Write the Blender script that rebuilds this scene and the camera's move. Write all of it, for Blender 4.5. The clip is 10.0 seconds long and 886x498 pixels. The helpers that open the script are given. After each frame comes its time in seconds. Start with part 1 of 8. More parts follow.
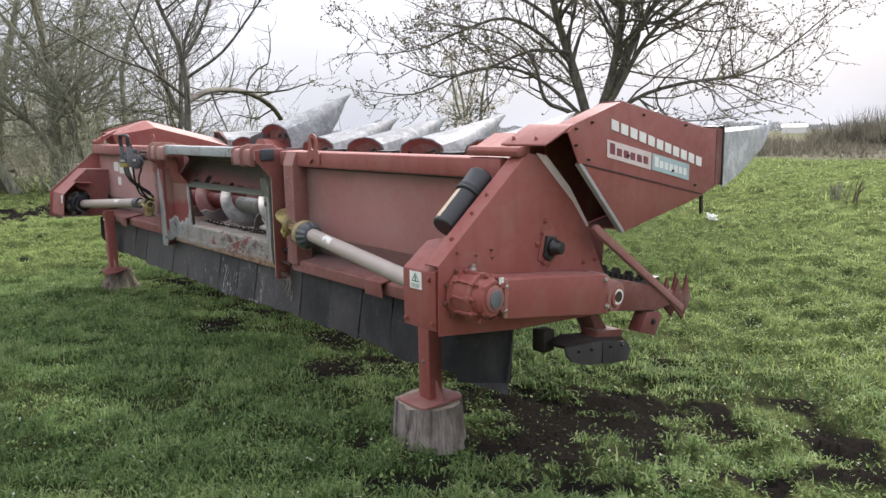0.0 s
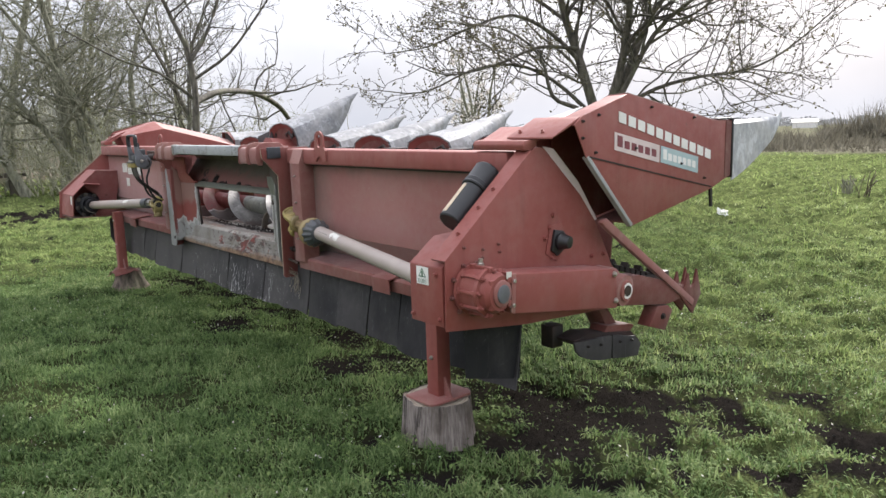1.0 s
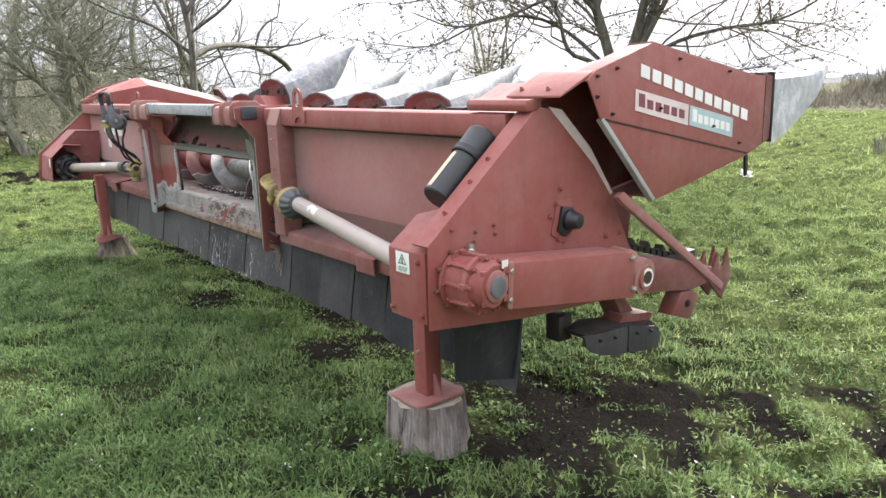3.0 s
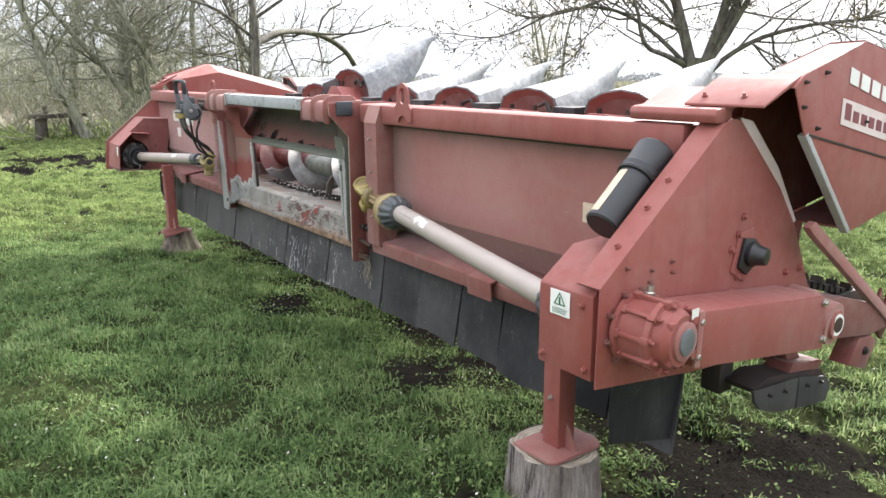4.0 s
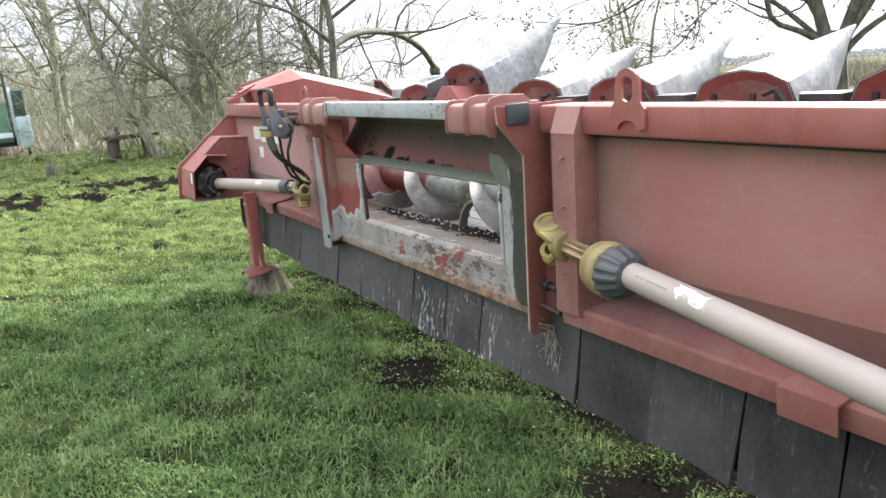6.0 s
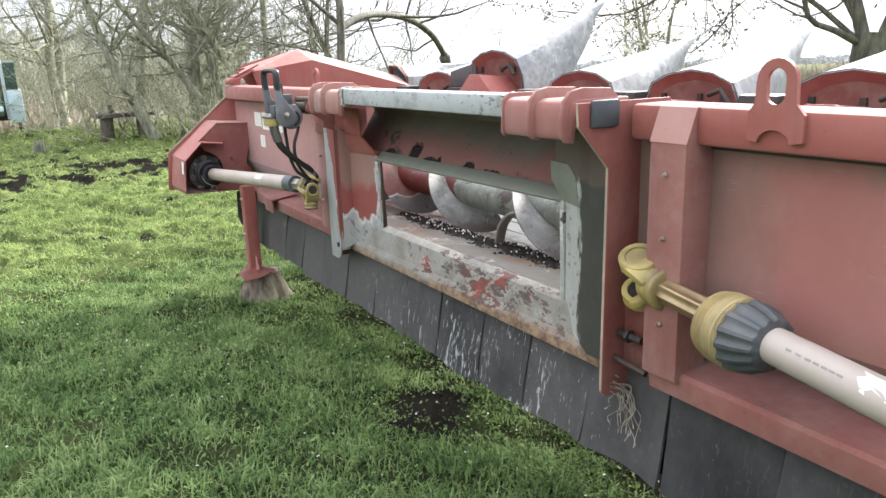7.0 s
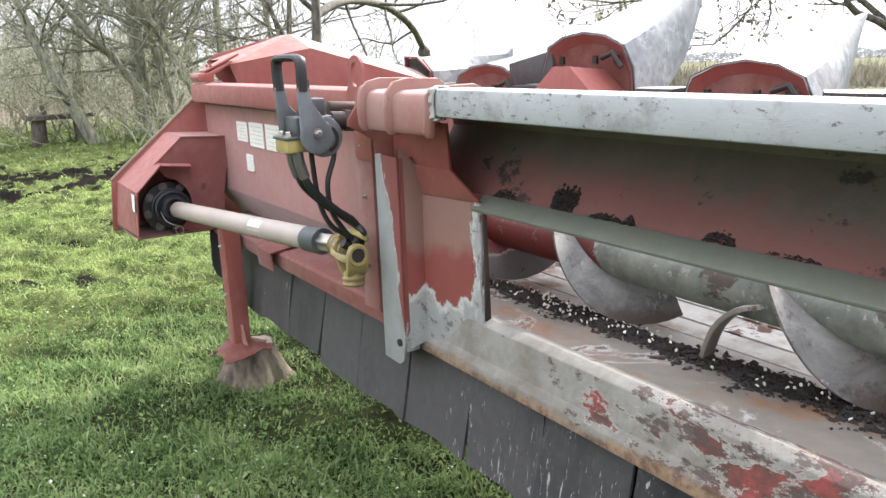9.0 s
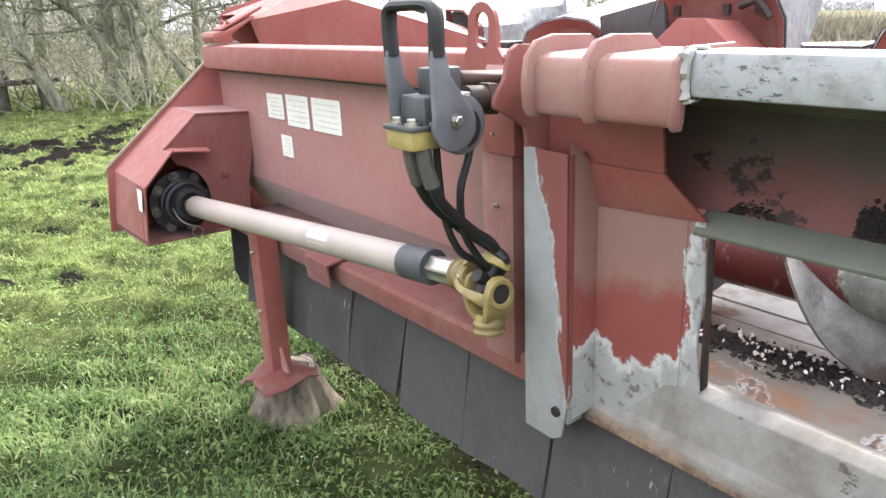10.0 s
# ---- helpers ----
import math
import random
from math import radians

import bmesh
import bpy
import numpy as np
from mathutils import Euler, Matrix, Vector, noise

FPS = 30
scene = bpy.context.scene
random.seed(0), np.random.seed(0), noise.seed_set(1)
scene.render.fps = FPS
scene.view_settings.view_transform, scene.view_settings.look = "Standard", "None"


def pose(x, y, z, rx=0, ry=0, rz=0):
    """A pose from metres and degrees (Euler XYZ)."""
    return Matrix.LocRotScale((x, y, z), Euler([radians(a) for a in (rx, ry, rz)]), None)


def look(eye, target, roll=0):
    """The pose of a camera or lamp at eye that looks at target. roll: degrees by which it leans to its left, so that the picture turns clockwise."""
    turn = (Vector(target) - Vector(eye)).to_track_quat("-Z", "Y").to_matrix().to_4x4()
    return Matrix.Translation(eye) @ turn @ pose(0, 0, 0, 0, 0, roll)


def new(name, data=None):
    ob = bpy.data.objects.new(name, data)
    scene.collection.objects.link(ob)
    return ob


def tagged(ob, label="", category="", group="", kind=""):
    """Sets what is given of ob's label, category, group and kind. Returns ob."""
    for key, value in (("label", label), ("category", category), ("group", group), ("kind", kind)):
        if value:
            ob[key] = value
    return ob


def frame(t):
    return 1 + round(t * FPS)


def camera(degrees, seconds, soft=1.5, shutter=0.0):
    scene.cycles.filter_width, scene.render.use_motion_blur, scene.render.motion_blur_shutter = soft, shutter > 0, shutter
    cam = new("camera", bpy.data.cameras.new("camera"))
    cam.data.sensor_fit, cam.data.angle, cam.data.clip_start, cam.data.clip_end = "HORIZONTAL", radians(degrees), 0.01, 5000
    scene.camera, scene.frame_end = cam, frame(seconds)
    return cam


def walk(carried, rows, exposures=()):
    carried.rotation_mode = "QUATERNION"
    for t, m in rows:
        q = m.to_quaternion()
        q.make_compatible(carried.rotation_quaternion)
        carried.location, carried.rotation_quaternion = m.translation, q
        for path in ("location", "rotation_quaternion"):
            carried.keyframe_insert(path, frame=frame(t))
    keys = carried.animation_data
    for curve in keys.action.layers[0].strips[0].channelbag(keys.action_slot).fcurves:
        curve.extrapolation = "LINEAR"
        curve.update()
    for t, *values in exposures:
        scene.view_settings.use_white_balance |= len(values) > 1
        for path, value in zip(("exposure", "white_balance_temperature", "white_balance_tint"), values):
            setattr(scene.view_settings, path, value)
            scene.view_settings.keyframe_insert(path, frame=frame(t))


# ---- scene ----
cam = camera(62.5, 10.0)
PATH = [
    (0, (-1.708, -2.166, 1.44), (-0.419, -0.676, 1.098), -1.1),
    (0.5, (-1.703, -2.172, 1.449), (-0.412, -0.682, 1.112), -1.5),
    (1, (-1.69, -2.161, 1.42), (-0.421, -0.654, 1.077), -1.8),
    (1.5, (-1.67, -2.12, 1.425), (-0.37, -0.646, 1.053), -2.5),
    (2, (-1.507, -2.015, 1.408), (-0.227, -0.53, 1.012), -3.6),
    (2.2, (-1.446, -1.993, 1.409), (-0.17, -0.512, 0.988), -3.4),
    (3.3, (-1.311, -1.734, 1.421), (-0.128, -0.192, 0.951), -1.7),
    (3.5, (-1.317, -1.605, 1.427), (-0.159, -0.047, 0.944), -1.7),
    (4, (-1.319, -1.351, 1.448), (-0.19, 0.229, 0.969), -0.6),
    (4.5, (-1.204, -1.072, 1.452), (-0.233, 0.616, 0.999), -3.6),
    (5, (-1.101, -0.794, 1.431), (-0.26, 0.962, 0.973), -1.0),
    (5.2, (-1.093, -0.679, 1.417), (-0.207, 1.051, 0.941), -0.7),
    (6.3, (-1.032, 0.075, 1.42), (-0.041, 1.749, 0.954), -4.6),
    (6.5, (-0.972, 0.196, 1.409), (0.001, 1.883, 0.954), -3.7),
    (7, (-0.911, 0.422, 1.408), (0.075, 2.088, 0.908), -1.9),
    (7.5, (-0.921, 0.814, 1.4), (0.156, 2.419, 0.887), -2.0),
    (8, (-0.903, 1.134, 1.396), (0.138, 2.752, 0.848), -2.1),
    (8.5, (-0.733, 1.507, 1.39), (0.257, 3.176, 0.904), -4.3),
    (9, (-0.644, 1.82, 1.382), (0.451, 3.414, 0.87), -1.9),
    (9.5, (-0.663, 2.228, 1.388), (0.473, 3.771, 0.814), -2.0),
    (10, (-0.598, 2.571, 1.377), (0.532, 4.101, 0.758), -2.5),
]
# time, stops, tint of the white balance
EXPOSURES = [(0, 0.91, 15), (1, 0.91, 15), (2, 1.06, 14.5), (3.5, 1.54, 13.5), (4.5, 1.55, 11), (5, 1.5, 11), (6.5, 1.69, 10), (8, 1.78, 12), (9, 1.79, 13), (10, 1.97, 14.5)]
walk(cam, [(t, look(eye, target, roll)) for t, eye, target, roll in PATH], [(t, stops, 6250, tint) for t, stops, tint in EXPOSURES])

# ---- light ----
world = bpy.data.worlds.new("sky")
scene.world = world
world.use_nodes = True
wn = world.node_tree.nodes
wl = world.node_tree.links
sky = wn.new("ShaderNodeTexSky")
sky.sky_type = "NISHITA"
sky.sun_disc = False
SUN_EL, SUN_AZ = 32.0, 21.0          # the sun stands ahead of the machine, over its front
sky.sun_elevation = radians(SUN_EL)
sky.sun_rotation = radians(90 - SUN_AZ)
sky.air_density, sky.dust_density, sky.ozone_density = 1.0, 5.0, 1.0
# thin bright cloud veil over the whole sky
coord = wn.new("ShaderNodeTexCoord")
cloud = wn.new("ShaderNodeTexNoise")
cloud.inputs["Scale"].default_value = 2.2
cloud.inputs["Detail"].default_value = 6
ramp = wn.new("ShaderNodeValToRGB")
ramp.color_ramp.elements[0].position, ramp.color_ramp.elements[0].color = 0.36, (8.2, 8.6, 9.2, 1)
ramp.color_ramp.elements[1].position, ramp.color_ramp.elements[1].color = 0.58, (11.0, 11.2, 11.5, 1)
veil = wn.new("ShaderNodeMix")
veil.data_type = "RGBA"
veil.inputs["Factor"].default_value = 0.85
back = wn["Background"]
back.inputs["Strength"].default_value = 0.062
wl.new(coord.outputs["Generated"], cloud.inputs["Vector"])
wl.new(cloud.outputs["Fac"], ramp.inputs["Fac"])
wl.new(sky.outputs["Color"], veil.inputs["A"])
wl.new(ramp.outputs["Color"], veil.inputs["B"])
# the veil is brightest overhead, as under thin cloud
up = wn.new("ShaderNodeSeparateXYZ")
rise = wn.new("ShaderNodeMapRange")
rise.inputs["From Min"].default_value, rise.inputs["From Max"].default_value = 0.05, 0.95
rise.inputs["To Min"].default_value, rise.inputs["To Max"].default_value = 0.84, 2.1
dome = wn.new("ShaderNodeMix")
dome.data_type, dome.blend_type = "RGBA", "MULTIPLY"
dome.inputs["Factor"].default_value = 1.0
wl.new(coord.outputs["Generated"], up.inputs[0])
wl.new(up.outputs[2], rise.inputs["Value"])
wl.new(veil.outputs["Result"], dome.inputs["A"])
wl.new(rise.outputs["Result"], dome.inputs["B"])
wl.new(dome.outputs["Result"], back.inputs["Color"])
sun = new("sun", bpy.data.lights.new("sun", "SUN"))
sun.data.energy, sun.data.angle, sun.data.color = 4.6, radians(5), (1.0, 0.95, 0.86)
sd = Vector((math.cos(radians(SUN_EL)) * math.cos(radians(SUN_AZ)), math.cos(radians(SUN_EL)) * math.sin(radians(SUN_AZ)), math.sin(radians(SUN_EL))))
sun.matrix_world = look(sd * 60, (0, 0, 0))


# ---- materials ----
class Nodes:
    """A short way to write a node material."""

    def __init__(self, name):
        self.mat = bpy.data.materials.new(name)
        self.mat.use_nodes = True
        self.n, self.l = self.mat.node_tree.nodes, self.mat.node_tree.links
        self.out = self.n["Principled BSDF"]
        tc = self.n.new("ShaderNodeTexCoord")
        self.pos = tc.outputs["Object"]

    def link(self, a, b):
        self.l.new(a, b)

    def mapped(self, scale):
        m = self.n.new("ShaderNodeMapping")
        m.inputs["Scale"].default_value = scale
        self.link(self.pos, m.inputs["Vector"])
        return m.outputs["Vector"]

    def noise(self, scale, detail=4.0, rough=0.55, vec=None, distort=0.0):
        t = self.n.new("ShaderNodeTexNoise")
        t.inputs["Scale"].default_value, t.inputs["Detail"].default_value, t.inputs["Roughness"].default_value = scale, detail, rough
        t.inputs["Distortion"].default_value = distort
        self.link(vec or self.pos, t.inputs["Vector"])
        return t.outputs["Fac"]

    def voronoi(self, scale, vec=None, feature="F1"):
        t = self.n.new("ShaderNodeTexVoronoi")
        t.feature = feature
        t.inputs["Scale"].default_value = scale
        self.link(vec or self.pos, t.inputs["Vector"])
        return t

    def ramp(self, fac, *stops):
        r = self.n.new("ShaderNodeValToRGB")
        e = r.color_ramp.elements
        while len(e) < len(stops):
            e.new(0.5)
        for el, (p, c) in zip(e, stops):
            el.position = p
            el.color = (c, c, c, 1) if isinstance(c, (int, float)) else (*c, 1)
        self.link(fac, r.inputs["Fac"])
        return r.outputs["Color"]

    def mix(self, fac, a, b, mode="MIX"):
        m = self.n.new("ShaderNodeMix")
        m.data_type, m.blend_type = "RGBA", mode
        for sock, v in ((m.inputs["Factor"], fac), (m.inputs["A"], a), (m.inputs["B"], b)):
            if isinstance(v, (int, float)):
                sock.default_value = v if sock.type == "VALUE" else (v, v, v, 1)
            elif isinstance(v, tuple):
                sock.default_value = (*v, 1)
            else:
                self.link(v, sock)
        return m.outputs["Result"]

    def math(self, op, a, b=0.0):
        m = self.n.new("ShaderNodeMath")
        m.operation = op
        for sock, v in zip(m.inputs, (a, b)):
            if isinstance(v, (int, float)):
                sock.default_value = v
            else:
                self.link(v, sock)
        return m.outputs[0]

    def bump(self, height, strength=0.3, distance=0.01):
        b = self.n.new("ShaderNodeBump")
        b.inputs["Strength"].default_value, b.inputs["Distance"].default_value = strength, distance
        self.link(height, b.inputs["Height"])
        self.link(b.outputs["Normal"], self.out.inputs["Normal"])

    def done(self, color=None, rough=0.5, metal=0.0, spec=0.5):
        for key, v in (("Base Color", color), ("Roughness", rough), ("Metallic", metal), ("Specular IOR Level", spec)):
            if v is None:
                continue
            sock = self.out.inputs[key]
            if isinstance(v, tuple):
                sock.default_value = (*v, 1)
            elif isinstance(v, (int, float)):
                sock.default_value = v
            else:
                self.link(v, sock)
        return self.mat

    def random(self):
        return self.n.new("ShaderNodeObjectInfo").outputs["Random"]

    def island(self):
        return self.n.new("ShaderNodeNewGeometry").outputs["Random Per Island"]


def painted(name, base, faded, rust=0.0, dust=0.35, rough=0.55):
    """Sun-bleached farm-machine paint with dust film, chips and scratches."""
    m = Nodes(name)
    big = m.noise(1.7, 3)
    fine = m.noise(28, 6)
    col = m.mix(m.ramp(big, (0.3, 0.0), (0.72, 1.0)), base, faded)
    col = m.mix(m.math("MULTIPLY", m.ramp(m.noise(6, 8, 0.7), (0.45, 0.0), (0.75, 1.0)), dust), col, (0.30, 0.21, 0.17))
    streak = m.noise(9, 5, 0.6, m.mapped((3.0, 3.0, 0.25)))
    col = m.mix(m.math("MULTIPLY", m.ramp(streak, (0.52, 0.0), (0.75, 1.0)), 0.22), col, tuple(c * 0.45 for c in base))
    chips = m.ramp(m.noise(60, 3, 0.5), (0.70 - rust * 0.1, 0.0), (0.72 - rust * 0.1, 1.0))
    col = m.mix(m.math("MULTIPLY", chips, 0.5), col, (0.12, 0.05, 0.03))
    m.bump(fine, 0.12, 0.004)
    m.out.inputs["Sheen Weight"].default_value, m.out.inputs["Sheen Roughness"].default_value = 0.3 * dust, 0.45
    return m.done(col, m.ramp(fine, (0.3, rough - 0.04), (0.8, rough + 0.24)), spec=0.4)


def worn_coat(name, red_share, rust_share, fade=None, red=(0.27, 0.055, 0.04), stain=0.5, bare=((0.23, 0.24, 0.235), (0.34, 0.35, 0.34))):
    """Grey primer showing through scraped red paint, with rust. fade: (axis, a, b), scraped bare where the coordinate nears b."""
    m = Nodes(name)
    edge = m.noise(3.2, 8, 0.66, distort=0.6)
    if fade:
        sep = m.n.new("ShaderNodeSeparateXYZ")
        m.link(m.pos, sep.inputs[0])
        run = m.n.new("ShaderNodeMapRange")
        run.inputs["From Min"].default_value, run.inputs["From Max"].default_value = fade[1], fade[2]
        m.link(sep.outputs["xyz".index(fade[0])], run.inputs["Value"])
        edge = m.math("ADD", m.math("MULTIPLY", edge, 0.55), m.math("MULTIPLY", run.outputs["Result"], 0.45))
    redc = m.mix(m.noise(14, 4), red, tuple(c * 0.7 for c in red))
    grey = m.mix(m.noise(22, 6, 0.7), *bare)
    mask = m.ramp(edge, (0.48 + red_share * 0.2, 1.0), (0.492 + red_share * 0.2, 0.0))
    mask2 = m.ramp(m.noise(17, 8, 0.72), (0.33 + red_share * 0.06, 1.0), (0.345 + red_share * 0.06, 0.0))
    col = m.mix(mask, grey, redc)
    halo = m.ramp(edge, (0.485 + red_share * 0.2, 0.0), (0.50 + red_share * 0.2, 0.75), (0.53 + red_share * 0.2, 0.0))
    col = m.mix(halo, col, (0.46, 0.45, 0.43))
    col = m.mix(mask2, col, m.mix(m.ramp(m.noise(5), (0.45, 0.0), (0.55, 1.0)), (0.28, 0.05, 0.035), (0.05, 0.04, 0.035)))
    rust = m.ramp(m.noise(4.5, 9, 0.7, m.mapped((1, 0.6, 1.6))), (0.60 - rust_share * 0.2, 0.0), (0.70 - rust_share * 0.2, 1.0))
    col = m.mix(m.math("MULTIPLY", rust, 0.85), col, m.mix(m.noise(40, 4), (0.25, 0.10, 0.03), (0.10, 0.045, 0.02)))
    dirt = m.ramp(m.noise(9, 6, 0.6), (0.5, 0.0), (0.75, stain))
    col = m.mix(dirt, col, (0.16, 0.13, 0.10))
    m.bump(m.math("ADD", edge, m.math("MULTIPLY", m.noise(50, 4), 0.3)), 0.25, 0.004)
    return m.done(col, 0.62)


def sill_coat():
    """Flaked cream-grey paint over red and rust: mostly whole at the far end, scraped through nearer, a rusty lower lip."""
    m = Nodes("flaked_sill")
    sep = m.n.new("ShaderNodeSeparateXYZ")
    m.link(m.pos, sep.inputs[0])
    base = m.mix(m.noise(20, 7, 0.7), (0.118, 0.112, 0.100), (0.300, 0.286, 0.258))
    base = m.mix(m.ramp(m.noise(6, 6, 0.7), (0.40, 0.0), (0.62, 0.8)), base, (0.118, 0.100, 0.076))
    flake = m.noise(11, 9, 0.74, m.mapped((1, 0.5, 1)), distort=0.5)
    big = m.noise(2.9, 4, 0.6)
    worn = m.math("MINIMUM", m.math("MAXIMUM", m.math("MULTIPLY", m.math("SUBTRACT", 2.82, sep.outputs[1]), 0.16), -0.06), 0.045)
    share = m.math("ADD", m.math("ADD", flake, m.math("MULTIPLY", m.math("SUBTRACT", big, 0.5), 0.5)), worn)
    under = m.mix(m.ramp(m.noise(9, 6, 0.7), (0.40, 0.0), (0.53, 1.0)), (0.190, 0.038, 0.030), (0.070, 0.031, 0.023))
    col = m.mix(m.ramp(share, (0.575, 0.0), (0.591, 0.5), (0.605, 0.0)), base, (0.40, 0.38, 0.34))
    col = m.mix(m.ramp(share, (0.603, 0.0), (0.617, 1.0)), col, under)
    chip = m.math("ADD", m.noise(24, 8, 0.74, m.mapped((1, 0.55, 1.2))), m.math("MULTIPLY", worn, 0.9))
    col = m.mix(m.ramp(chip, (0.565, 0.0), (0.595, 0.9)), col, (0.055, 0.036, 0.030))
    col = m.mix(m.ramp(m.noise(4.2, 8, 0.7, m.mapped((1, 0.5, 2))), (0.55, 0.0), (0.68, 0.65)), col, (0.125, 0.090, 0.062))
    run = m.n.new("ShaderNodeMapRange")
    run.inputs["From Min"].default_value, run.inputs["From Max"].default_value = 0.640, 0.572
    m.link(sep.outputs[2], run.inputs["Value"])
    rust = m.ramp(m.math("ADD", m.math("ADD", m.math("MULTIPLY", run.outputs["Result"], 0.46), m.math("MULTIPLY", m.noise(6, 8, 0.72, m.mapped((1, 0.3, 1))), 0.75)), m.math("MULTIPLY", worn, 0.9)), (0.57, 0.0), (0.72, 0.9))
    col = m.mix(rust, col, m.mix(m.ramp(m.noise(26, 6, 0.7), (0.4, 0.0), (0.6, 1.0)), (0.235, 0.150, 0.088), (0.088, 0.046, 0.027)))
    m.bump(m.math("ADD", flake, m.math("MULTIPLY", m.noise(60, 3), 0.3)), 0.5, 0.006)
    return m.done(col, 0.75)


def plain(name, base, rough=0.5, metal=0.0, var=0.35, scale=20, bump=0.1, dirt=(0.10, 0.08, 0.06), dirty=0.3):
    m = Nodes(name)
    fine = m.noise(scale, 6, 0.6)
    col = m.mix(m.ramp(fine, (0.3, 0.0), (0.7, 1.0)), tuple(c * (1 - var) for c in base), base)
    col = m.mix(m.math("MULTIPLY", m.ramp(m.noise(scale * 0.3, 5), (0.48, 0.0), (0.72, 1.0)), dirty), col, dirt)
    m.bump(fine, bump, 0.004)
    return m.done(col, rough, metal)


RED = painted("red_paint", (0.200, 0.047, 0.037), (0.255, 0.080, 0.066), dust=0.24)
RED_DARK = painted("red_paint_dusty", (0.215, 0.074, 0.062), (0.275, 0.115, 0.098), rust=0.0, dust=0.6, rough=0.6)
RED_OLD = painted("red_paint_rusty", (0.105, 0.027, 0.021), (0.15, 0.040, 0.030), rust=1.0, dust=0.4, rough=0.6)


def sheet_coat():
    """Faded red sheet with a dusty bloom, olive grime and painted-in shade beside the posts and under the top tube."""
    m = Nodes("faded_sheet")
    sep = m.n.new("ShaderNodeSeparateXYZ")
    m.link(m.pos, sep.inputs[0])
    big = m.noise(1.4, 4, 0.6)
    fine = m.noise(30, 6)
    col = m.mix(m.ramp(big, (0.32, 0.0), (0.70, 1.0)), (0.222, 0.072, 0.060), (0.285, 0.120, 0.102))
    col = m.mix(m.ramp(m.noise(6, 8, 0.7), (0.46, 0.0), (0.76, 0.5)), col, (0.275, 0.165, 0.135))
    # darkens towards the posts and the tube: shade mixed in with the grime
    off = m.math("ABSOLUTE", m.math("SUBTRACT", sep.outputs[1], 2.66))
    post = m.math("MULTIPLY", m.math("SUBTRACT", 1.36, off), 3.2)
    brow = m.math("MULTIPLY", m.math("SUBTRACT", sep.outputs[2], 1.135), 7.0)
    grime_shade = m.math("ADD", m.math("MAXIMUM", post, brow), m.math("MULTIPLY", m.math("SUBTRACT", m.noise(7, 7, 0.7, m.mapped((1, 1, 0.5))), 0.5), 1.1))
    col = m.mix(m.ramp(grime_shade, (0.05, 0.0), (0.75, 0.75)), col, m.mix(fine, (0.062, 0.047, 0.038), (0.112, 0.090, 0.068)))
    scratch = m.noise(55, 3, 0.5, m.mapped((1, 0.12, 1.6)))
    col = m.mix(m.ramp(scratch, (0.70, 0.0), (0.73, 0.5)), col, (0.30, 0.19, 0.16))
    m.bump(m.math("ADD", fine, m.math("MULTIPLY", m.noise(1.1, 2), 4.0)), 0.12, 0.004)
    m.out.inputs["Sheen Weight"].default_value, m.out.inputs["Sheen Roughness"].default_value = 0.35, 0.45
    return m.done(col, m.ramp(fine, (0.3, 0.50), (0.8, 0.75)))


SHEET = sheet_coat()
WORN_GREY = worn_coat("grey_primer", -0.75, -0.1, stain=0.75)


def flange_coat():
    """Bare grey primer along the edge of the flange, torn red paint beside it, reaching further over the edge higher up."""
    m = Nodes("scraped_flange")
    sep = m.n.new("ShaderNodeSeparateXYZ")
    m.link(m.pos, sep.inputs[0])
    tear = m.noise(9, 8, 0.7, m.mapped((1, 1, 0.45)), distort=0.4)
    reach = m.math("ADD", m.math("MULTIPLY", m.math("SUBTRACT", 3.492, sep.outputs[1]), 6.0), m.math("MULTIPLY", m.math("SUBTRACT", sep.outputs[2], 0.84), 0.9))
    f = m.math("ADD", reach, m.math("MULTIPLY", m.math("SUBTRACT", tear, 0.5), 0.9))
    grey = m.mix(m.noise(17, 7, 0.7), (0.16, 0.165, 0.165), (0.33, 0.335, 0.33))
    grey = m.mix(m.ramp(m.noise(8, 7, 0.7, m.mapped((1, 1, 0.4))), (0.52, 0.0), (0.64, 0.55)), grey, (0.15, 0.13, 0.105))
    red = m.mix(m.noise(12, 5), (0.20, 0.06, 0.05), (0.13, 0.032, 0.026))
    col = m.mix(m.ramp(f, (0.02, 0.0), (0.05, 1.0)), grey, red)
    col = m.mix(m.ramp(f, (-0.10, 0.0), (-0.01, 0.7), (0.03, 0.0)), col, (0.47, 0.46, 0.44))
    m.bump(m.math("ADD", f, m.math("MULTIPLY", m.noise(60, 3), 0.2)), 0.3, 0.003)
    return m.done(col, 0.62)


WORN_FLANGE = flange_coat()


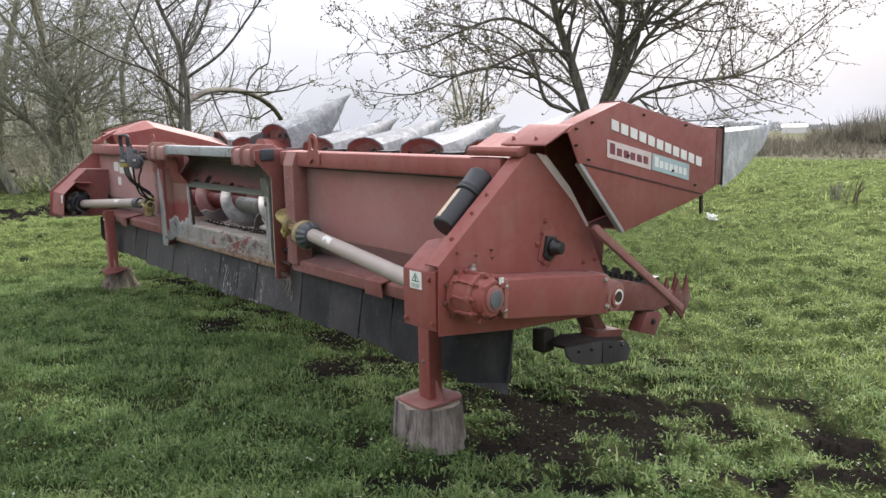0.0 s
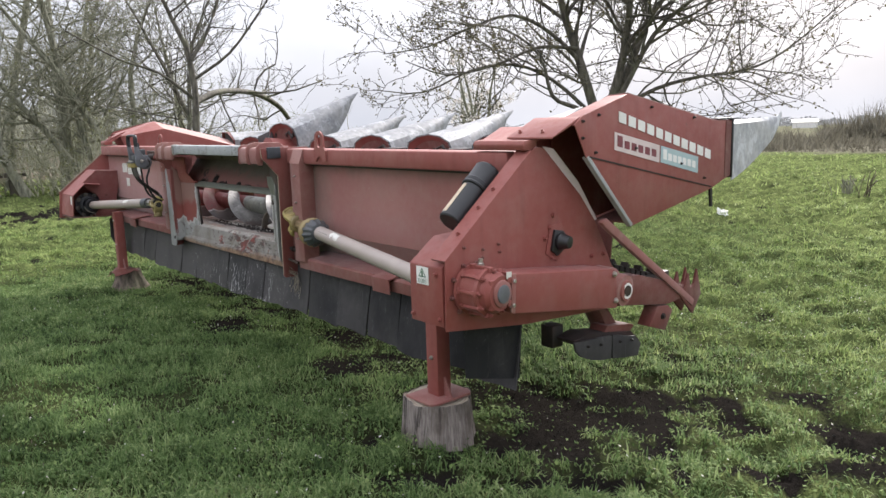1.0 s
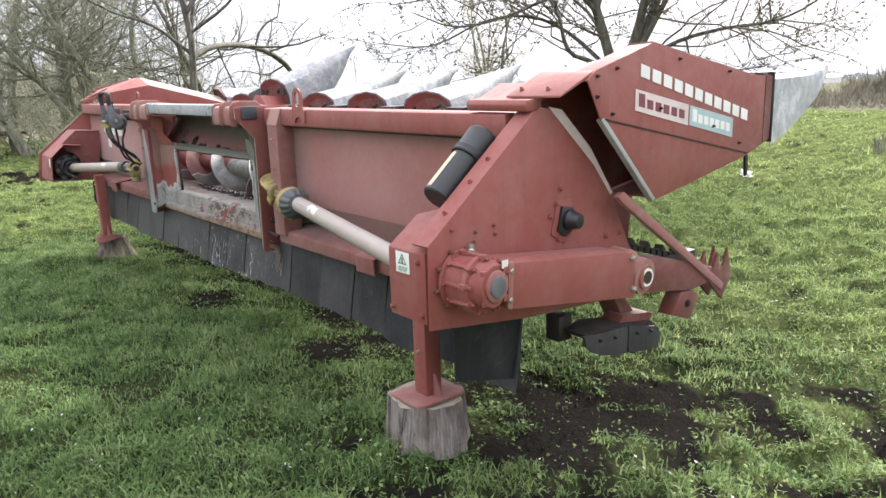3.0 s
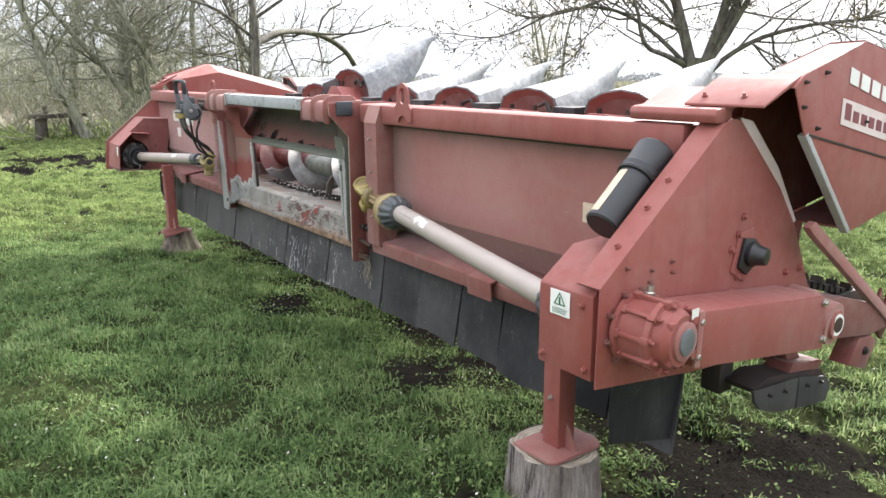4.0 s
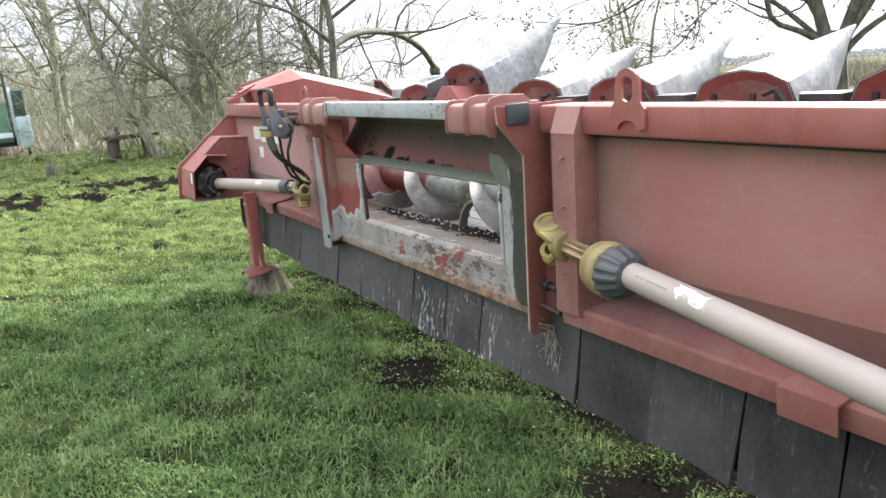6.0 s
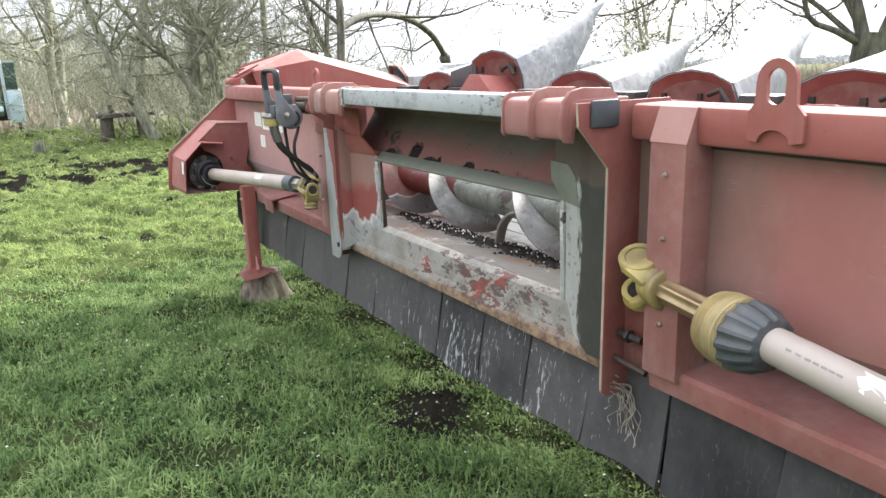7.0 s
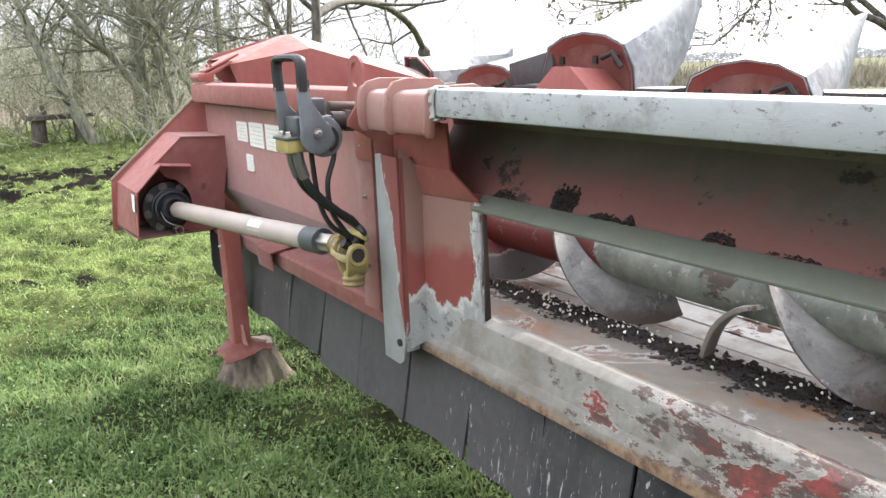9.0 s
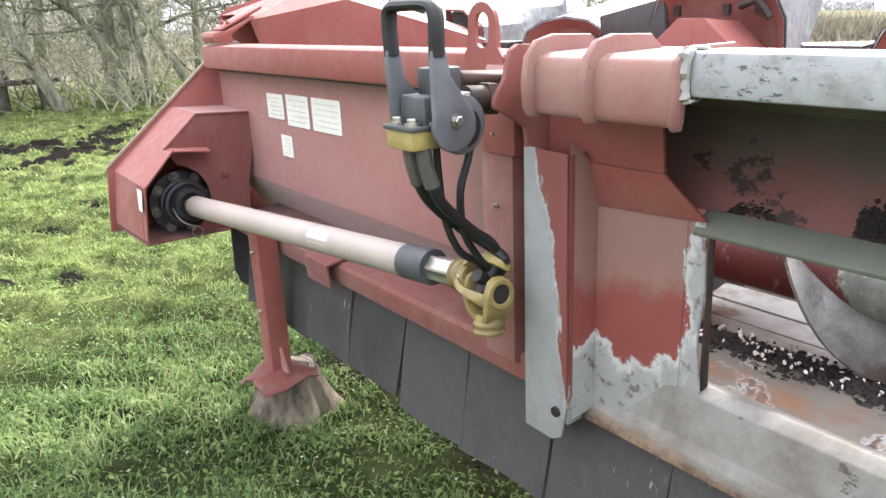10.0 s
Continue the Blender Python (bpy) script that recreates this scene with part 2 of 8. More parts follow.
def jamb_coat():
    """Red panel scraped to grey primer along its foot and its bare edge, faded pink above and deep red below."""
    m = Nodes("scraped_jamb")
    sep = m.n.new("ShaderNodeSeparateXYZ")
    m.link(m.pos, sep.inputs[0])
    tear = m.math("SUBTRACT", m.noise(11, 9, 0.72, m.mapped((1, 1, 0.7)), distort=0.5), 0.5)
    foot = m.math("MULTIPLY", m.math("SUBTRACT", 0.745, sep.outputs[2]), 6.0)
    side = m.math("MULTIPLY", m.math("SUBTRACT", 3.284, sep.outputs[1]), 11.0)
    f = m.math("ADD", m.math("MAXIMUM", foot, side), m.math("MULTIPLY", tear, 1.5))
    high = m.n.new("ShaderNodeMapRange")
    high.inputs["From Min"].default_value, high.inputs["From Max"].default_value = 0.80, 0.96
    m.link(sep.outputs[2], high.inputs["Value"])
    pink = m.mix(m.noise(8, 7, 0.7), (0.235, 0.120, 0.098), (0.185, 0.105, 0.085))
    deep = m.mix(m.noise(9, 6, 0.65), (0.22, 0.050, 0.040), (0.165, 0.042, 0.034))
    red = m.mix(m.ramp(m.math("ADD", high.outputs["Result"], tear), (0.35, 0.0), (0.65, 1.0)), deep, pink)
    grey = m.mix(m.noise(19, 7, 0.7), (0.19, 0.19, 0.185), (0.36, 0.36, 0.35))
    grey = m.mix(m.ramp(m.noise(26, 8, 0.72), (0.56, 0.0), (0.62, 0.8)), grey, (0.09, 0.06, 0.05))
    col = m.mix(m.ramp(f, (0.0, 0.0), (0.03, 1.0)), red, grey)
    col = m.mix(m.ramp(f, (0.0, 0.0), (0.06, 0.8), (0.20, 0.0)), col, (0.50, 0.49, 0.47))
    m.bump(m.math("ADD", f, m.math("MULTIPLY", m.noise(60, 3), 0.2)), 0.3, 0.003)
    return m.done(col, 0.62)


WORN_JAMB = jamb_coat()


def stained_jamb():
    """Pale primer below, sooty olive stain towards the mounting plate, brownish old red under the clamp."""
    m = Nodes("stained_jamb")
    sep = m.n.new("ShaderNodeSeparateXYZ")
    m.link(m.pos, sep.inputs[0])
    tear = m.math("SUBTRACT", m.noise(10, 9, 0.72, m.mapped((1, 1, 0.6)), distort=0.5), 0.5)
    soot = m.mix(m.noise(14, 7, 0.7), (0.012, 0.012, 0.010), (0.042, 0.040, 0.031))
    pale = m.mix(m.noise(18, 7, 0.7), (0.205, 0.208, 0.196), (0.37, 0.372, 0.350))
    pale = m.mix(m.ramp(m.noise(30, 8, 0.72), (0.57, 0.0), (0.62, 0.8)), pale, (0.10, 0.045, 0.04))
    f = m.math("ADD", m.math("MULTIPLY", m.math("SUBTRACT", sep.outputs[1], 1.918), 8.0), m.math("MULTIPLY", tear, 1.3))
    col = m.mix(m.ramp(f, (0.0, 0.0), (0.10, 1.0)), soot, pale)
    g = m.math("ADD", m.math("MULTIPLY", m.math("SUBTRACT", sep.outputs[2], 1.075), 9.0), m.math("MULTIPLY", tear, 1.2))
    col = m.mix(m.ramp(g, (-0.05, 0.0), (0.12, 0.95)), col, m.mix(m.noise(12, 6, 0.7), (0.105, 0.060, 0.048), (0.045, 0.042, 0.032)))
    m.bump(m.math("ADD", f, m.math("MULTIPLY", m.noise(50, 3), 0.3)), 0.25, 0.003)
    return m.done(col, 0.7)


WORN_DARK = stained_jamb()
SILL_COAT = sill_coat()


def speckled_bar():
    """Light grey primer with fine dark chips gathered in patches, and dull grime."""
    m = Nodes("speckled_bar")
    col = m.mix(m.noise(6, 7, 0.65), (0.24, 0.25, 0.252), (0.37, 0.385, 0.388))
    col = m.mix(m.ramp(m.noise(13, 7, 0.7), (0.52, 0.0), (0.66, 0.6)), col, (0.15, 0.14, 0.125))
    chips = m.math("ADD", m.noise(75, 6, 0.72, m.mapped((1.2, 0.6, 1.3))), m.math("MULTIPLY", m.math("SUBTRACT", m.noise(4, 3), 0.5), 0.35))
    col = m.mix(m.ramp(chips, (0.60, 0.0), (0.64, 0.85)), col, (0.055, 0.047, 0.045))
    m.bump(chips, 0.3, 0.003)
    return m.done(col, 0.7)


BAR = speckled_bar()
# faded red, lightened further for faces that catch sun and sky
FADED_LIT = painted("lit_faded_red", (0.28, 0.135, 0.115), (0.36, 0.22, 0.195), dust=0.2)


def flight_coat():
    """Auger sheet rubbed to dull grey, smeared with dried sap, brown low down, nicked bright here and there."""
    m = Nodes("worn_flight")
    sep = m.n.new("ShaderNodeSeparateXYZ")
    m.link(m.pos, sep.inputs[0])
    cloud = m.noise(7, 9, 0.75, distort=0.8)
    col = m.mix(m.ramp(cloud, (0.36, 0.0), (0.64, 1.0)), (0.075, 0.072, 0.068), (0.205, 0.200, 0.190))
    col = m.mix(m.ramp(m.noise(19, 8, 0.75), (0.54, 0.0), (0.62, 0.75)), col, (0.045, 0.036, 0.031))
    col = m.mix(m.ramp(m.noise(15, 8, 0.75, m.mapped((1, 1, 0.5))), (0.60, 0.0), (0.645, 0.8)), col, (0.36, 0.355, 0.34))
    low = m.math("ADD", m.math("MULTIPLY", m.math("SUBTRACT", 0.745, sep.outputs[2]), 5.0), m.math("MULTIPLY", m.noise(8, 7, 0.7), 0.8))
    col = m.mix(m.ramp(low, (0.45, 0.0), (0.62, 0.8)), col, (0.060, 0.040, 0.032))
    m.bump(m.math("ADD", cloud, m.math("MULTIPLY", m.noise(45, 5), 0.4)), 0.35, 0.004)
    return m.done(col, m.ramp(cloud, (0.3, 0.45), (0.7, 0.75)), spec=0.4)


def auger_coat():
    """Grey-green tube with brown scabs along its top; dull red paint left on it towards its far end."""
    m = Nodes("auger_paint")
    sep = m.n.new("ShaderNodeSeparateXYZ")
    m.link(m.pos, sep.inputs[0])
    cloud = m.noise(6, 9, 0.74, distort=0.6)
    col = m.mix(m.ramp(m.noise(18, 7, 0.7), (0.35, 0.0), (0.65, 1.0)), (0.098, 0.104, 0.092), (0.185, 0.195, 0.172))
    scab = m.math("ADD", cloud, m.math("MULTIPLY", m.math("SUBTRACT", sep.outputs[2], 0.855), 2.6))
    col = m.mix(m.ramp(scab, (0.575, 0.0), (0.595, 0.9)), col, m.mix(m.noise(24, 5, 0.7), (0.070, 0.044, 0.036), (0.034, 0.028, 0.025)))
    col = m.mix(m.ramp(m.noise(33, 7, 0.72), (0.60, 0.0), (0.63, 0.7)), col, (0.30, 0.295, 0.27))
    left = m.math("ADD", m.math("MULTIPLY", m.math("SUBTRACT", sep.outputs[1], 3.16), 3.0), m.math("MULTIPLY", cloud, 0.9))
    red = m.mix(m.ramp(m.noise(21, 7, 0.72), (0.58, 0.0), (0.63, 0.6)), m.mix(m.noise(8, 5), (0.062, 0.012, 0.011), (0.115, 0.022, 0.019)), (0.16, 0.135, 0.12))
    col = m.mix(m.ramp(left, (0.46, 0.0), (0.50, 1.0)), col, red)
    m.bump(m.math("ADD", cloud, m.math("MULTIPLY", m.noise(50, 4), 0.3)), 0.3, 0.004)
    return m.done(col, 0.6, spec=0.4)


FLIGHT, TUBE = flight_coat(), auger_coat()
FLIGHT_RED = worn_coat("red_flight", 0.45, 0.1, ("z", 0.86, 0.72), (0.13, 0.026, 0.022), 0.7, ((0.07, 0.068, 0.07), (0.14, 0.14, 0.14)))
LINTEL = worn_coat("green_grey_primer", -0.9, -0.2, None, (0.06, 0.05, 0.04), 0.5, ((0.10, 0.108, 0.085), (0.17, 0.18, 0.145)))
EDGE = worn_coat("chipped_edge", -0.10, 0.05, None, (0.06, 0.045, 0.04), 0.6, ((0.20, 0.20, 0.18), (0.36, 0.355, 0.33)))
PAN = worn_coat("scoured_pan", -0.30, 0.30, None, (0.07, 0.045, 0.032), 0.95, ((0.074, 0.065, 0.052), (0.195, 0.177, 0.149)))


def hood_coat():
    """Red panel, pinkish below, olive grime and the cross bar's painted-in shade above, sooty spots along its foot."""
    m = Nodes("shaded_grimy_hood")
    sep = m.n.new("ShaderNodeSeparateXYZ")
    m.link(m.pos, sep.inputs[0])
    red = m.mix(m.noise(9, 7, 0.65), (0.18, 0.075, 0.064), (0.115, 0.045, 0.036))
    run = m.n.new("ShaderNodeMapRange")
    run.inputs["From Min"].default_value, run.inputs["From Max"].default_value = 1.05, 1.20
    m.link(sep.outputs[2], run.inputs["Value"])
    # darkens upwards: the bar's shade is mixed in with the grime
    f = m.math("ADD", m.math("MULTIPLY", run.outputs["Result"], 0.5), m.math("MULTIPLY", m.noise(5, 8, 0.7, m.mapped((1, 0.8, 0.7))), 0.75))
    col = m.mix(m.ramp(f, (0.46, 0.0), (0.70, 0.92)), red, m.mix(m.noise(9, 7, 0.7), (0.045, 0.038, 0.028), (0.125, 0.118, 0.092)))
    col = m.mix(m.ramp(m.noise(7, 8, 0.72, m.mapped((1, 0.8, 1))), (0.585, 0.0), (0.62, 0.9)), col, (0.018, 0.016, 0.014))
    m.bump(m.noise(40, 4), 0.3, 0.004)
    return m.done(col, 0.8)


HOOD = hood_coat()
# much paler than the pan: sunlight on the floor put into the colour
SLATS = worn_coat("sunlit_floor", -0.5, 0.35, None, (0.12, 0.07, 0.05), 0.7, ((0.30, 0.285, 0.25), (0.50, 0.485, 0.45)))
COLLAR = plain("slate_collar", (0.055, 0.062, 0.068), 0.5, var=0.4, scale=30, dirty=0.4, dirt=(0.14, 0.13, 0.12))
BLACK = plain("black_plastic", (0.012, 0.0125, 0.014), 0.45, dirt=(0.05, 0.045, 0.04), dirty=0.25)
GREYPL = plain("grey_plastic", (0.125, 0.13, 0.14), 0.5, dirty=0.3)
SLATE = plain("slate_pad", (0.045, 0.052, 0.06), 0.6)
IRON = plain("dark_iron", (0.03, 0.025, 0.022), 0.6, 0.3, dirt=(0.10, 0.05, 0.03), dirty=0.5)
STEEL = plain("bright_steel", (0.55, 0.52, 0.48), 0.35, 0.9, dirty=0.4, dirt=(0.20, 0.13, 0.08))
GUARD_BLACK = plain("greasy_guard", (0.022, 0.024, 0.030), 0.4, var=0.6, scale=26, bump=0.4, dirty=0.5, dirt=(0.085, 0.085, 0.09))
BOLT_PALE = plain("dull_zinc", (0.26, 0.24, 0.21), 0.5, 0.3, dirty=0.5)
YELLOW = plain("yellow_paint", (0.385, 0.305, 0.100), 0.5, dirt=(0.075, 0.05, 0.032), dirty=0.9, scale=16)
BRONZE = plain("rusty_bronze_shaft", (0.42, 0.31, 0.18), 0.38, 0.75, dirty=0.5, dirt=(0.16, 0.09, 0.05))
TAN_CONE = plain("tan_plastic", (0.40, 0.31, 0.15), 0.5, dirty=0.4)
BEIGE = plain("beige_guard_tube", (0.350, 0.298, 0.264), 0.5, var=0.15, scale=9, dirty=0.35, dirt=(0.34, 0.26, 0.21))
PAPER = plain("paper_label", (0.66, 0.65, 0.60), 0.7, var=0.12, scale=30, dirty=0.25, dirt=(0.40, 0.34, 0.28))
PAPER_AGED = plain("aged_label", (0.62, 0.50, 0.36), 0.75, var=0.3, scale=40, dirty=0.3)
WHITE = plain("white_sticker", (0.74, 0.73, 0.70), 0.5, var=0.08, dirty=0.12)
PINKISH = plain("pale_banner", (0.62, 0.52, 0.50), 0.5, var=0.1, dirty=0.15)
BLUEISH = plain("blue_grey_banner", (0.36, 0.47, 0.49), 0.5, var=0.1, dirty=0.15)
MARK_RED = plain("red_print", (0.20, 0.05, 0.06), 0.6, dirty=0.0)
GREEN_MARK = plain("green_print", (0.05, 0.16, 0.08), 0.6, dirty=0.0)
CHAFF = plain("dark_plant_litter", (0.020, 0.015, 0.013), 0.9, scale=60, bump=0.6, dirt=(0.04, 0.03, 0.022))
GRAIN = plain("pale_kernels", (0.78, 0.75, 0.67), 0.6, var=0.15, dirty=0.1)


def galvanised(name="galvanised_sheet", k=1.0):
    m = Nodes(name)
    sp = m.voronoi(26)
    grain = m.ramp(sp.outputs["Distance"], (0.0, 0.17 * k), (0.7, 0.25 * k))
    stain = m.ramp(m.noise(5, 7, 0.65), (0.42, 0.0), (0.66, 1.0))
    col = m.mix(m.math("MULTIPLY", stain, 0.65), grain, (0.125 * k, 0.135 * k, 0.15 * k))
    col = m.mix(m.ramp(m.noise(8, 8, 0.74), (0.52, 0.0), (0.58, 0.75)), col, (0.33 * k, 0.34 * k, 0.35 * k))
    m.bump(m.noise(12, 3), 0.1, 0.01)
    return m.done(col, m.ramp(m.noise(18, 4), (0.3, 0.52), (0.7, 0.75)), 0.0, 0.35)


GALV, GALV_PALE = galvanised(k=1.05), galvanised("bleached_galvanised_sheet", 1.75)


def rubber():
    """Old conveyor rubber: bluish black, dusty in patches, bird-lime streaks on the flaps under the opening."""
    m = Nodes("rubber_flap")
    fac = m.noise(5, 6, 0.6)
    col = m.mix(fac, (0.0048, 0.0050, 0.0063), (0.0175, 0.0170, 0.0205))
    sep = m.n.new("ShaderNodeSeparateXYZ")
    m.link(m.pos, sep.inputs[0])
    lot = m.ramp(m.math("MULTIPLY", sep.outputs[1], 0.2), (0.20, 0.0), (0.38, 0.10), (0.60, 0.115), (0.76, 0.02))
    dust = m.ramp(m.math("MULTIPLY", sep.outputs[1], 0.2), (0.16, 0.0), (0.40, 0.16), (0.60, 0.20), (0.72, 0.31), (0.96, 0.22))
    film = m.math("ADD", m.math("MULTIPLY", m.math("SUBTRACT", m.random(), 0.5), 0.22), m.math("ADD", m.noise(2.6, 7, 0.68, m.mapped((1, 1, 0.7))), dust))
    col = m.mix(m.ramp(film, (0.42, 0.0), (0.78, 0.75)), col, m.mix(m.noise(30, 5), (0.054, 0.051, 0.053), (0.096, 0.089, 0.086)))
    scuff = m.noise(22, 7, 0.75, m.mapped((1.0, 1.6, 0.8)), distort=1.2)
    col = m.mix(m.ramp(scuff, (0.60, 0.0), (0.66, 0.45)), col, (0.105, 0.10, 0.10))
    streak = m.math("ADD", m.math("ADD", m.noise(9, 5, 0.7, m.mapped((8.0, 8.0, 0.9)), distort=0.9), m.math("MULTIPLY", m.math("SUBTRACT", m.noise(3.3, 3), 0.5), 0.35)), lot)
    col = m.mix(m.ramp(streak, (0.725, 0.0), (0.765, 0.9)), col, (0.33, 0.33, 0.325))
    run = m.noise(9, 4, 0.6, m.mapped((14.0, 14.0, 0.35)))
    col = m.mix(m.math("MULTIPLY", m.ramp(run, (0.60, 0.0), (0.70, 1.0)), m.ramp(m.noise(1.6, 2), (0.45, 0.0), (0.65, 0.5))), col, (0.11, 0.11, 0.105))
    m.bump(m.math("ADD", m.noise(40, 4), m.math("MULTIPLY", scuff, 0.6)), 0.2, 0.003)
    return m.done(col, 0.6, spec=0.28)


RUBBER = rubber()


def bark(name, dark, light, scale=18):
    m = Nodes(name)
    f = m.noise(scale, 8, 0.65, m.mapped((1, 1, 0.22)))
    col = m.mix(m.ramp(f, (0.35, 0.0), (0.68, 1.0)), dark, light)
    col = m.mix(m.math("MULTIPLY", m.ramp(m.noise(3.0, 4), (0.5, 0.0), (0.7, 1.0)), 0.5), col, (0.15, 0.16, 0.09))
    m.bump(f, 0.7, 0.02)
    return m.done(col, 0.9)


BARK = bark("grey_bark", (0.085, 0.083, 0.060), (0.32, 0.318, 0.235))
BARK_DARK = bark("dark_bark", (0.028, 0.025, 0.021), (0.145, 0.130, 0.104))
STUMP_BROWN = bark("rotting_stump", (0.038, 0.029, 0.024), (0.235, 0.180, 0.138), 20)


def log_bark():
    """Weathered log: bleached grey-pink fibres, dark splits and peeling patches running up it."""
    m = Nodes("weathered_log")
    split = m.noise(30, 8, 0.7, m.mapped((1, 1, 0.10)), distort=0.3)
    fibre = m.noise(90, 5, 0.7, m.mapped((1, 1, 0.06)))
    patch = m.noise(7, 6, 0.65, m.mapped((1, 1, 0.45)))
    col = m.mix(m.ramp(fibre, (0.30, 0.0), (0.70, 1.0)), (0.125, 0.100, 0.086), (0.36, 0.315, 0.285))
    col = m.mix(m.ramp(patch, (0.46, 0.0), (0.60, 0.75)), col, (0.085, 0.064, 0.050))
    col = m.mix(m.ramp(split, (0.54, 0.0), (0.62, 0.9)), col, (0.022, 0.016, 0.013))
    m.bump(m.math("ADD", m.math("MULTIPLY", split, -1.0), m.math("MULTIPLY", fibre, 0.35)), 0.9, 0.03)
    return m.done(col, 0.9)


STUMP = log_bark()


def cut_wood():
    m = Nodes("cut_wood")
    ring = m.n.new("ShaderNodeTexWave")
    ring.wave_type, ring.rings_direction = "RINGS", "Z"
    ring.inputs["Scale"].default_value, ring.inputs["Distortion"].default_value, ring.inputs["Detail"].default_value = 22, 3.0, 3
    m.link(m.pos, ring.inputs["Vector"])
    col = m.mix(ring.outputs["Fac"], (0.30, 0.25, 0.19), (0.44, 0.39, 0.31))
    col = m.mix(m.ramp(m.noise(9, 5), (0.45, 0.0), (0.7, 0.7)), col, (0.16, 0.13, 0.10))
    m.bump(ring.outputs["Fac"], 0.4, 0.004)
    return m.done(col, 0.85)


CUT = cut_wood()


def soil_and_turf():
    """The ground under the blades: turf, thatch, bare dark soil, and dry grass further off."""
    m = Nodes("turf_and_soil")
    mid = m.noise(4.5, 6, 0.65)
    fine = m.noise(45, 5, 0.7)
    # near turf is kept darker: the shade between its blades is painted in
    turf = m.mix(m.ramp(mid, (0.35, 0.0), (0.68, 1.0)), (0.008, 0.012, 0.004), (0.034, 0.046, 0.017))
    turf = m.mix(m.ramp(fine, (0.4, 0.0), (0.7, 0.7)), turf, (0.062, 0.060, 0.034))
    # turf of the open meadow, brighter for the sunlight put into it
    sunlit_turf = m.mix(m.ramp(m.noise(7, 7, 0.7), (0.38, 0.0), (0.62, 1.0)), (0.034, 0.050, 0.017), (0.200, 0.240, 0.086))
    sunlit_turf = m.mix(m.ramp(fine, (0.44, 0.0), (0.66, 0.7)), sunlit_turf, (0.165, 0.198, 0.078))
    sunlit_turf = m.mix(m.ramp(m.noise(110, 4, 0.7), (0.48, 0.0), (0.60, 0.85)), sunlit_turf, (0.022, 0.030, 0.010))
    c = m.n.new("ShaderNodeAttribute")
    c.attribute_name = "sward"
    turf = m.mix(c.outputs["Fac"], turf, sunlit_turf)
    soil = m.mix(fine, (0.0042, 0.0038, 0.0034), (0.0235, 0.0205, 0.0178))
    a = m.n.new("ShaderNodeAttribute")
    a.attribute_name = "soil"
    b = m.n.new("ShaderNodeAttribute")
    b.attribute_name = "dry"
    straw = m.mix(m.noise(0.35, 5), (0.115, 0.107, 0.080), (0.185, 0.172, 0.130))
    straw = m.mix(m.ramp(m.noise(0.02, 3), (0.45, 0.0), (0.6, 1.0)), straw, (0.125, 0.122, 0.082))
    mask = m.ramp(m.math("ADD", a.outputs["Fac"], m.math("MULTIPLY", m.math("SUBTRACT", fine, 0.5), 0.9)), (0.30, 0.0), (0.72, 1.0))
    col = m.mix(mask, turf, soil)
    col = m.mix(b.outputs["Fac"], col, straw)
    m.bump(m.math("ADD", mid, m.math("MULTIPLY", fine, 0.35)), 0.8, 0.05)
    return m.done(col, 1.0, spec=0.0)


def bare_soil():
    m = Nodes("bare_soil")
    fine = m.noise(60, 6, 0.7)
    col = m.mix(fine, (0.005, 0.0045, 0.004), (0.026, 0.0225, 0.0195))
    col = m.mix(m.ramp(m.noise(24, 6, 0.7), (0.60, 0.0), (0.68, 0.7)), col, (0.08, 0.07, 0.056))
    m.bump(fine, 1.0, 0.02)
    return m.done(col, 0.95, spec=0.2)


def blade_mat(name, a, b, c, patchy=False, through_light=0.35):
    m = Nodes(name)
    r = m.island()
    if patchy:
        r = m.math("ADD", m.math("MULTIPLY", r, 0.60), m.math("MULTIPLY", m.ramp(m.math("ADD", m.math("MULTIPLY", m.noise(0.9, 3), 0.5), m.math("MULTIPLY", m.noise(4.0, 4), 0.5)), (0.40, 0.0), (0.60, 1.0)), 0.38))
    col = m.ramp(r, (0.0, a), (0.55, b), (0.92, c), (1.0, (0.24, 0.21, 0.10) if patchy else c))
    m.done(col, 0.7, spec=0.12)
    tr = m.n.new("ShaderNodeBsdfTranslucent")
    m.link(col, tr.inputs["Color"])
    mx = m.n.new("ShaderNodeMixShader")
    mx.inputs["Fac"].default_value = through_light
    m.link(m.out.outputs["BSDF"], mx.inputs[1])
    m.link(tr.outputs["BSDF"], mx.inputs[2])
    m.link(mx.outputs["Shader"], m.n["Material Output"].inputs["Surface"])
    return m.mat


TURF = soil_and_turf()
SOIL = bare_soil()
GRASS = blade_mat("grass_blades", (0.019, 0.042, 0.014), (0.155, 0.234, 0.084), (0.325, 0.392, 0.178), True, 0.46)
# brighter copy of the lawn's blades, sunlight put into the colour
GRASS_FAR = blade_mat("sunlit_meadow_blades", (0.068, 0.112, 0.032), (0.238, 0.308, 0.104), (0.375, 0.435, 0.182), True, 0.48)
WEED = blade_mat("weed_leaves", (0.06, 0.11, 0.03), (0.135, 0.20, 0.06), (0.23, 0.30, 0.11), False, 0.4)
TWIG = bark("pale_twigs", (0.165, 0.163, 0.108), (0.40, 0.395, 0.285))
THICKET = bark("thicket_twigs", (0.165, 0.165, 0.125), (0.40, 0.40, 0.31))
HEDGE = blade_mat("bare_hedge", (0.075, 0.070, 0.052), (0.125, 0.117, 0.088), (0.18, 0.168, 0.13))
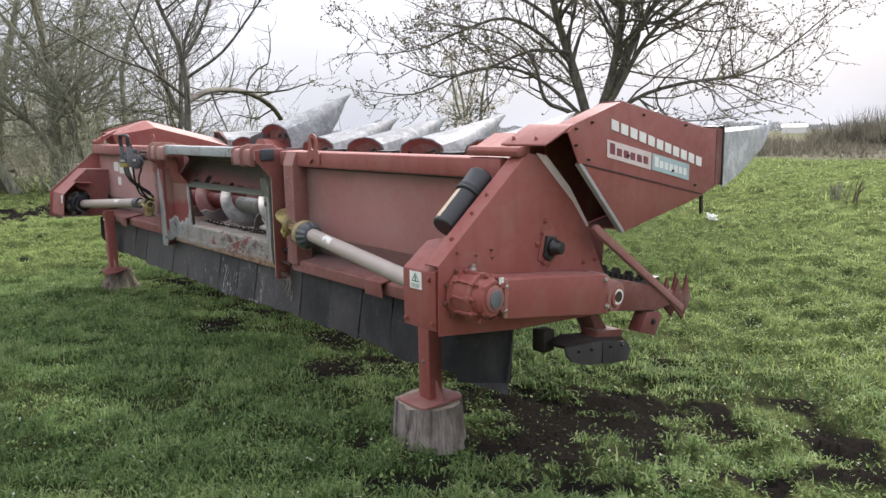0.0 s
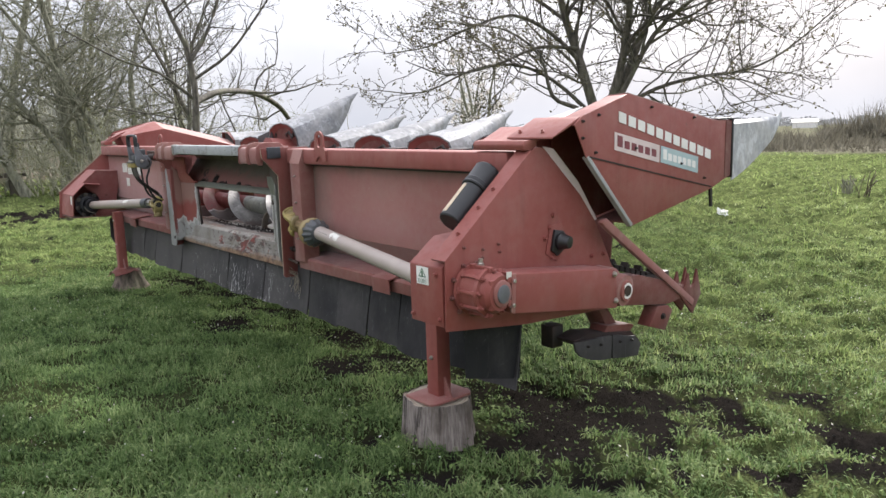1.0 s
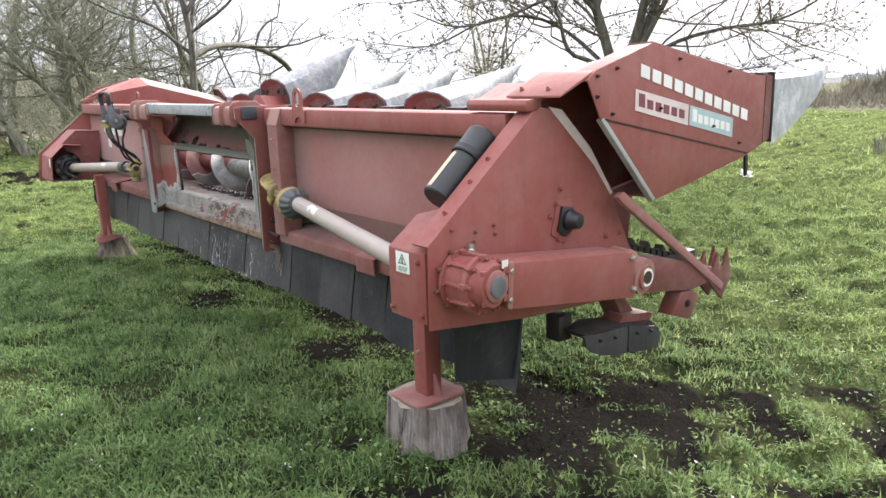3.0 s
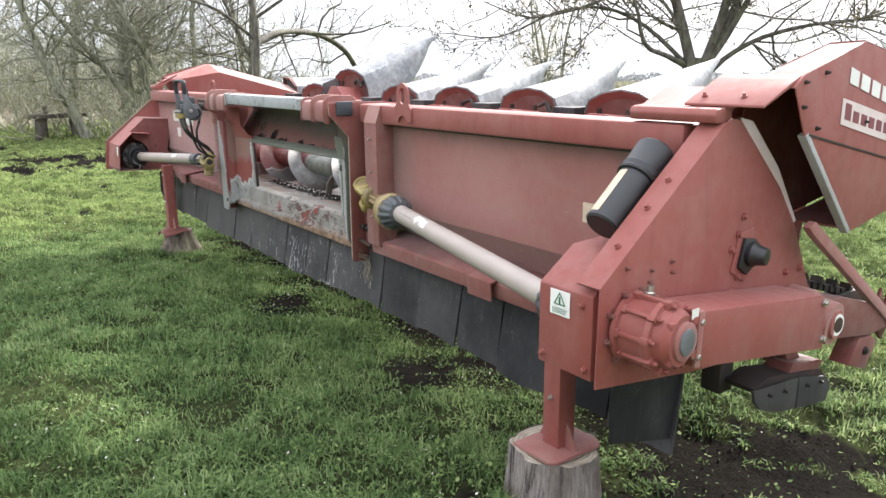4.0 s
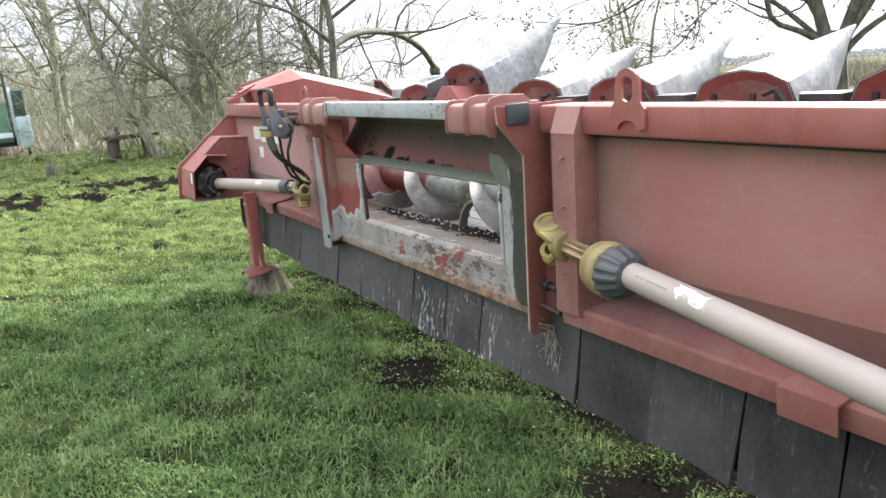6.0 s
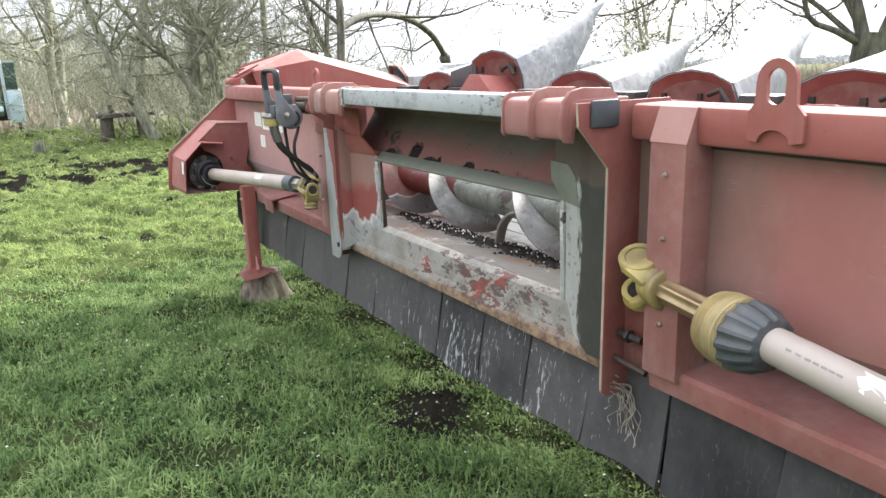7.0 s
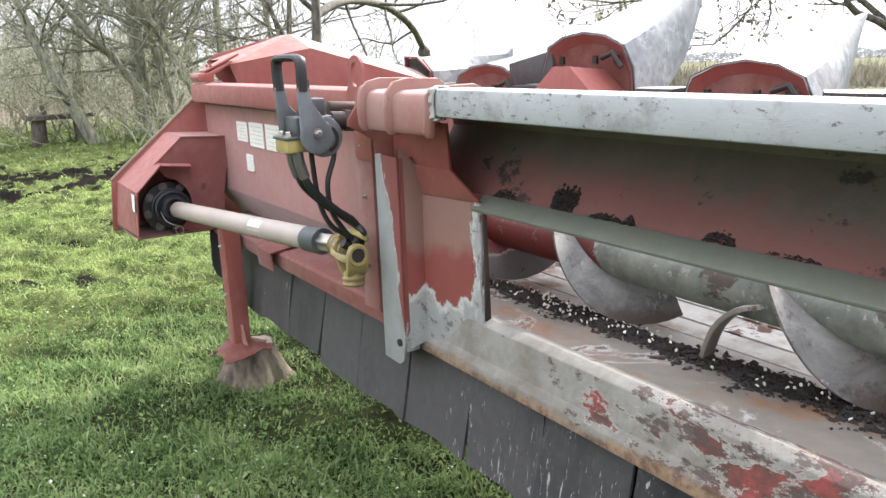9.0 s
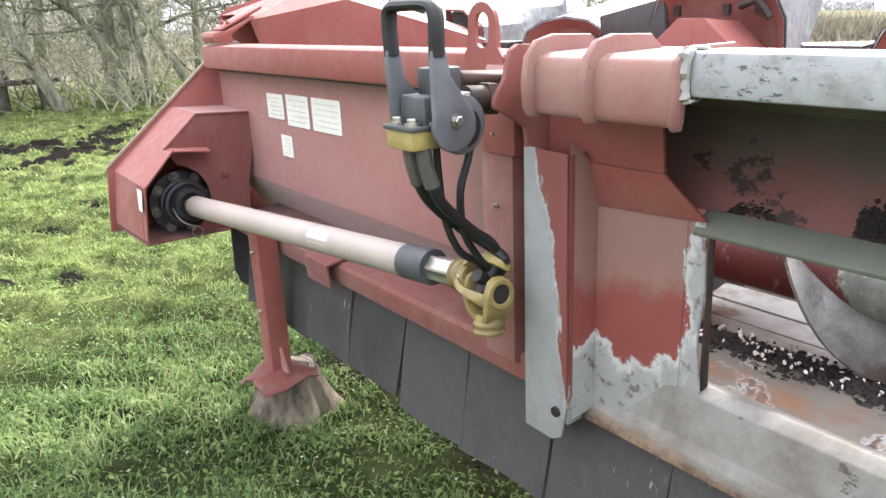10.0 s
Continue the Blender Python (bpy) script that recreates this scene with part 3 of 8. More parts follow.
# these two woods are paler: the haze of distance is in their colour
WOODS = blade_mat("pale_bare_woods", (0.15, 0.155, 0.125), (0.21, 0.215, 0.18), (0.27, 0.275, 0.24))
HAZE = blade_mat("hazy_woods", (0.17, 0.18, 0.185), (0.20, 0.21, 0.215), (0.23, 0.235, 0.24))
PALE_STRAW = blade_mat("pale_dry_grass", (0.22, 0.19, 0.15), (0.32, 0.28, 0.225), (0.42, 0.375, 0.30))
LEAF = blade_mat("young_leaves", (0.10, 0.12, 0.03), (0.16, 0.17, 0.05), (0.22, 0.21, 0.09))
BUD = blade_mat("buds", (0.06, 0.05, 0.03), (0.11, 0.10, 0.05), (0.17, 0.15, 0.08))
BLOSSOM = blade_mat("blossom", (0.50, 0.45, 0.42), (0.62, 0.58, 0.54), (0.70, 0.68, 0.64))
STRAW = blade_mat("dry_stems", (0.12, 0.102, 0.078), (0.18, 0.155, 0.12), (0.26, 0.23, 0.18))


# ---- mesh helpers ----
def box(bm, x0, x1, y0, y1, z0, z1):
    v = [bm.verts.new((x, y, z)) for x in (x0, x1) for y in (y0, y1) for z in (z0, z1)]
    for f in ((0, 1, 3, 2), (4, 6, 7, 5), (0, 4, 5, 1), (2, 3, 7, 6), (0, 2, 6, 4), (1, 5, 7, 3)):
        bm.faces.new([v[i] for i in f])
    return v


def prism(bm, poly, axis, a, b):
    """A flat outline pulled from a to b along an axis; the outline is in the other two axes, in order."""
    def at(p, w):
        q = list(p)
        q.insert("xyz".index(axis), w)
        return q
    lo = [bm.verts.new(at(p, a)) for p in poly]
    hi = [bm.verts.new(at(p, b)) for p in poly]
    n = len(poly)
    bm.faces.new(lo[::-1])
    bm.faces.new(hi)
    for i in range(n):
        bm.faces.new((lo[i], lo[(i + 1) % n], hi[(i + 1) % n], hi[i]))
    return lo + hi


def loft(bm, rings, caps=True, closed=True):
    """Skin over rings of points of equal count."""
    vs = [[bm.verts.new(p) for p in r] for r in rings]
    n = len(rings[0])
    for a, b in zip(vs, vs[1:]):
        for i in range(n if closed else n - 1):
            bm.faces.new((a[i], a[(i + 1) % n], b[(i + 1) % n], b[i]))
    if caps and closed:
        bm.faces.new(vs[0][::-1])
        bm.faces.new(vs[-1])
    return vs


def frame_of(d):
    d = Vector(d).normalized()
    u = d.cross(Vector((0, 0, 1)) if abs(d.z) < 0.9 else Vector((1, 0, 0))).normalized()
    return d, u, d.cross(u)


def lathe(bm, p0, p1, profile, n=20, caps=True):
    """Turned body along p0-p1: profile of (share of the way, radius)."""
    p0, p1 = Vector(p0), Vector(p1)
    d, u, w = frame_of(p1 - p0)
    rings = []
    for s, r in profile:
        c = p0.lerp(p1, s)
        rings.append([c + (u * math.cos(2 * math.pi * i / n) + w * math.sin(2 * math.pi * i / n)) * r for i in range(n)])
    return loft(bm, rings, caps)


def rod(bm, p0, p1, r, n=12):
    return lathe(bm, p0, p1, ((0, r), (1, r)), n)


def bent_rod(bm, pts, r, n=8):
    pts = [Vector(p) for p in pts]
    rings = []
    for i, p in enumerate(pts):
        d, u, w = frame_of(pts[min(i + 1, len(pts) - 1)] - pts[max(i - 1, 0)])
        rings.append([p + (u * math.cos(2 * math.pi * k / n) + w * math.sin(2 * math.pi * k / n)) * r for k in range(n)])
    return loft(bm, rings)


def curve_pts(pts, steps=6):
    """Smooth points through a few given ones (Catmull-Rom)."""
    p = [Vector(q) for q in pts]
    p = [p[0] * 2 - p[1]] + p + [p[-1] * 2 - p[-2]]
    out = []
    for i in range(1, len(p) - 2):
        for k in range(steps):
            t = k / steps
            out.append(0.5 * ((2 * p[i]) + (p[i + 1] - p[i - 1]) * t + (2 * p[i - 1] - 5 * p[i] + 4 * p[i + 1] - p[i + 2]) * t * t + (3 * p[i] - p[i - 1] - 3 * p[i + 1] + p[i + 2]) * t ** 3))
    return out + [p[-2]]


def shell(bm, t):
    """Gives an open skin a thickness t inwards along its normals."""
    bmesh.ops.recalc_face_normals(bm, faces=bm.faces)
    bm.normal_update()
    old = bm.faces[:]
    rim = [e for e in bm.edges if len(e.link_faces) == 1]
    twin = {v: bm.verts.new(v.co - v.normal * t) for v in bm.verts[:]}
    for f in old:
        bm.faces.new([twin[v] for v in reversed(f.verts)])
    for e in rim:
        a, b = e.verts
        bm.faces.new((a, b, twin[b], twin[a]))


def rounded(bm, off=0.004, seg=2, angle=40):
    edges = [e for e in bm.edges if len(e.link_faces) == 2 and e.calc_face_angle(0) > radians(angle)]
    if edges:
        bmesh.ops.bevel(bm, geom=edges, offset=off, segments=seg, affect="EDGES", clamp_overlap=True, profile=0.5)


def part(name, bm, material, parent, label="", bevel=0.0, smooth=True):
    bmesh.ops.recalc_face_normals(bm, faces=bm.faces)
    if bevel:
        rounded(bm, bevel)
    me = bpy.data.meshes.new(name)
    bm.to_mesh(me)
    bm.free()
    if smooth:
        me.polygons.foreach_set("use_smooth", [True] * len(me.polygons))
        me.set_sharp_from_angle(angle=radians(35))
    me.materials.append(material)
    ob = new(name, me)
    if parent is not None:
        ob.parent = parent
    if label:
        tagged(ob, label)
    return ob


def raw_mesh(name, verts, faces, material, smooth=False):
    """Large meshes from arrays; faces all have the same count of corners."""
    verts, faces = np.asarray(verts, np.float32), np.asarray(faces, np.int32)
    me = bpy.data.meshes.new(name)
    k = faces.shape[1]
    me.vertices.add(len(verts))
    me.vertices.foreach_set("co", verts.ravel())
    me.loops.add(faces.size)
    me.loops.foreach_set("vertex_index", faces.ravel())
    me.polygons.add(len(faces))
    me.polygons.foreach_set("loop_start", np.arange(0, faces.size, k, dtype=np.int32))
    me.polygons.foreach_set("use_smooth", np.full(len(faces), smooth))
    me.update(calc_edges=True)
    me.materials.append(material)
    return me


# ---- the maize header ----
TAN_EDGE = plain("lit_worn_tan_edge", (0.36, 0.28, 0.21), 0.7, dirty=0.4)
PALE_PRINT = plain("pale_print", (0.52, 0.51, 0.475), 0.7)
FAINT = plain("faint_print", (0.24, 0.225, 0.205), 0.7)
BASE = Vector((0.5, 2.66, 0.0))
header = new("corn_header")
header.location = BASE
header.empty_display_size = 0.3
tagged(header, "faded red eight-row maize header with galvanised snouts, standing on wooden stumps", "harvester header")


def hpart(name, bm, material, label="", bevel=0.0, parent=None):
    ob = part(name, bm, material, parent or header, label, bevel)
    if parent is None:
        ob.matrix_parent_inverse = Matrix.Translation(-BASE)
    return ob


def hbox(name, material, *boxes, label="", bevel=0.004, parent=None):
    bm = bmesh.new()
    for b in boxes:
        box(bm, *b)
    return hpart(name, bm, material, label, bevel, parent)


MID = 2.66                    # plane of symmetry


def mir(y):
    return 2 * MID - y


def bolt_head(parent, p, d, r=0.011, material=None, name="bolt"):
    bm = bmesh.new()
    p, d = Vector(p), Vector(d).normalized()
    lathe(bm, p - d * 0.004, p + d * 0.004, ((0, r * 1.5), (1, r * 1.5)), 10)
    lathe(bm, p + d * 0.0035, p + d * 0.012, ((0, r), (0.8, r), (1, r * 0.8)), 6)
    return hpart(name, bm, material or STEEL, parent=parent)


def folded(name, profile, y0, y1, material, thick=0.006, label="", bevel=0.0):
    """A sheet bent along y: profile of (x, z) points."""
    bm = bmesh.new()
    pts = [Vector(p) for p in profile]
    offs = []
    for i, p in enumerate(pts):
        d = (pts[min(i + 1, len(pts) - 1)] - pts[max(i - 1, 0)]).normalized()
        offs.append(p + Vector((-d.y, d.x)) * thick)
    prism(bm, [(p.x, p.y) for p in pts] + [(p.x, p.y) for p in offs[::-1]], "y", y0, y1)
    return hpart(name, bm, material, label, bevel)


# back sheets, each side of the feeder opening
for ya, yb in ((-0.09, 1.745), (3.575, 5.41)):
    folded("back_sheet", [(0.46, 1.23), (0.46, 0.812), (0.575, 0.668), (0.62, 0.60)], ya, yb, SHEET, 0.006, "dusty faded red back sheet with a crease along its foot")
    # black strip painted in for the shade under the tube, no real part
    hbox("rubber_seal", BLACK, (0.450, 0.47, ya, yb - 0.03 if yb < 3 else yb, 1.195, 1.2065), label="black strip standing in for the shade under the top tube", bevel=0.003)
    bm = bmesh.new()
    box(bm, 0.40, 0.53, ya, yb - 0.02 if yb < 3 else yb, 1.207, 1.293)
    hpart("top_beam", bm, RED, "red rectangular tube along the top edge", 0.012)

RAIL = painted("dull_red_rail", (0.172, 0.050, 0.042), (0.232, 0.086, 0.072), rust=0.3, dust=0.4, rough=0.7)
POST = painted("dusty_post", (0.168, 0.060, 0.050), (0.222, 0.098, 0.083), rust=0.2, dust=0.45, rough=0.65)
# darker red of the mounting plates: the shade on them is painted in
PLATE_RED = painted("shaded_plate_red", (0.158, 0.040, 0.033), (0.205, 0.066, 0.055), rust=0.3, dust=0.25, rough=0.6)
# box front red, its shaded side put in as a darker tone
BOX_RED = painted("shaded_box_red", (0.135, 0.036, 0.032), (0.185, 0.062, 0.056), rust=0.3, dust=0.3, rough=0.7)
# lower rail
for ya, yb in ((0.05, 1.62), (3.62, 5.25)):
    bm = bmesh.new()
    prism(bm, [(0.388, 0.598), (0.384, 0.655), (0.394, 0.664), (0.590, 0.677), (0.590, 0.671), (0.398, 0.656), (0.396, 0.598)], "y", ya, yb)
    hpart("lower_rail", bm, RAIL, "red folded rail above the rubber flaps", 0.002)
for ya, yb in ((0.68, 0.825), (4.44, 4.585)):
    bm = bmesh.new()
    prism(bm, [(0.352, 0.592), (0.345, 0.668), (0.50, 0.690), (0.50, 0.683), (0.353, 0.660), (0.359, 0.592)], "y", ya, yb)
    hpart("rail_bracket", bm, RAIL, bevel=0.002)

# rubber flaps
seams = [-0.12, 0.14, 0.42, 0.705, 0.972, 1.27, 1.59, 1.88, 2.165, 2.425, 2.71, 2.985, 3.27, 3.575, 3.88, 4.165, 4.45, 4.75, 5.02, 5.26]
rng = random.Random(4)
for k, (ya, yb) in enumerate(zip(seams, seams[1:])):
    bm = bmesh.new()
    g = 0.0022 + rng.random() * 0.0022
    lay = rng.uniform(-0.003, 0.004)
    low = 0.305 + rng.uniform(-0.008, 0.012)
    bow = rng.uniform(-0.012, 0.016)
    ncol, nrow = 4, 6
    tilt = rng.uniform(-0.012, 0.012)
    grid = []
    for j in range(nrow + 1):
        t = j / nrow
        row = []
        for i in range(ncol + 1):
            s = i / ncol
            y = ya + g + (yb - ya - 2 * g) * s + tilt * t * t + 0.004 * math.sin(4 * t + 1.7 * k) * (s - 0.5)
            x = 0.445 - 0.05 * t + lay + bow * math.sin(math.pi * s) * t + 0.003 * math.sin(3.1 * t + k)
            z = 0.605 + (low - 0.605) * t + (0.006 * math.sin(s * 5 + k) if j == nrow else 0)
            row.append((x, y, z))
        grid.append(row)
    front = [[bm.verts.new(p) for p in r] for r in grid]
    rear = [[bm.verts.new((p[0] + 0.009, p[1], p[2])) for p in r] for r in grid]
    for a, flip in ((front, False), (rear, True)):
        for j in range(nrow):
            for i in range(ncol):
                q = (a[j][i], a[j][i + 1], a[j + 1][i + 1], a[j + 1][i])
                bm.faces.new(q[::-1] if flip else q)
    ring = lambda a: a[0] + [r[-1] for r in a[1:]] + a[-1][-2::-1] + [r[0] for r in a[-2:0:-1]]
    fa, ra = ring(front), ring(rear)
    for i in range(len(fa)):
        bm.faces.new((fa[i], ra[i], ra[(i + 1) % len(fa)], fa[(i + 1) % len(fa)]))
    hpart("rubber_flap", bm, RUBBER)
# black sheet added to block light through the gaps between the flaps
bm = bmesh.new()
prism(bm, [(0.480, 0.60), (0.486, 0.60), (0.442, 0.335), (0.436, 0.335)], "y", -0.08, 5.24)
hpart("flap_lining", bm, BLACK, "black sheet added behind the rubber flaps to keep their gaps dark")
# flap that closes the row at the end, below the gearbox plate
bm = bmesh.new()
prism(bm, [(0.13, 0.64), (0.14, 0.42), (0.435, 0.345), (0.455, 0.62)], "y", -0.112, -0.102)
hpart("rubber_flap", bm, RUBBER)
bm = bmesh.new()
prism(bm, [(0.378, 0.60), (0.372, 0.43), (0.390, 0.375), (0.435, 0.335), (0.455, 0.62)], "y", 5.285, 5.295)
hpart("rubber_flap", bm, RUBBER)

# mounting plates at the feeder opening
plate = [(0.252, 1.30), (0.256, 1.245), (0.352, 1.138), (0.346, 0.54), (0.36, 0.525), (0.42, 0.525), (0.56, 0.62), (0.56, 1.30)]
finger = [(0.40, 1.312), (0.322, 1.316), (0.304, 1.306), (0.296, 1.285), (0.290, 1.258), (0.266, 1.226), (0.264, 1.208), (0.300, 1.190), (0.340, 1.165), (0.346, 1.120), (0.346, 0.54), (0.36, 0.525), (0.42, 0.525), (0.56, 0.62), (0.56, 1.30)]
for y, outline in ((1.75, plate), (mir(1.75), finger)):
    bm = bmesh.new()
    prism(bm, outline, "y", y - 0.006, y + 0.006)
    mp = hpart("mount_plate", bm, PLATE_RED, "red hook-shaped mounting plate" if y < 2 else "red mounting plate with a finger at its top", 0.002)
    if y < 2:
        bm = bmesh.new()
        prism(bm, [(0.2512, 1.30), (0.2552, 1.2445), (0.3512, 1.1375), (0.3452, 0.545), (0.3475, 0.545), (0.3535, 1.1385), (0.2575, 1.2455), (0.2535, 1.30)], "y", y - 0.0035, y + 0.0040)
        hpart("worn_edge", bm, TAN_EDGE, "edge rubbed pale", parent=mp)
bm = bmesh.new()
box(bm, 0.286, 0.372, 1.730, 1.745, 1.240, 1.306)
hpart("rubber_pad", bm, SLATE, "dark grey square pad", 0.006)
bm = bmesh.new()
prism(bm, [(3.465, 1.125), (3.462, 0.62), (3.475, 0.545), (3.50, 0.53), (3.578, 0.532), (3.578, 1.13)], "x", 0.345, 0.353)
prism(bm, [(0.353, 0.575), (0.353, 1.125), (0.395, 1.125), (0.395, 0.575)], "y", 3.463, 3.471)
flange_l = hpart("hook_flange", bm, WORN_FLANGE, "upright flange with scraped grey primer", 0.002)
bm = bmesh.new()
lathe(bm, (0.3455, 3.487, 0.60), (0.340, 3.487, 0.60), ((0, 0.011), (1, 0.011)), 12)
hpart("bolt_hole", bm, IRON, parent=flange_l)

CLAMP = painted("dusty_clamp", (0.190, 0.060, 0.050), (0.255, 0.122, 0.104), rust=0.2, dust=0.55, rough=0.65)
# clamps that hold the grey bar
def weld_bead(name, y, material, seed, label, parent):
    """A lumpy run of weld round the bar where it enters the clamp."""
    r = random.Random(seed)
    path = [(0.318, 1.313), (0.284, 1.313), (0.276, 1.306), (0.275, 1.252), (0.283, 1.246), (0.312, 1.246)]
    pts = []
    for (xa, za), (xb, zb) in zip(path, path[1:]):
        n = max(2, int(math.hypot(xb - xa, zb - za) / 0.007))
        pts += [(xa + (xb - xa) * k / n, za + (zb - za) * k / n) for k in range(n)]
    bm = bmesh.new()
    rings = []
    for k, (x, z) in enumerate(pts + [path[-1]]):
        rad = 0.0055 + r.uniform(-0.002, 0.0025)
        yy = y + r.uniform(-0.004, 0.004)
        out = Vector((x - 0.34, 0, (z - 1.278) * 1.2)).normalized()
        c = Vector((x, yy, z)) + out * r.uniform(-0.001, 0.003)
        rings.append([c + out * rad * math.cos(a) + Vector((0, rad * 1.5 * math.sin(a), 0)) for a in [2 * math.pi * q / 7 for q in range(7)]])
    loft(bm, rings)
    return hpart(name, bm, material, label, parent=parent)


for ya, yb, bar_side in ((1.79, 2.07, 1), (3.185, 3.475, -1)):
    bm = bmesh.new()
    outer = [(0.36, 1.306), (0.292, 1.306), (0.272, 1.298), (0.264, 1.280), (0.264, 1.222), (0.268, 1.209), (0.276, 1.206), (0.284, 1.212), (0.286, 1.246), (0.46, 1.248), (0.46, 1.306)]
    prism(bm, outer, "y", ya, yb)
    clamp = hpart("clamp_block", bm, CLAMP, "dusty red welded clamp with upright ribs", 0.006)
    spots = (ya + 0.004, ya + 0.135) if bar_side > 0 else (yb - 0.140, yb - 0.012)
    for y in spots + ((yb - 0.012,) if bar_side > 0 else (ya + 0.002,)):
        low = y in spots
        bm = bmesh.new()
        prism(bm, [(0.44, 1.30), (0.40, 1.330), (0.31, 1.334), (0.272, 1.326), (0.250, 1.302), (0.243, 1.262), (0.246, 1.218), (0.256, 1.203), (0.285, 1.200), (0.290, 1.246), (0.44, 1.248)] if low else
              [(0.44, 1.30), (0.40, 1.318), (0.285, 1.318), (0.262, 1.300), (0.257, 1.215), (0.264, 1.203), (0.284, 1.202), (0.288, 1.244), (0.44, 1.248)], "y", y, y + (0.014 if low else 0.010))
        hpart("rib", bm, CLAMP, bevel=0.004, parent=clamp)
    weld_bead("weld_bead", yb + 0.002 if bar_side > 0 else ya - 0.002, EDGE, 31 + bar_side, "rough grey and rusty run of weld", clamp)
bm = bmesh.new()
box(bm, 0.28, 0.365, 2.074, 3.186, 1.25, 1.312)
hpart("cross_bar", bm, BAR, "grey primed square cross bar with dark speckles", 0.007)

# feeder opening: frame, cover, sill
def sheet(name, pts, material, label="", parent=None, depth=0.008):
    """A flat plate given by its corners, thickened forwards."""
    bm = bmesh.new()
    va = [bm.verts.new(p) for p in pts]
    vb = [bm.verts.new((p[0] + depth, p[1], p[2])) for p in pts]
    bm.faces.new(va), bm.faces.new(vb[::-1])
    for i in range(len(pts)):
        bm.faces.new((va[i], va[(i + 1) % len(pts)], vb[(i + 1) % len(pts)], vb[i]))
    return hpart(name, bm, material, label, 0.0015, parent)


WY0, WY1 = 2.03, 3.25
folded("opening_hood", [(0.36, 1.245), (0.58, 1.238), (0.595, 1.19), (0.492, 1.031)], 1.78, 3.54, HOOD, -0.006, "stained red and grey panel under the cross bar")
bm = bmesh.new()
prism(bm, [(0.446, 0.998), (0.442, 1.006), (0.482, 1.036), (0.50, 1.036), (0.51, 1.003)], "y", WY0 + 0.009, WY1 + 0.02)
hpart("lintel", bm, LINTEL, "grey angle over the opening", 0.003)
for s, mat, lab in ((1, WORN_JAMB, "scraped red and grey jamb panel"), (-1, WORN_DARK, "jamb panel with grey primer and dark stains")):
    inner, outer = (WY1, 3.47) if s > 0 else (WY0, 1.86)
    if s > 0:
        # dished panel: side, plate, bevel, upper sheet and bare edge strip
        jamb = sheet("jamb_panel", [(0.412, 3.450, 0.60), (0.412, 3.450, 1.022), (0.450, 3.282, 1.022), (0.450, 3.282, 0.60)], mat, lab)
        sheet("jamb_side", [(0.353, 3.466, 0.58), (0.353, 3.466, 1.15), (0.392, 3.455, 1.105), (0.412, 3.4505, 1.022), (0.412, 3.4505, 0.60)], WORN_JAMB, parent=jamb)
        sheet("jamb_bevel", [(0.412, 3.4505, 1.0225), (0.392, 3.455, 1.1055), (0.400, 3.300, 1.1055), (0.449, 3.246, 1.0225)], RED, parent=jamb)
        sheet("upper_sheet", [(0.400, 3.57, 1.106), (0.400, 3.57, 1.22), (0.400, 3.31, 1.22), (0.400, 3.30, 1.106)], RED, parent=jamb)
        sheet("edge_strip", [(0.4502, 3.2815, 0.60), (0.4502, 3.2815, 1.022), (0.452, 3.249, 1.022), (0.450, 3.243, 0.90), (0.4515, 3.252, 0.80), (0.450, 3.240, 0.71), (0.4535, 3.247, 0.60)], WORN_JAMB, "chipped bare grey edge strip", jamb)
        bm = bmesh.new()
        prism(bm, [(0.4605, 0.70), (0.4605, 1.015), (0.466, 1.02), (0.478, 0.70)], "y", 3.238, 3.246)
        hpart("jamb_edge", bm, IRON, "dark rusty inner edge of the opening", 0.001, jamb)
        continue
    bm = bmesh.new()
    ring = [(inner, 0.64, 0.456), (inner, 1.005, 0.456), (inner + 0.05, 1.05, 0.462), (inner + 0.06, 1.21, 0.470), (outer, 1.21, 0.40), (outer, 0.60, 0.395)]
    va = [bm.verts.new((x, y, z)) for y, z, x in ring]
    vb = [bm.verts.new((x + 0.012, y, z)) for y, z, x in ring]
    bm.faces.new(va), bm.faces.new(vb[::-1])
    for i in range(6):
        bm.faces.new((va[i], va[(i + 1) % 6], vb[(i + 1) % 6], vb[i]))
    box(bm, 0.395, 0.41, *sorted((outer, 3.562 if s > 0 else 1.758)), 0.60, 1.21)
    jamb = hpart("jamb_panel", bm, mat, lab)
    bm = bmesh.new()
    prism(bm, [(0.448, 0.68), (0.442, 0.99), (0.455, 1.035), (0.52, 1.02), (0.52, 0.66)], "y", inner - 0.010, inner + 0.008)
    hpart("jamb_edge", bm, EDGE, "bare grey edge of the opening", 0.003, parent=jamb)
    sheet("corner_plate", [(0.452, 2.092, 1.115), (0.452, 2.088, 1.062), (0.446, 2.036, 1.006), (0.416, 1.925, 1.004), (0.424, 1.950, 1.085), (0.436, 1.995, 1.115)], LINTEL, "grey-green primed corner plate", jamb, 0.006)
bm = bmesh.new()
prism(bm, [(0.475, 0.712), (0.445, 0.70), (0.428, 0.618), (0.408, 0.602), (0.404, 0.570), (0.416, 0.566), (0.48, 0.60), (0.54, 0.69)], "y", 1.778, 3.556)
hpart("sill", bm, SILL_COAT, "flaking grey, red and rusty sill beam", 0.003)

# trough and auger
folded("trough", [(0.476, 0.702), (0.60, 0.690), (0.80, 0.668)], 1.76, 3.56, PAN, -0.006, "stained brown steel trough under the auger")
for ya, yb in ((-0.05, 1.755), (3.565, 5.37)):
    folded("trough", [(0.60, 0.690), (0.80, 0.668)], ya, yb, PAN, -0.006)
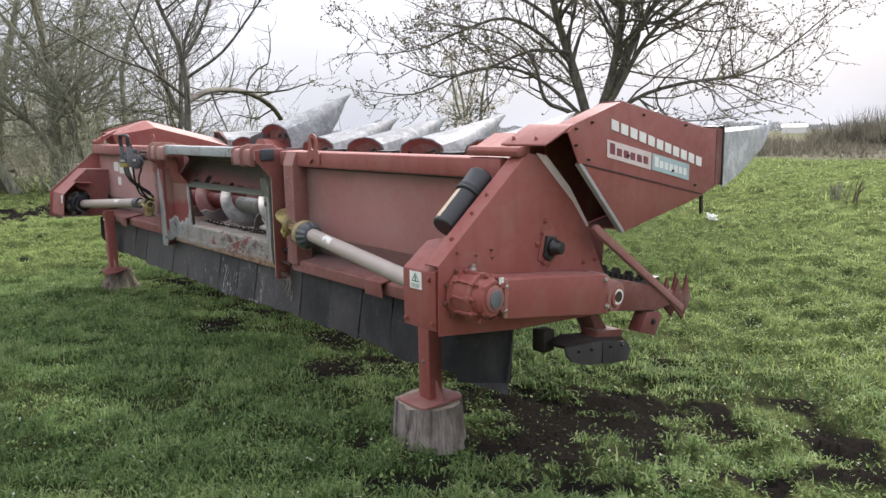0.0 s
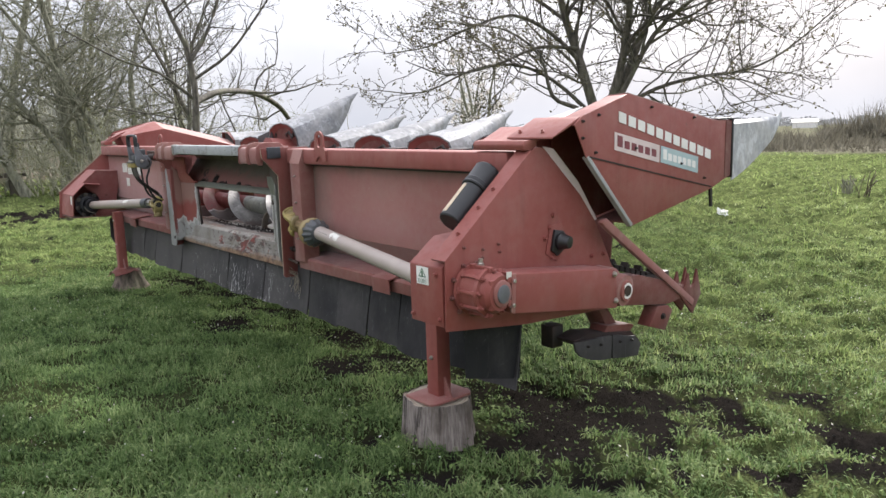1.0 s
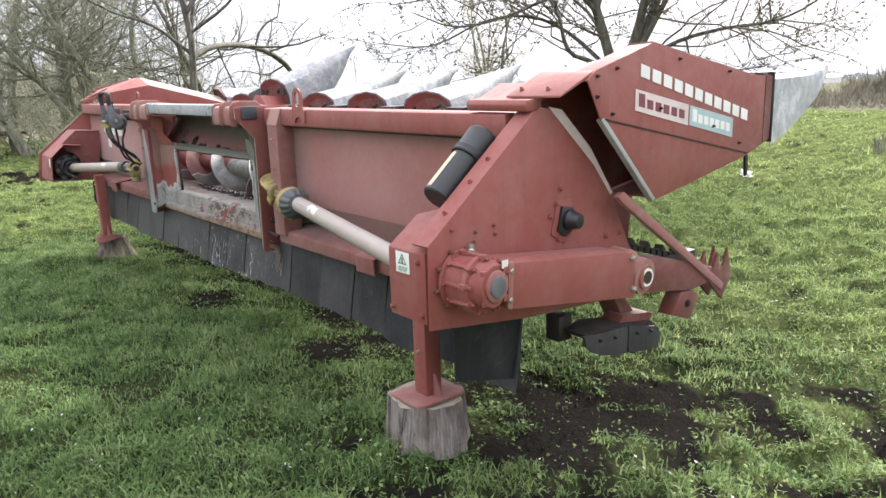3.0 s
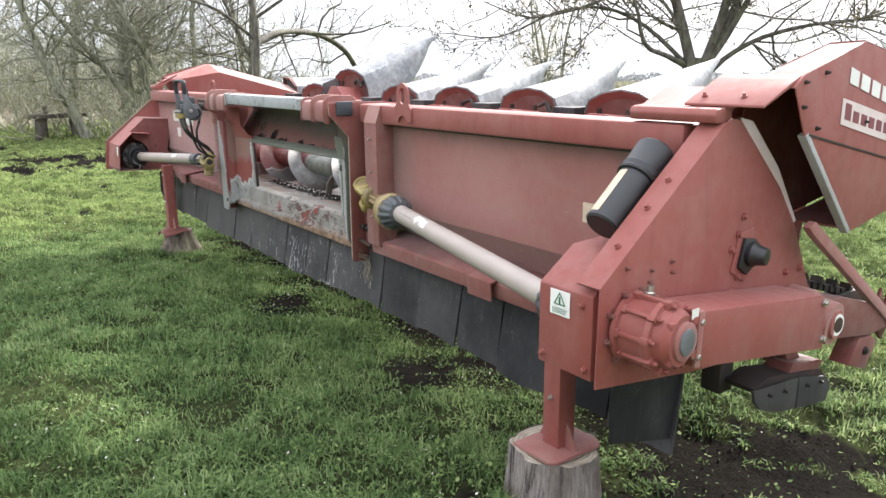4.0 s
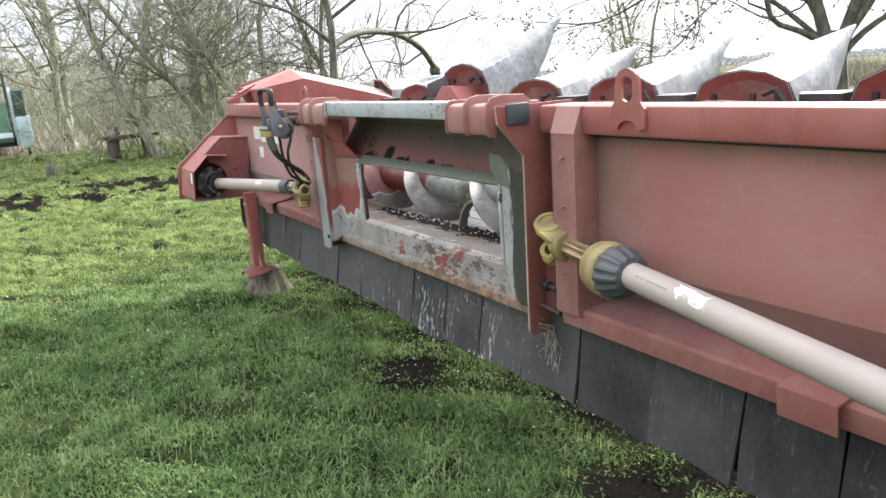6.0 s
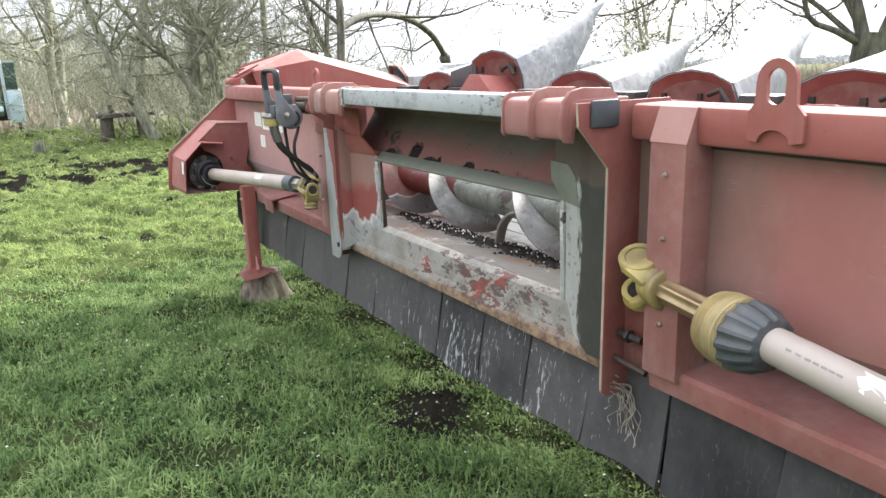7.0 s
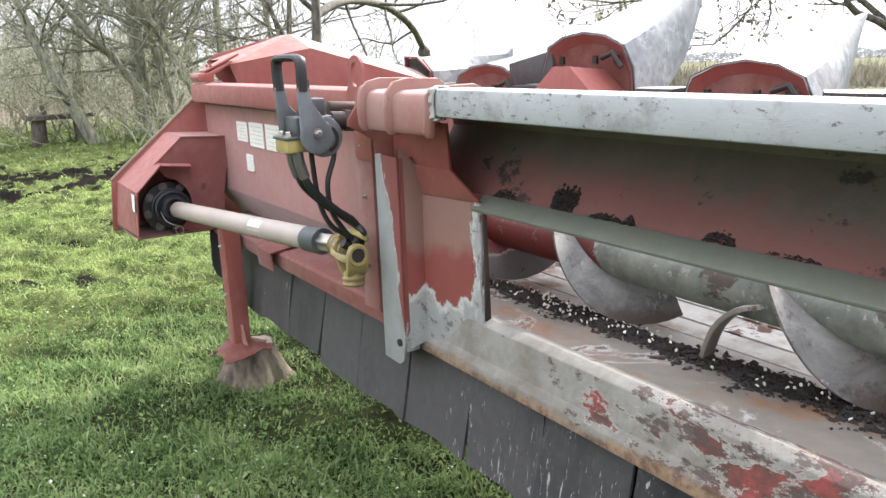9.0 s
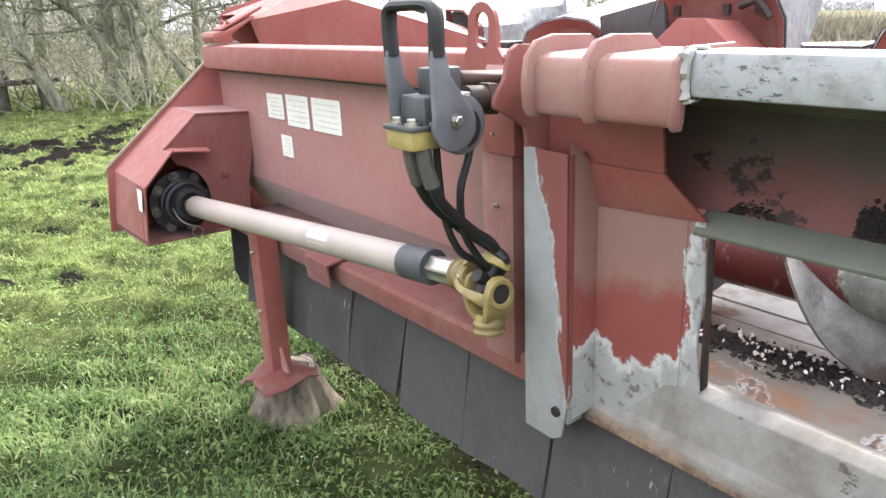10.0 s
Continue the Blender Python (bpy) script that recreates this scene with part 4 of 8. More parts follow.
for xa, za, xb, zb in ((0.803, 0.662, 0.885, 0.656), (0.892, 0.656, 0.975, 0.658), (0.982, 0.660, 1.065, 0.668), (1.072, 0.670, 1.128, 0.680)):
    folded("floor_slat", [(xa, za), (xb, zb)], -0.05, 5.37, SLATS, -0.012, "pale floor slat with the sunlight painted in", 0.002)
folded("trough_wall", [(1.13, 0.67), (1.16, 0.95), (1.24, 1.22), (2.05, 1.12)], -0.05, 5.37, RED_OLD, 0.006, "red front wall of the trough")
AX, AZ, AR, FR = 0.84, 0.835, 0.062, 0.168
bm = bmesh.new()
rod(bm, (AX, 0.0, AZ), (AX, 5.32, AZ), AR, 24)
auger = hpart("auger_tube", bm, TUBE, "grey auger tube with scabby worn paint")
for s, yb, a_end, pitch, sign, turns, coat in ((1, 2.74, 85, 0.70, 1, 3.6, FLIGHT), (-1, 2.98, 300, 0.62, -1, 0.55, FLIGHT), (-1, 2.98 + 0.62 * 0.55, 300 - 198, 0.46, -1, 4.0, FLIGHT_RED)):
    bm = bmesh.new()
    steps = 30
    inner, outer = [], []
    for i in range(int(turns * steps) + 1):
        y = yb - s * i / steps * pitch
        a = radians(a_end) + sign * 2 * math.pi * i / steps
        for rr, lst in ((AR * 0.98, inner), (FR, outer)):
            lst.append((AX + rr * math.cos(a), y, AZ + rr * math.sin(a)))
    t = 0.0035
    rings = [[(i[0], i[1] - t, i[2]), (o[0], o[1] - t, o[2]), (o[0], o[1] + t, o[2]), (i[0], i[1] + t, i[2])] for i, o in zip(inner, outer)]
    loft(bm, rings)
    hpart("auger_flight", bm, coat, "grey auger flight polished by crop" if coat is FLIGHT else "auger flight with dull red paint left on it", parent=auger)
bm = bmesh.new()
arc = curve_pts([Vector((0.79, 2.665, 0.83)), Vector((0.77, 2.715, 0.812)), Vector((0.755, 2.755, 0.765)), Vector((0.75, 2.775, 0.70)), Vector((0.75, 2.785, 0.655))], 4)
loft(bm, [[(q.x - 0.022, q.y - 0.005, q.z - 0.004), (q.x + 0.022, q.y - 0.005, q.z - 0.004), (q.x + 0.022, q.y + 0.005, q.z + 0.004), (q.x - 0.022, q.y + 0.005, q.z + 0.004)] for q in arc])
hpart("auger_paddle", bm, PAN, "rusty paddle on the auger", 0.002, auger)

# litter and kernels lying in the trough
def crumbs(name, pts, size, material, label, category, seed):
    """Many small angular bits at the given places."""
    r = np.random.RandomState(seed)
    c = np.array(pts, float)
    n = len(c)
    base = np.array([[1, 0, 0], [0, 1, 0], [-1, 0, 0], [0, -1, 0], [0, 0, 0.55], [0, 0, -0.55]])
    V = base[None] * (0.35 + 0.9 * r.rand(n, 6, 1)) * (1 + 0.5 * r.randn(n, 1, 3) * 0.6)
    a = r.uniform(0, 6.28, n)
    ca, sa = np.cos(a)[:, None], np.sin(a)[:, None]
    V = np.stack([V[..., 0] * ca - V[..., 1] * sa, V[..., 0] * sa + V[..., 1] * ca, V[..., 2]], -1)
    V = c[:, None] + V * (size[0] + (size[1] - size[0]) * r.rand(n, 1, 1) ** 2)
    F = np.array([[0, 1, 4], [1, 2, 4], [2, 3, 4], [3, 0, 4], [1, 0, 5], [2, 1, 5], [3, 2, 5], [0, 3, 5]])
    faces = (np.arange(n)[:, None, None] * 6 + F[None]).reshape(-1, 3)
    ob = new(name, raw_mesh(name, V.reshape(-1, 3), faces, material))
    tagged(ob, label, category, kind="stuff")


def litter():
    r = random.Random(11)
    pts = []
    for _ in range(5200):
        y = r.choice((3.45, 3.3, 3.1, 2.9, 2.65, 2.62, 2.55, 2.5)) + r.gauss(0, 0.09)
        wide = 0.5 + 0.5 * math.sin(9 * y + 1.0) * math.sin(23 * y)
        x = 0.735 + r.gauss(0, 0.018 + 0.028 * wide) + (0.05 * r.random() if y < 2.75 else 0)
        if not 2.3 < y < 3.6 or not 0.62 < x < 0.86:
            continue
        pts.append((x, y, 0.688 - (x - 0.60) * 0.11 + 0.003 + 0.012 * r.random() * max(0, 1 - abs(x - 0.74) / 0.06)))
    crumbs("crop_litter", pts, (0.002, 0.014), CHAFF, "dark rotten crop litter lying in the trough", "crop litter", 3)
    bm = bmesh.new()
    for _ in range(110):
        y = r.choice((3.35, 3.2, 3.0, 2.5)) + r.gauss(0, 0.1)
        x = 0.68 + r.uniform(0, 0.12)
        z = 0.686 - (x - 0.60) * 0.11
        m = Matrix.Translation((x, y, z + 0.016)) @ Euler((r.uniform(0, 6), r.uniform(0, 6), r.uniform(0, 6))).to_matrix().to_4x4() @ Matrix.Diagonal((0.0058, 0.0042, 0.0022, 1))
        bmesh.ops.create_icosphere(bm, subdivisions=1, radius=1.0, matrix=m)
    ob = part("maize_kernels", bm, GRAIN, None)
    tagged(ob, "pale maize kernels scattered over the litter", "kernels", kind="stuff")


litter()


def rot_lumps():
    """Rotten crop caught on the hood above the lintel."""
    r = random.Random(17)
    pts = []
    for y0, n, w, tall in ((2.995, 900, 0.036, 0.055), (3.19, 200, 0.04, 0.026), (2.86, 180, 0.042, 0.014), (2.80, 90, 0.014, 0.02), (2.59, 220, 0.032, 0.024), (2.09, 240, 0.03, 0.05), (2.45, 60, 0.05, 0.01)):
        for _ in range(n):
            v = r.uniform(-1, 1)
            edge = 0.75 + 0.25 * math.sin(v * 9 + y0 * 7) * math.sin(v * 23)
            h = 1.037 + tall * r.random() * edge * (1 if n > 800 else math.sqrt(1 - v * v))
            pts.append((0.4845 + (h - 1.031) * 0.645 + r.uniform(-0.002, 0.002), y0 + v * w, h))
    crumbs("rotten_litter", pts, (0.002, 0.008), CHAFF, "black rotten crop stuck above the lintel", "crop litter", 5)


rot_lumps()

# post covers beside the mounting plates
for ya, yb in ((1.523, 1.628), (3.635, 3.73)):
    bm = bmesh.new()
    prism(bm, [(0.368, 0.645), (0.368, 1.212), (0.398, 1.290), (0.47, 1.290), (0.47, 0.60)], "y", ya, yb)
    cover = hpart("post_cover", bm, POST, "red box-section post with a slanted cap", 0.003)
    # cap in a paler red: the sky's reflection is put into its colour
    bm = bmesh.new()
    prism(bm, [(0.3665, 1.212), (0.3965, 1.291), (0.47, 1.2955), (0.47, 1.292), (0.3985, 1.2885), (0.3685, 1.2115)], "y", ya - 0.001, yb + 0.001)
    hpart("cap", bm, FADED_LIT, "slanted cap, painted pale for the sky's reflection", parent=cover)
    for z in (0.78, 0.99, 1.14):
        bolt_head(cover, (0.367, (ya + yb) / 2, z), (-1, 0, 0), 0.004)
# small latch bolt and spring beside the near plate
bm = bmesh.new()
rod(bm, (0.40, 1.74, 0.70), (0.40, 1.66, 0.70), 0.010, 10)
rod(bm, (0.40, 1.71, 0.70), (0.40, 1.70, 0.70), 0.018, 6)
rod(bm, (0.385, 1.74, 0.635), (0.385, 1.63, 0.625), 0.008, 8)
hpart("latch_bolt", bm, IRON, "small steel latch bolt")
hbox("latch_plate", RED_OLD, (0.42, 0.43, 1.63, 1.745, 0.60, 0.80))

# lifting lugs
def lug(y, x):
    bm = bmesh.new()
    out, hole = [], []
    n = 10
    out += [(y - 0.064, 1.232), (y - 0.064, 1.285), (y - 0.046, 1.305), (y - 0.044, 1.348)]
    out += [(y - 0.044 * math.cos(math.pi * i / n), 1.348 + 0.044 * math.sin(math.pi * i / n)) for i in range(1, n)]
    out += [(y + 0.044, 1.348), (y + 0.046, 1.305), (y + 0.060, 1.285), (y + 0.060, 1.232)]
    out += [(y + 0.036 * math.cos(math.pi * i / 8), 1.228 + 0.026 * math.sin(math.pi * i / 8)) for i in range(0, 9)]
    hole = [(y + 0.021 * math.cos(2 * math.pi * i / 20), 1.338 + (0.014 if math.sin(2 * math.pi * i / 20) >= 0 else -0.014) + 0.021 * math.sin(2 * math.pi * i / 20)) for i in range(20)]
    t = 0.010
    for xx in (x, x + t):
        o = [bm.verts.new((xx, *p)) for p in out]
        h = [bm.verts.new((xx, *p)) for p in hole]
        es = [bm.edges.new((a, b)) for lst in (o, h) for a, b in zip(lst, lst[1:] + lst[:1])]
        bmesh.ops.triangle_fill(bm, use_beauty=True, edges=es)
    bm.verts.ensure_lookup_table()
    no, nh = len(out), len(hole)
    for start, cnt in ((0, no), (no, nh)):
        for i in range(cnt):
            a, b = start + i, start + (i + 1) % cnt
            bm.faces.new((bm.verts[a], bm.verts[b], bm.verts[b + no + nh], bm.verts[a + no + nh]))
    return hpart("lifting_lug", bm, RED, "red lifting lug with an oval eye")


lug(1.33, 0.389)
lug(3.745, 0.389)

# legs
for x, y, z0 in ((0.285, 0.24, 0.215), (0.335, 4.875, 0.165)):
    bm = bmesh.new()
    box(bm, x - 0.038, x + 0.038, y - 0.038, y + 0.038, z0 + 0.01, 0.70)
    leg = hpart("leg", bm, RED, "red square-tube leg", 0.006)
    bm = bmesh.new()
    if y < 1:
        prism(bm, [(x - 0.12, y - 0.075), (x - 0.10, y - 0.095), (x + 0.10, y - 0.095), (x + 0.12, y - 0.07), (x + 0.12, y + 0.09), (x - 0.12, y + 0.09)], "z", z0, z0 + 0.012)
        hpart("foot_plate", bm, RED_DARK, bevel=0.002, parent=leg)
    else:
        # thin plate crumpled over the rounded top of the stump
        rag = random.Random(41)
        n = 9
        top = []
        for i in range(n + 1):
            row = []
            for k in range(n + 1):
                px, py = -1 + 2 * i / n, -1 + 2 * k / n
                far = max(0.0, math.hypot(px, py) - 0.42)
                sag = 0.062 * far ** 1.2 * (1.0 + 0.45 * math.sin(3 * math.atan2(py, px) + 0.6))
                row.append((x + px * 0.110 + rag.gauss(0, 0.004), y + py * 0.108 + rag.gauss(0, 0.004), z0 + 0.016 - sag + rag.gauss(0, 0.0035) * (far > 0)))
            top.append(row)
        va = [[bm.verts.new(p) for p in row] for row in top]
        for i in range(n):
            for k in range(n):
                bm.faces.new((va[i][k], va[i + 1][k], va[i + 1][k + 1], va[i][k + 1]))
        shell(bm, 0.006)
        hpart("foot_plate", bm, RED_OLD, "crumpled dark red foot plate", parent=leg)
    for s in (-1, 1):
        bm = bmesh.new()
        prism(bm, [(y + s * 0.036, z0 + 0.012), (y + s * 0.085, z0 + 0.012), (y + s * 0.036, z0 + 0.10)], "x", x - 0.005, x + 0.005)
        hpart("gusset", bm, RED_DARK, parent=leg)
    for z in (0.62, 0.40):
        bolt_head(leg, (x - 0.039, y, z), (-1, 0, 0), 0.006)


# ---- end housings ----
def end_housing(f, side_y, inner_y, box_y, near):
    """The drive housing at one end. f maps y; the numbers are for the near end."""
    out = [(-0.035, 0.665), (-0.030, 0.925), (0.43, 1.300), (0.455, 1.312), (0.50, 1.305), (0.725, 1.10), (0.835, 0.965), (0.945, 0.765), (1.02, 0.70), (1.02, 0.565), (0.40, 0.608), (0.36, 0.612)]
    if not near:
        out[:5] = [(-0.022, 0.637), (0.002, 0.879), (0.480, 1.277), (0.500, 1.290), (0.520, 1.287)]
    bm = bmesh.new()
    a, b = sorted((f(side_y), f(side_y + 0.006)))
    prism(bm, out, "y", a, b)
    house = hpart("end_plate", bm, RED, "large three-cornered red end plate", 0.002)
    # rim along the slanted rear edge and the front edge
    rim = [(-0.0312, 0.9265), (0.4288, 1.3015), (0.4348, 1.2955), (-0.0252, 0.9205)] if near else [(-0.0005, 0.881), (0.4788, 1.2795), (0.4848, 1.2735), (0.0055, 0.875)]
    for poly in (rim,):
        bm = bmesh.new()
        a, b = sorted((f(side_y + 0.001), f(side_y + (0.080 if near else 0.012))))
        prism(bm, poly, "y", a, b)
        # the far rim is tan: its lit edge is painted in with the wear
        hpart("rear_rim", bm, RED if near else TAN_EDGE, parent=house)
    # front rim and flange are pale: sky glare on red, put into the colour
    bm = bmesh.new()
    w0, w1 = f(side_y), f(side_y + 0.075)
    w2 = f(side_y + 0.02)
    q = [bm.verts.new(p) for p in ((0.47, w0, 1.313), (0.47, w1, 1.313), (0.855, w2, 0.945), (0.855, w0, 0.945))]
    r = [bm.verts.new(p.co + Vector((-0.006, 0, -0.006))) for p in q]
    bm.faces.new(q), bm.faces.new(r[::-1])
    for i in range(4):
        bm.faces.new((q[i], q[(i + 1) % 4], r[(i + 1) % 4], r[i]))
    if near:
        bm.free()
    else:
        hpart("front_rim", bm, PINKISH, "pale rim with the sky's glare painted in", parent=house)
    bm = bmesh.new()
    prism(bm, [(0.50, 1.312), (0.562, 1.300), (0.715, 1.158), (0.842, 0.985), (0.82, 0.975), (0.70, 1.10)], "y", *sorted((f(side_y + 0.0055), f(side_y + 0.010))))
    hpart("rim_flange", bm, PINKISH, "pale flange with the sky's glare painted in", parent=house)
    # box round the shaft coupling
    bm = bmesh.new()
    a, b = sorted((f(side_y + 0.03), f(box_y)))
    if near:
        prism(bm, [(-0.022, 0.672), (-0.022, 0.896), (0.100, 0.983), (0.40, 1.0), (0.40, 0.62)], "y", a, b)
        hpart("coupling_box", bm, RED, "red box round the shaft coupling", 0.005, house)
    else:
        # box of one bent plate (rear wall and slanted roof, jutting out as a visor), a front plate with a round hollow, a floor
        for name, pts, mat in (
                ("box_wall", [(0.0, 5.445, 0.668), (0.026, 5.445, 0.864), (0.020, 5.125, 0.864), (0.013, 5.125, 0.668)], RED),
                ("box_wall", [(0.014, 5.123, 0.668), (0.021, 5.123, 0.866), (0.018, 5.035, 0.866), (0.012, 5.085, 0.672)], RED),
                ("box_roof", [(0.024, 5.445, 0.866), (0.262, 5.445, 1.072), (0.262, 5.165, 1.072), (0.132, 5.165, 0.9605), (0.144, 5.090, 0.969), (0.018, 5.035, 0.866)], RED),
                ("box_top", [(0.266, 5.165, 1.073), (0.266, 5.445, 1.073), (0.495, 5.445, 1.058), (0.495, 5.165, 1.058)], RED_DARK),
                ("visor", [(0.144, 5.090, 0.964), (0.146, 5.165, 0.966), (0.285, 5.165, 0.950), (0.274, 5.093, 0.947)], RED),
                ("box_floor", [(0.012, 5.10, 0.658), (0.43, 5.165, 0.634), (0.43, 5.445, 0.634), (0.002, 5.445, 0.660)], RED_OLD)):
            bm = bmesh.new()
            q = [Vector(p) for p in pts]
            nrm = (q[1] - q[0]).cross(q[-1] - q[0]).normalized() * 0.005
            nrm = nrm if nrm.z + nrm.x * 0.1 < 0 or abs(nrm.x) > 0.004 else -nrm
            va, vb = [bm.verts.new(p) for p in q], [bm.verts.new(p + nrm) for p in q]
            bm.faces.new(va), bm.faces.new(vb[::-1])
            for i in range(len(q)):
                bm.faces.new((va[i], va[(i + 1) % len(q)], vb[(i + 1) % len(q)], vb[i]))
            bmesh.ops.recalc_face_normals(bm, faces=bm.faces)
            hpart(name, bm, mat, parent=house)
        bm = bmesh.new()
        arc = [(0.150 + 0.128 * math.cos(a), 0.775 + 0.128 * math.sin(a)) for a in [radians(v) for v in range(-65, 91, 12)]]
        prism(bm, [(0.422, 0.636), (0.428, 0.790), (0.490, 1.056), (0.266, 1.071), (0.142, 0.958)] + arc[::-1] + [(0.204, 0.648)], "y", 5.170, 5.176)
        hpart("box_front", bm, BOX_RED, "red plate with a round cut-out, darkened for its shaded side", parent=house)
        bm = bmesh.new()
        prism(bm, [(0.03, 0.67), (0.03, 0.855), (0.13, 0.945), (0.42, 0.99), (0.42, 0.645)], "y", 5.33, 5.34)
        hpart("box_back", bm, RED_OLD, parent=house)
        bolt_head(house, (0.340, 5.170, 0.840), (0, -1, 0), 0.009, RED_OLD)
    bm = bmesh.new()
    a, b = sorted((f(-0.024), f(-0.094)))
    if near:
        box(bm, -0.0255, -0.0235, a, b, 0.822, 0.889)
    else:
        q = [(x - 0.0075, y, z) for x, y, z in ((0.0165, 5.112, 0.780), (0.0155, 5.068, 0.780), (0.0185, 5.050, 0.856), (0.0195, 5.112, 0.856))]
        bm.faces.new([bm.verts.new(p) for p in q])
    st = hpart("warning_sticker", bm, WHITE, "small white warning sticker", parent=house)
    return house, st


house, sticker = end_housing(lambda y: y, -0.20, 0.0, 0.022, True)
bm = bmesh.new()
c = Vector((-0.0265, -0.059, 0.862))
ring_o = [c + Vector((0, 0.026 * math.cos(a), 0.024 * math.sin(a))) for a in (radians(90), radians(210), radians(330))]
ring_i = [c + (p - c) * 0.70 for p in ring_o]
vo = [bm.verts.new(p) for p in ring_o]
vi = [bm.verts.new(p) for p in ring_i]
for i in range(3):
    bm.faces.new((vo[i], vo[(i + 1) % 3], vi[(i + 1) % 3], vi[i]))
box(bm, -0.0270, -0.0262, -0.062, -0.056, 0.852, 0.872)
for k in range(4):
    box(bm, -0.0270, -0.0262, -0.086 + 0.002 * k, -0.033, 0.840 - k * 0.004, 0.8412 - k * 0.004)
hpart("warning_mark", bm, GREEN_MARK, "green three-cornered mark", parent=sticker)
house_l, _ = end_housing(mir, -0.135, 0.0, 0.145, False)

# bolts on the near end plate
for x, z in ((0.55, 1.035), (0.53, 0.985), (0.50, 0.945), (0.61, 0.90), (0.54, 0.86), (0.52, 0.82), (0.06, 0.965), (0.155, 0.945), (0.15, 0.915), (0.235, 0.955), (0.24, 0.925), (0.80, 0.83), (0.88, 0.83), (0.19, 0.86)):
    bolt_head(house, (x, -0.2005, z), (0, -1, 0), 0.004 if x < 0.45 else 0.008, RED if x > 0.45 else RED_OLD)
for s in (0.22, 0.45, 0.62):
    bolt_head(house, (-0.03 + 0.46 * s, -0.16, 0.925 + 0.375 * s + 0.003), (-0.63, 0, 0.77), 0.006, RED)
for y, z in ((-0.15, 0.70), (-0.135, 0.868), (0.004, 0.70)):
    bolt_head(house, (-0.0225, y, z), (-1, 0, 0), 0.007, RED)
bm = bmesh.new()
prism(bm, [(0.50, 0.88), (0.53, 0.99), (0.60, 1.00), (0.63, 0.90), (0.57, 0.84)], "y", -0.206, -0.200)
hpart("bearing_plate", bm, RED, bevel=0.002, parent=house)
bm = bmesh.new()
lathe(bm, (0.575, -0.205, 0.925), (0.585, -0.262, 0.922), ((0, 0.036), (0.35, 0.038), (0.55, 0.030), (1, 0.025)), 16)
prism(bm, [(0.545, 0.975), (0.525, 0.89), (0.56, 0.865), (0.625, 0.90), (0.60, 0.965)], "y", -0.218, -0.206)
hpart("bearing_cap", bm, BLACK, "black bearing cap", 0.002, house)

# gearbox at the near end
bm = bmesh.new()
GX, GZ = 0.085, 0.808
lathe(bm, (GX, -0.20, GZ), (GX + 0.02, -0.345, GZ), ((0, 0.092), (0.08, 0.093), (0.10, 0.081), (0.20, 0.080), (0.55, 0.084), (0.60, 0.090), (0.70, 0.090), (0.72, 0.078), (0.88, 0.074), (0.92, 0.068), (1, 0.064)), 32)
gear = hpart("gearbox", bm, RED, "red ribbed cast gearbox")
for i in range(9):
    a = 2 * math.pi * i / 9 + 0.25
    ca, sa = math.cos(a), math.sin(a)
    bm = bmesh.new()
    for r_in, r_out, half, ya, yb in ((0.070, 0.0935, 0.0055, -0.312, -0.206), (0.070, 0.096, 0.011, -0.232, -0.206), (0.066, 0.094, 0.010, -0.318, -0.296)):
        q = []
        for rr in (r_in, r_out):
            for hh in (-half, half):
                for yy in (ya, yb):
                    q.append(bm.verts.new((GX + 0.010 + rr * ca - hh * sa, yy, GZ + rr * sa + hh * ca)))
        for f in ((0, 1, 3, 2), (4, 6, 7, 5), (0, 4, 5, 1), (2, 3, 7, 6), (0, 2, 6, 4), (1, 5, 7, 3)):
            bm.faces.new([q[k] for k in f])
    hpart("rib", bm, RED, bevel=0.002, parent=gear)
    bolt_head(gear, (GX + 0.014 + 0.083 * ca, -0.319, GZ + 0.083 * sa), (0, -1, 0), 0.0055, RED)
    bolt_head(gear, (GX + 0.002 + 0.097 * math.cos(a + 0.3), -0.206, GZ + 0.097 * math.sin(a + 0.3)), (0, -1, 0), 0.006, RED_OLD)
for k in range(4):
    a = math.pi / 4 + k * math.pi / 2
    ca, sa = math.cos(a) * 0.060, math.sin(a) * 0.060
    hbox("cover_lug", RED, (GX + 0.02 + ca - 0.012, GX + 0.02 + ca + 0.012, -0.350, -0.335, GZ + sa - 0.012, GZ + sa + 0.012), bevel=0.003, parent=gear)
bm = bmesh.new()
lathe(bm, (GX + 0.020, -0.343, GZ), (GX + 0.021, -0.356, GZ), ((0, 0.050), (0.8, 0.048), (1, 0.044)), 24)
hpart("cover_boss", bm, RED_DARK, parent=gear)
bm = bmesh.new()
lathe(bm, (GX + 0.021, -0.354, GZ), (GX + 0.022, -0.361, GZ), ((0, 0.034), (0.7, 0.034), (1, 0.029)), 24)
hpart("gear_cap", bm, GREYPL, "blue-grey round cap", parent=gear)
hbox("gear_tag", PAPER, (GX + 0.045, GX + 0.070, -0.349, -0.3465, GZ + 0.050, GZ + 0.074), label="small pale type tag", bevel=0, parent=gear)
bm = bmesh.new()
lathe(bm, (GX + 0.02, -0.24, GZ + 0.085), (GX + 0.02, -0.24, GZ + 0.115), ((0, 0.014), (0.4, 0.014), (0.5, 0.010), (1, 0.009)), 10)
hpart("breather", bm, STEEL, parent=gear)

# chain guard from the gearbox forwards
bm = bmesh.new()
prism(bm, [(0.170, 0.868), (0.163, 0.722), (0.785, 0.625), (0.800, 0.66), (0.775, 0.79), (0.742, 0.800)], "y", -0.345, -0.205)
guard = hpart("chain_guard", bm, RED, "red sheet chain guard with bolts", 0.004)
bm = bmesh.new()
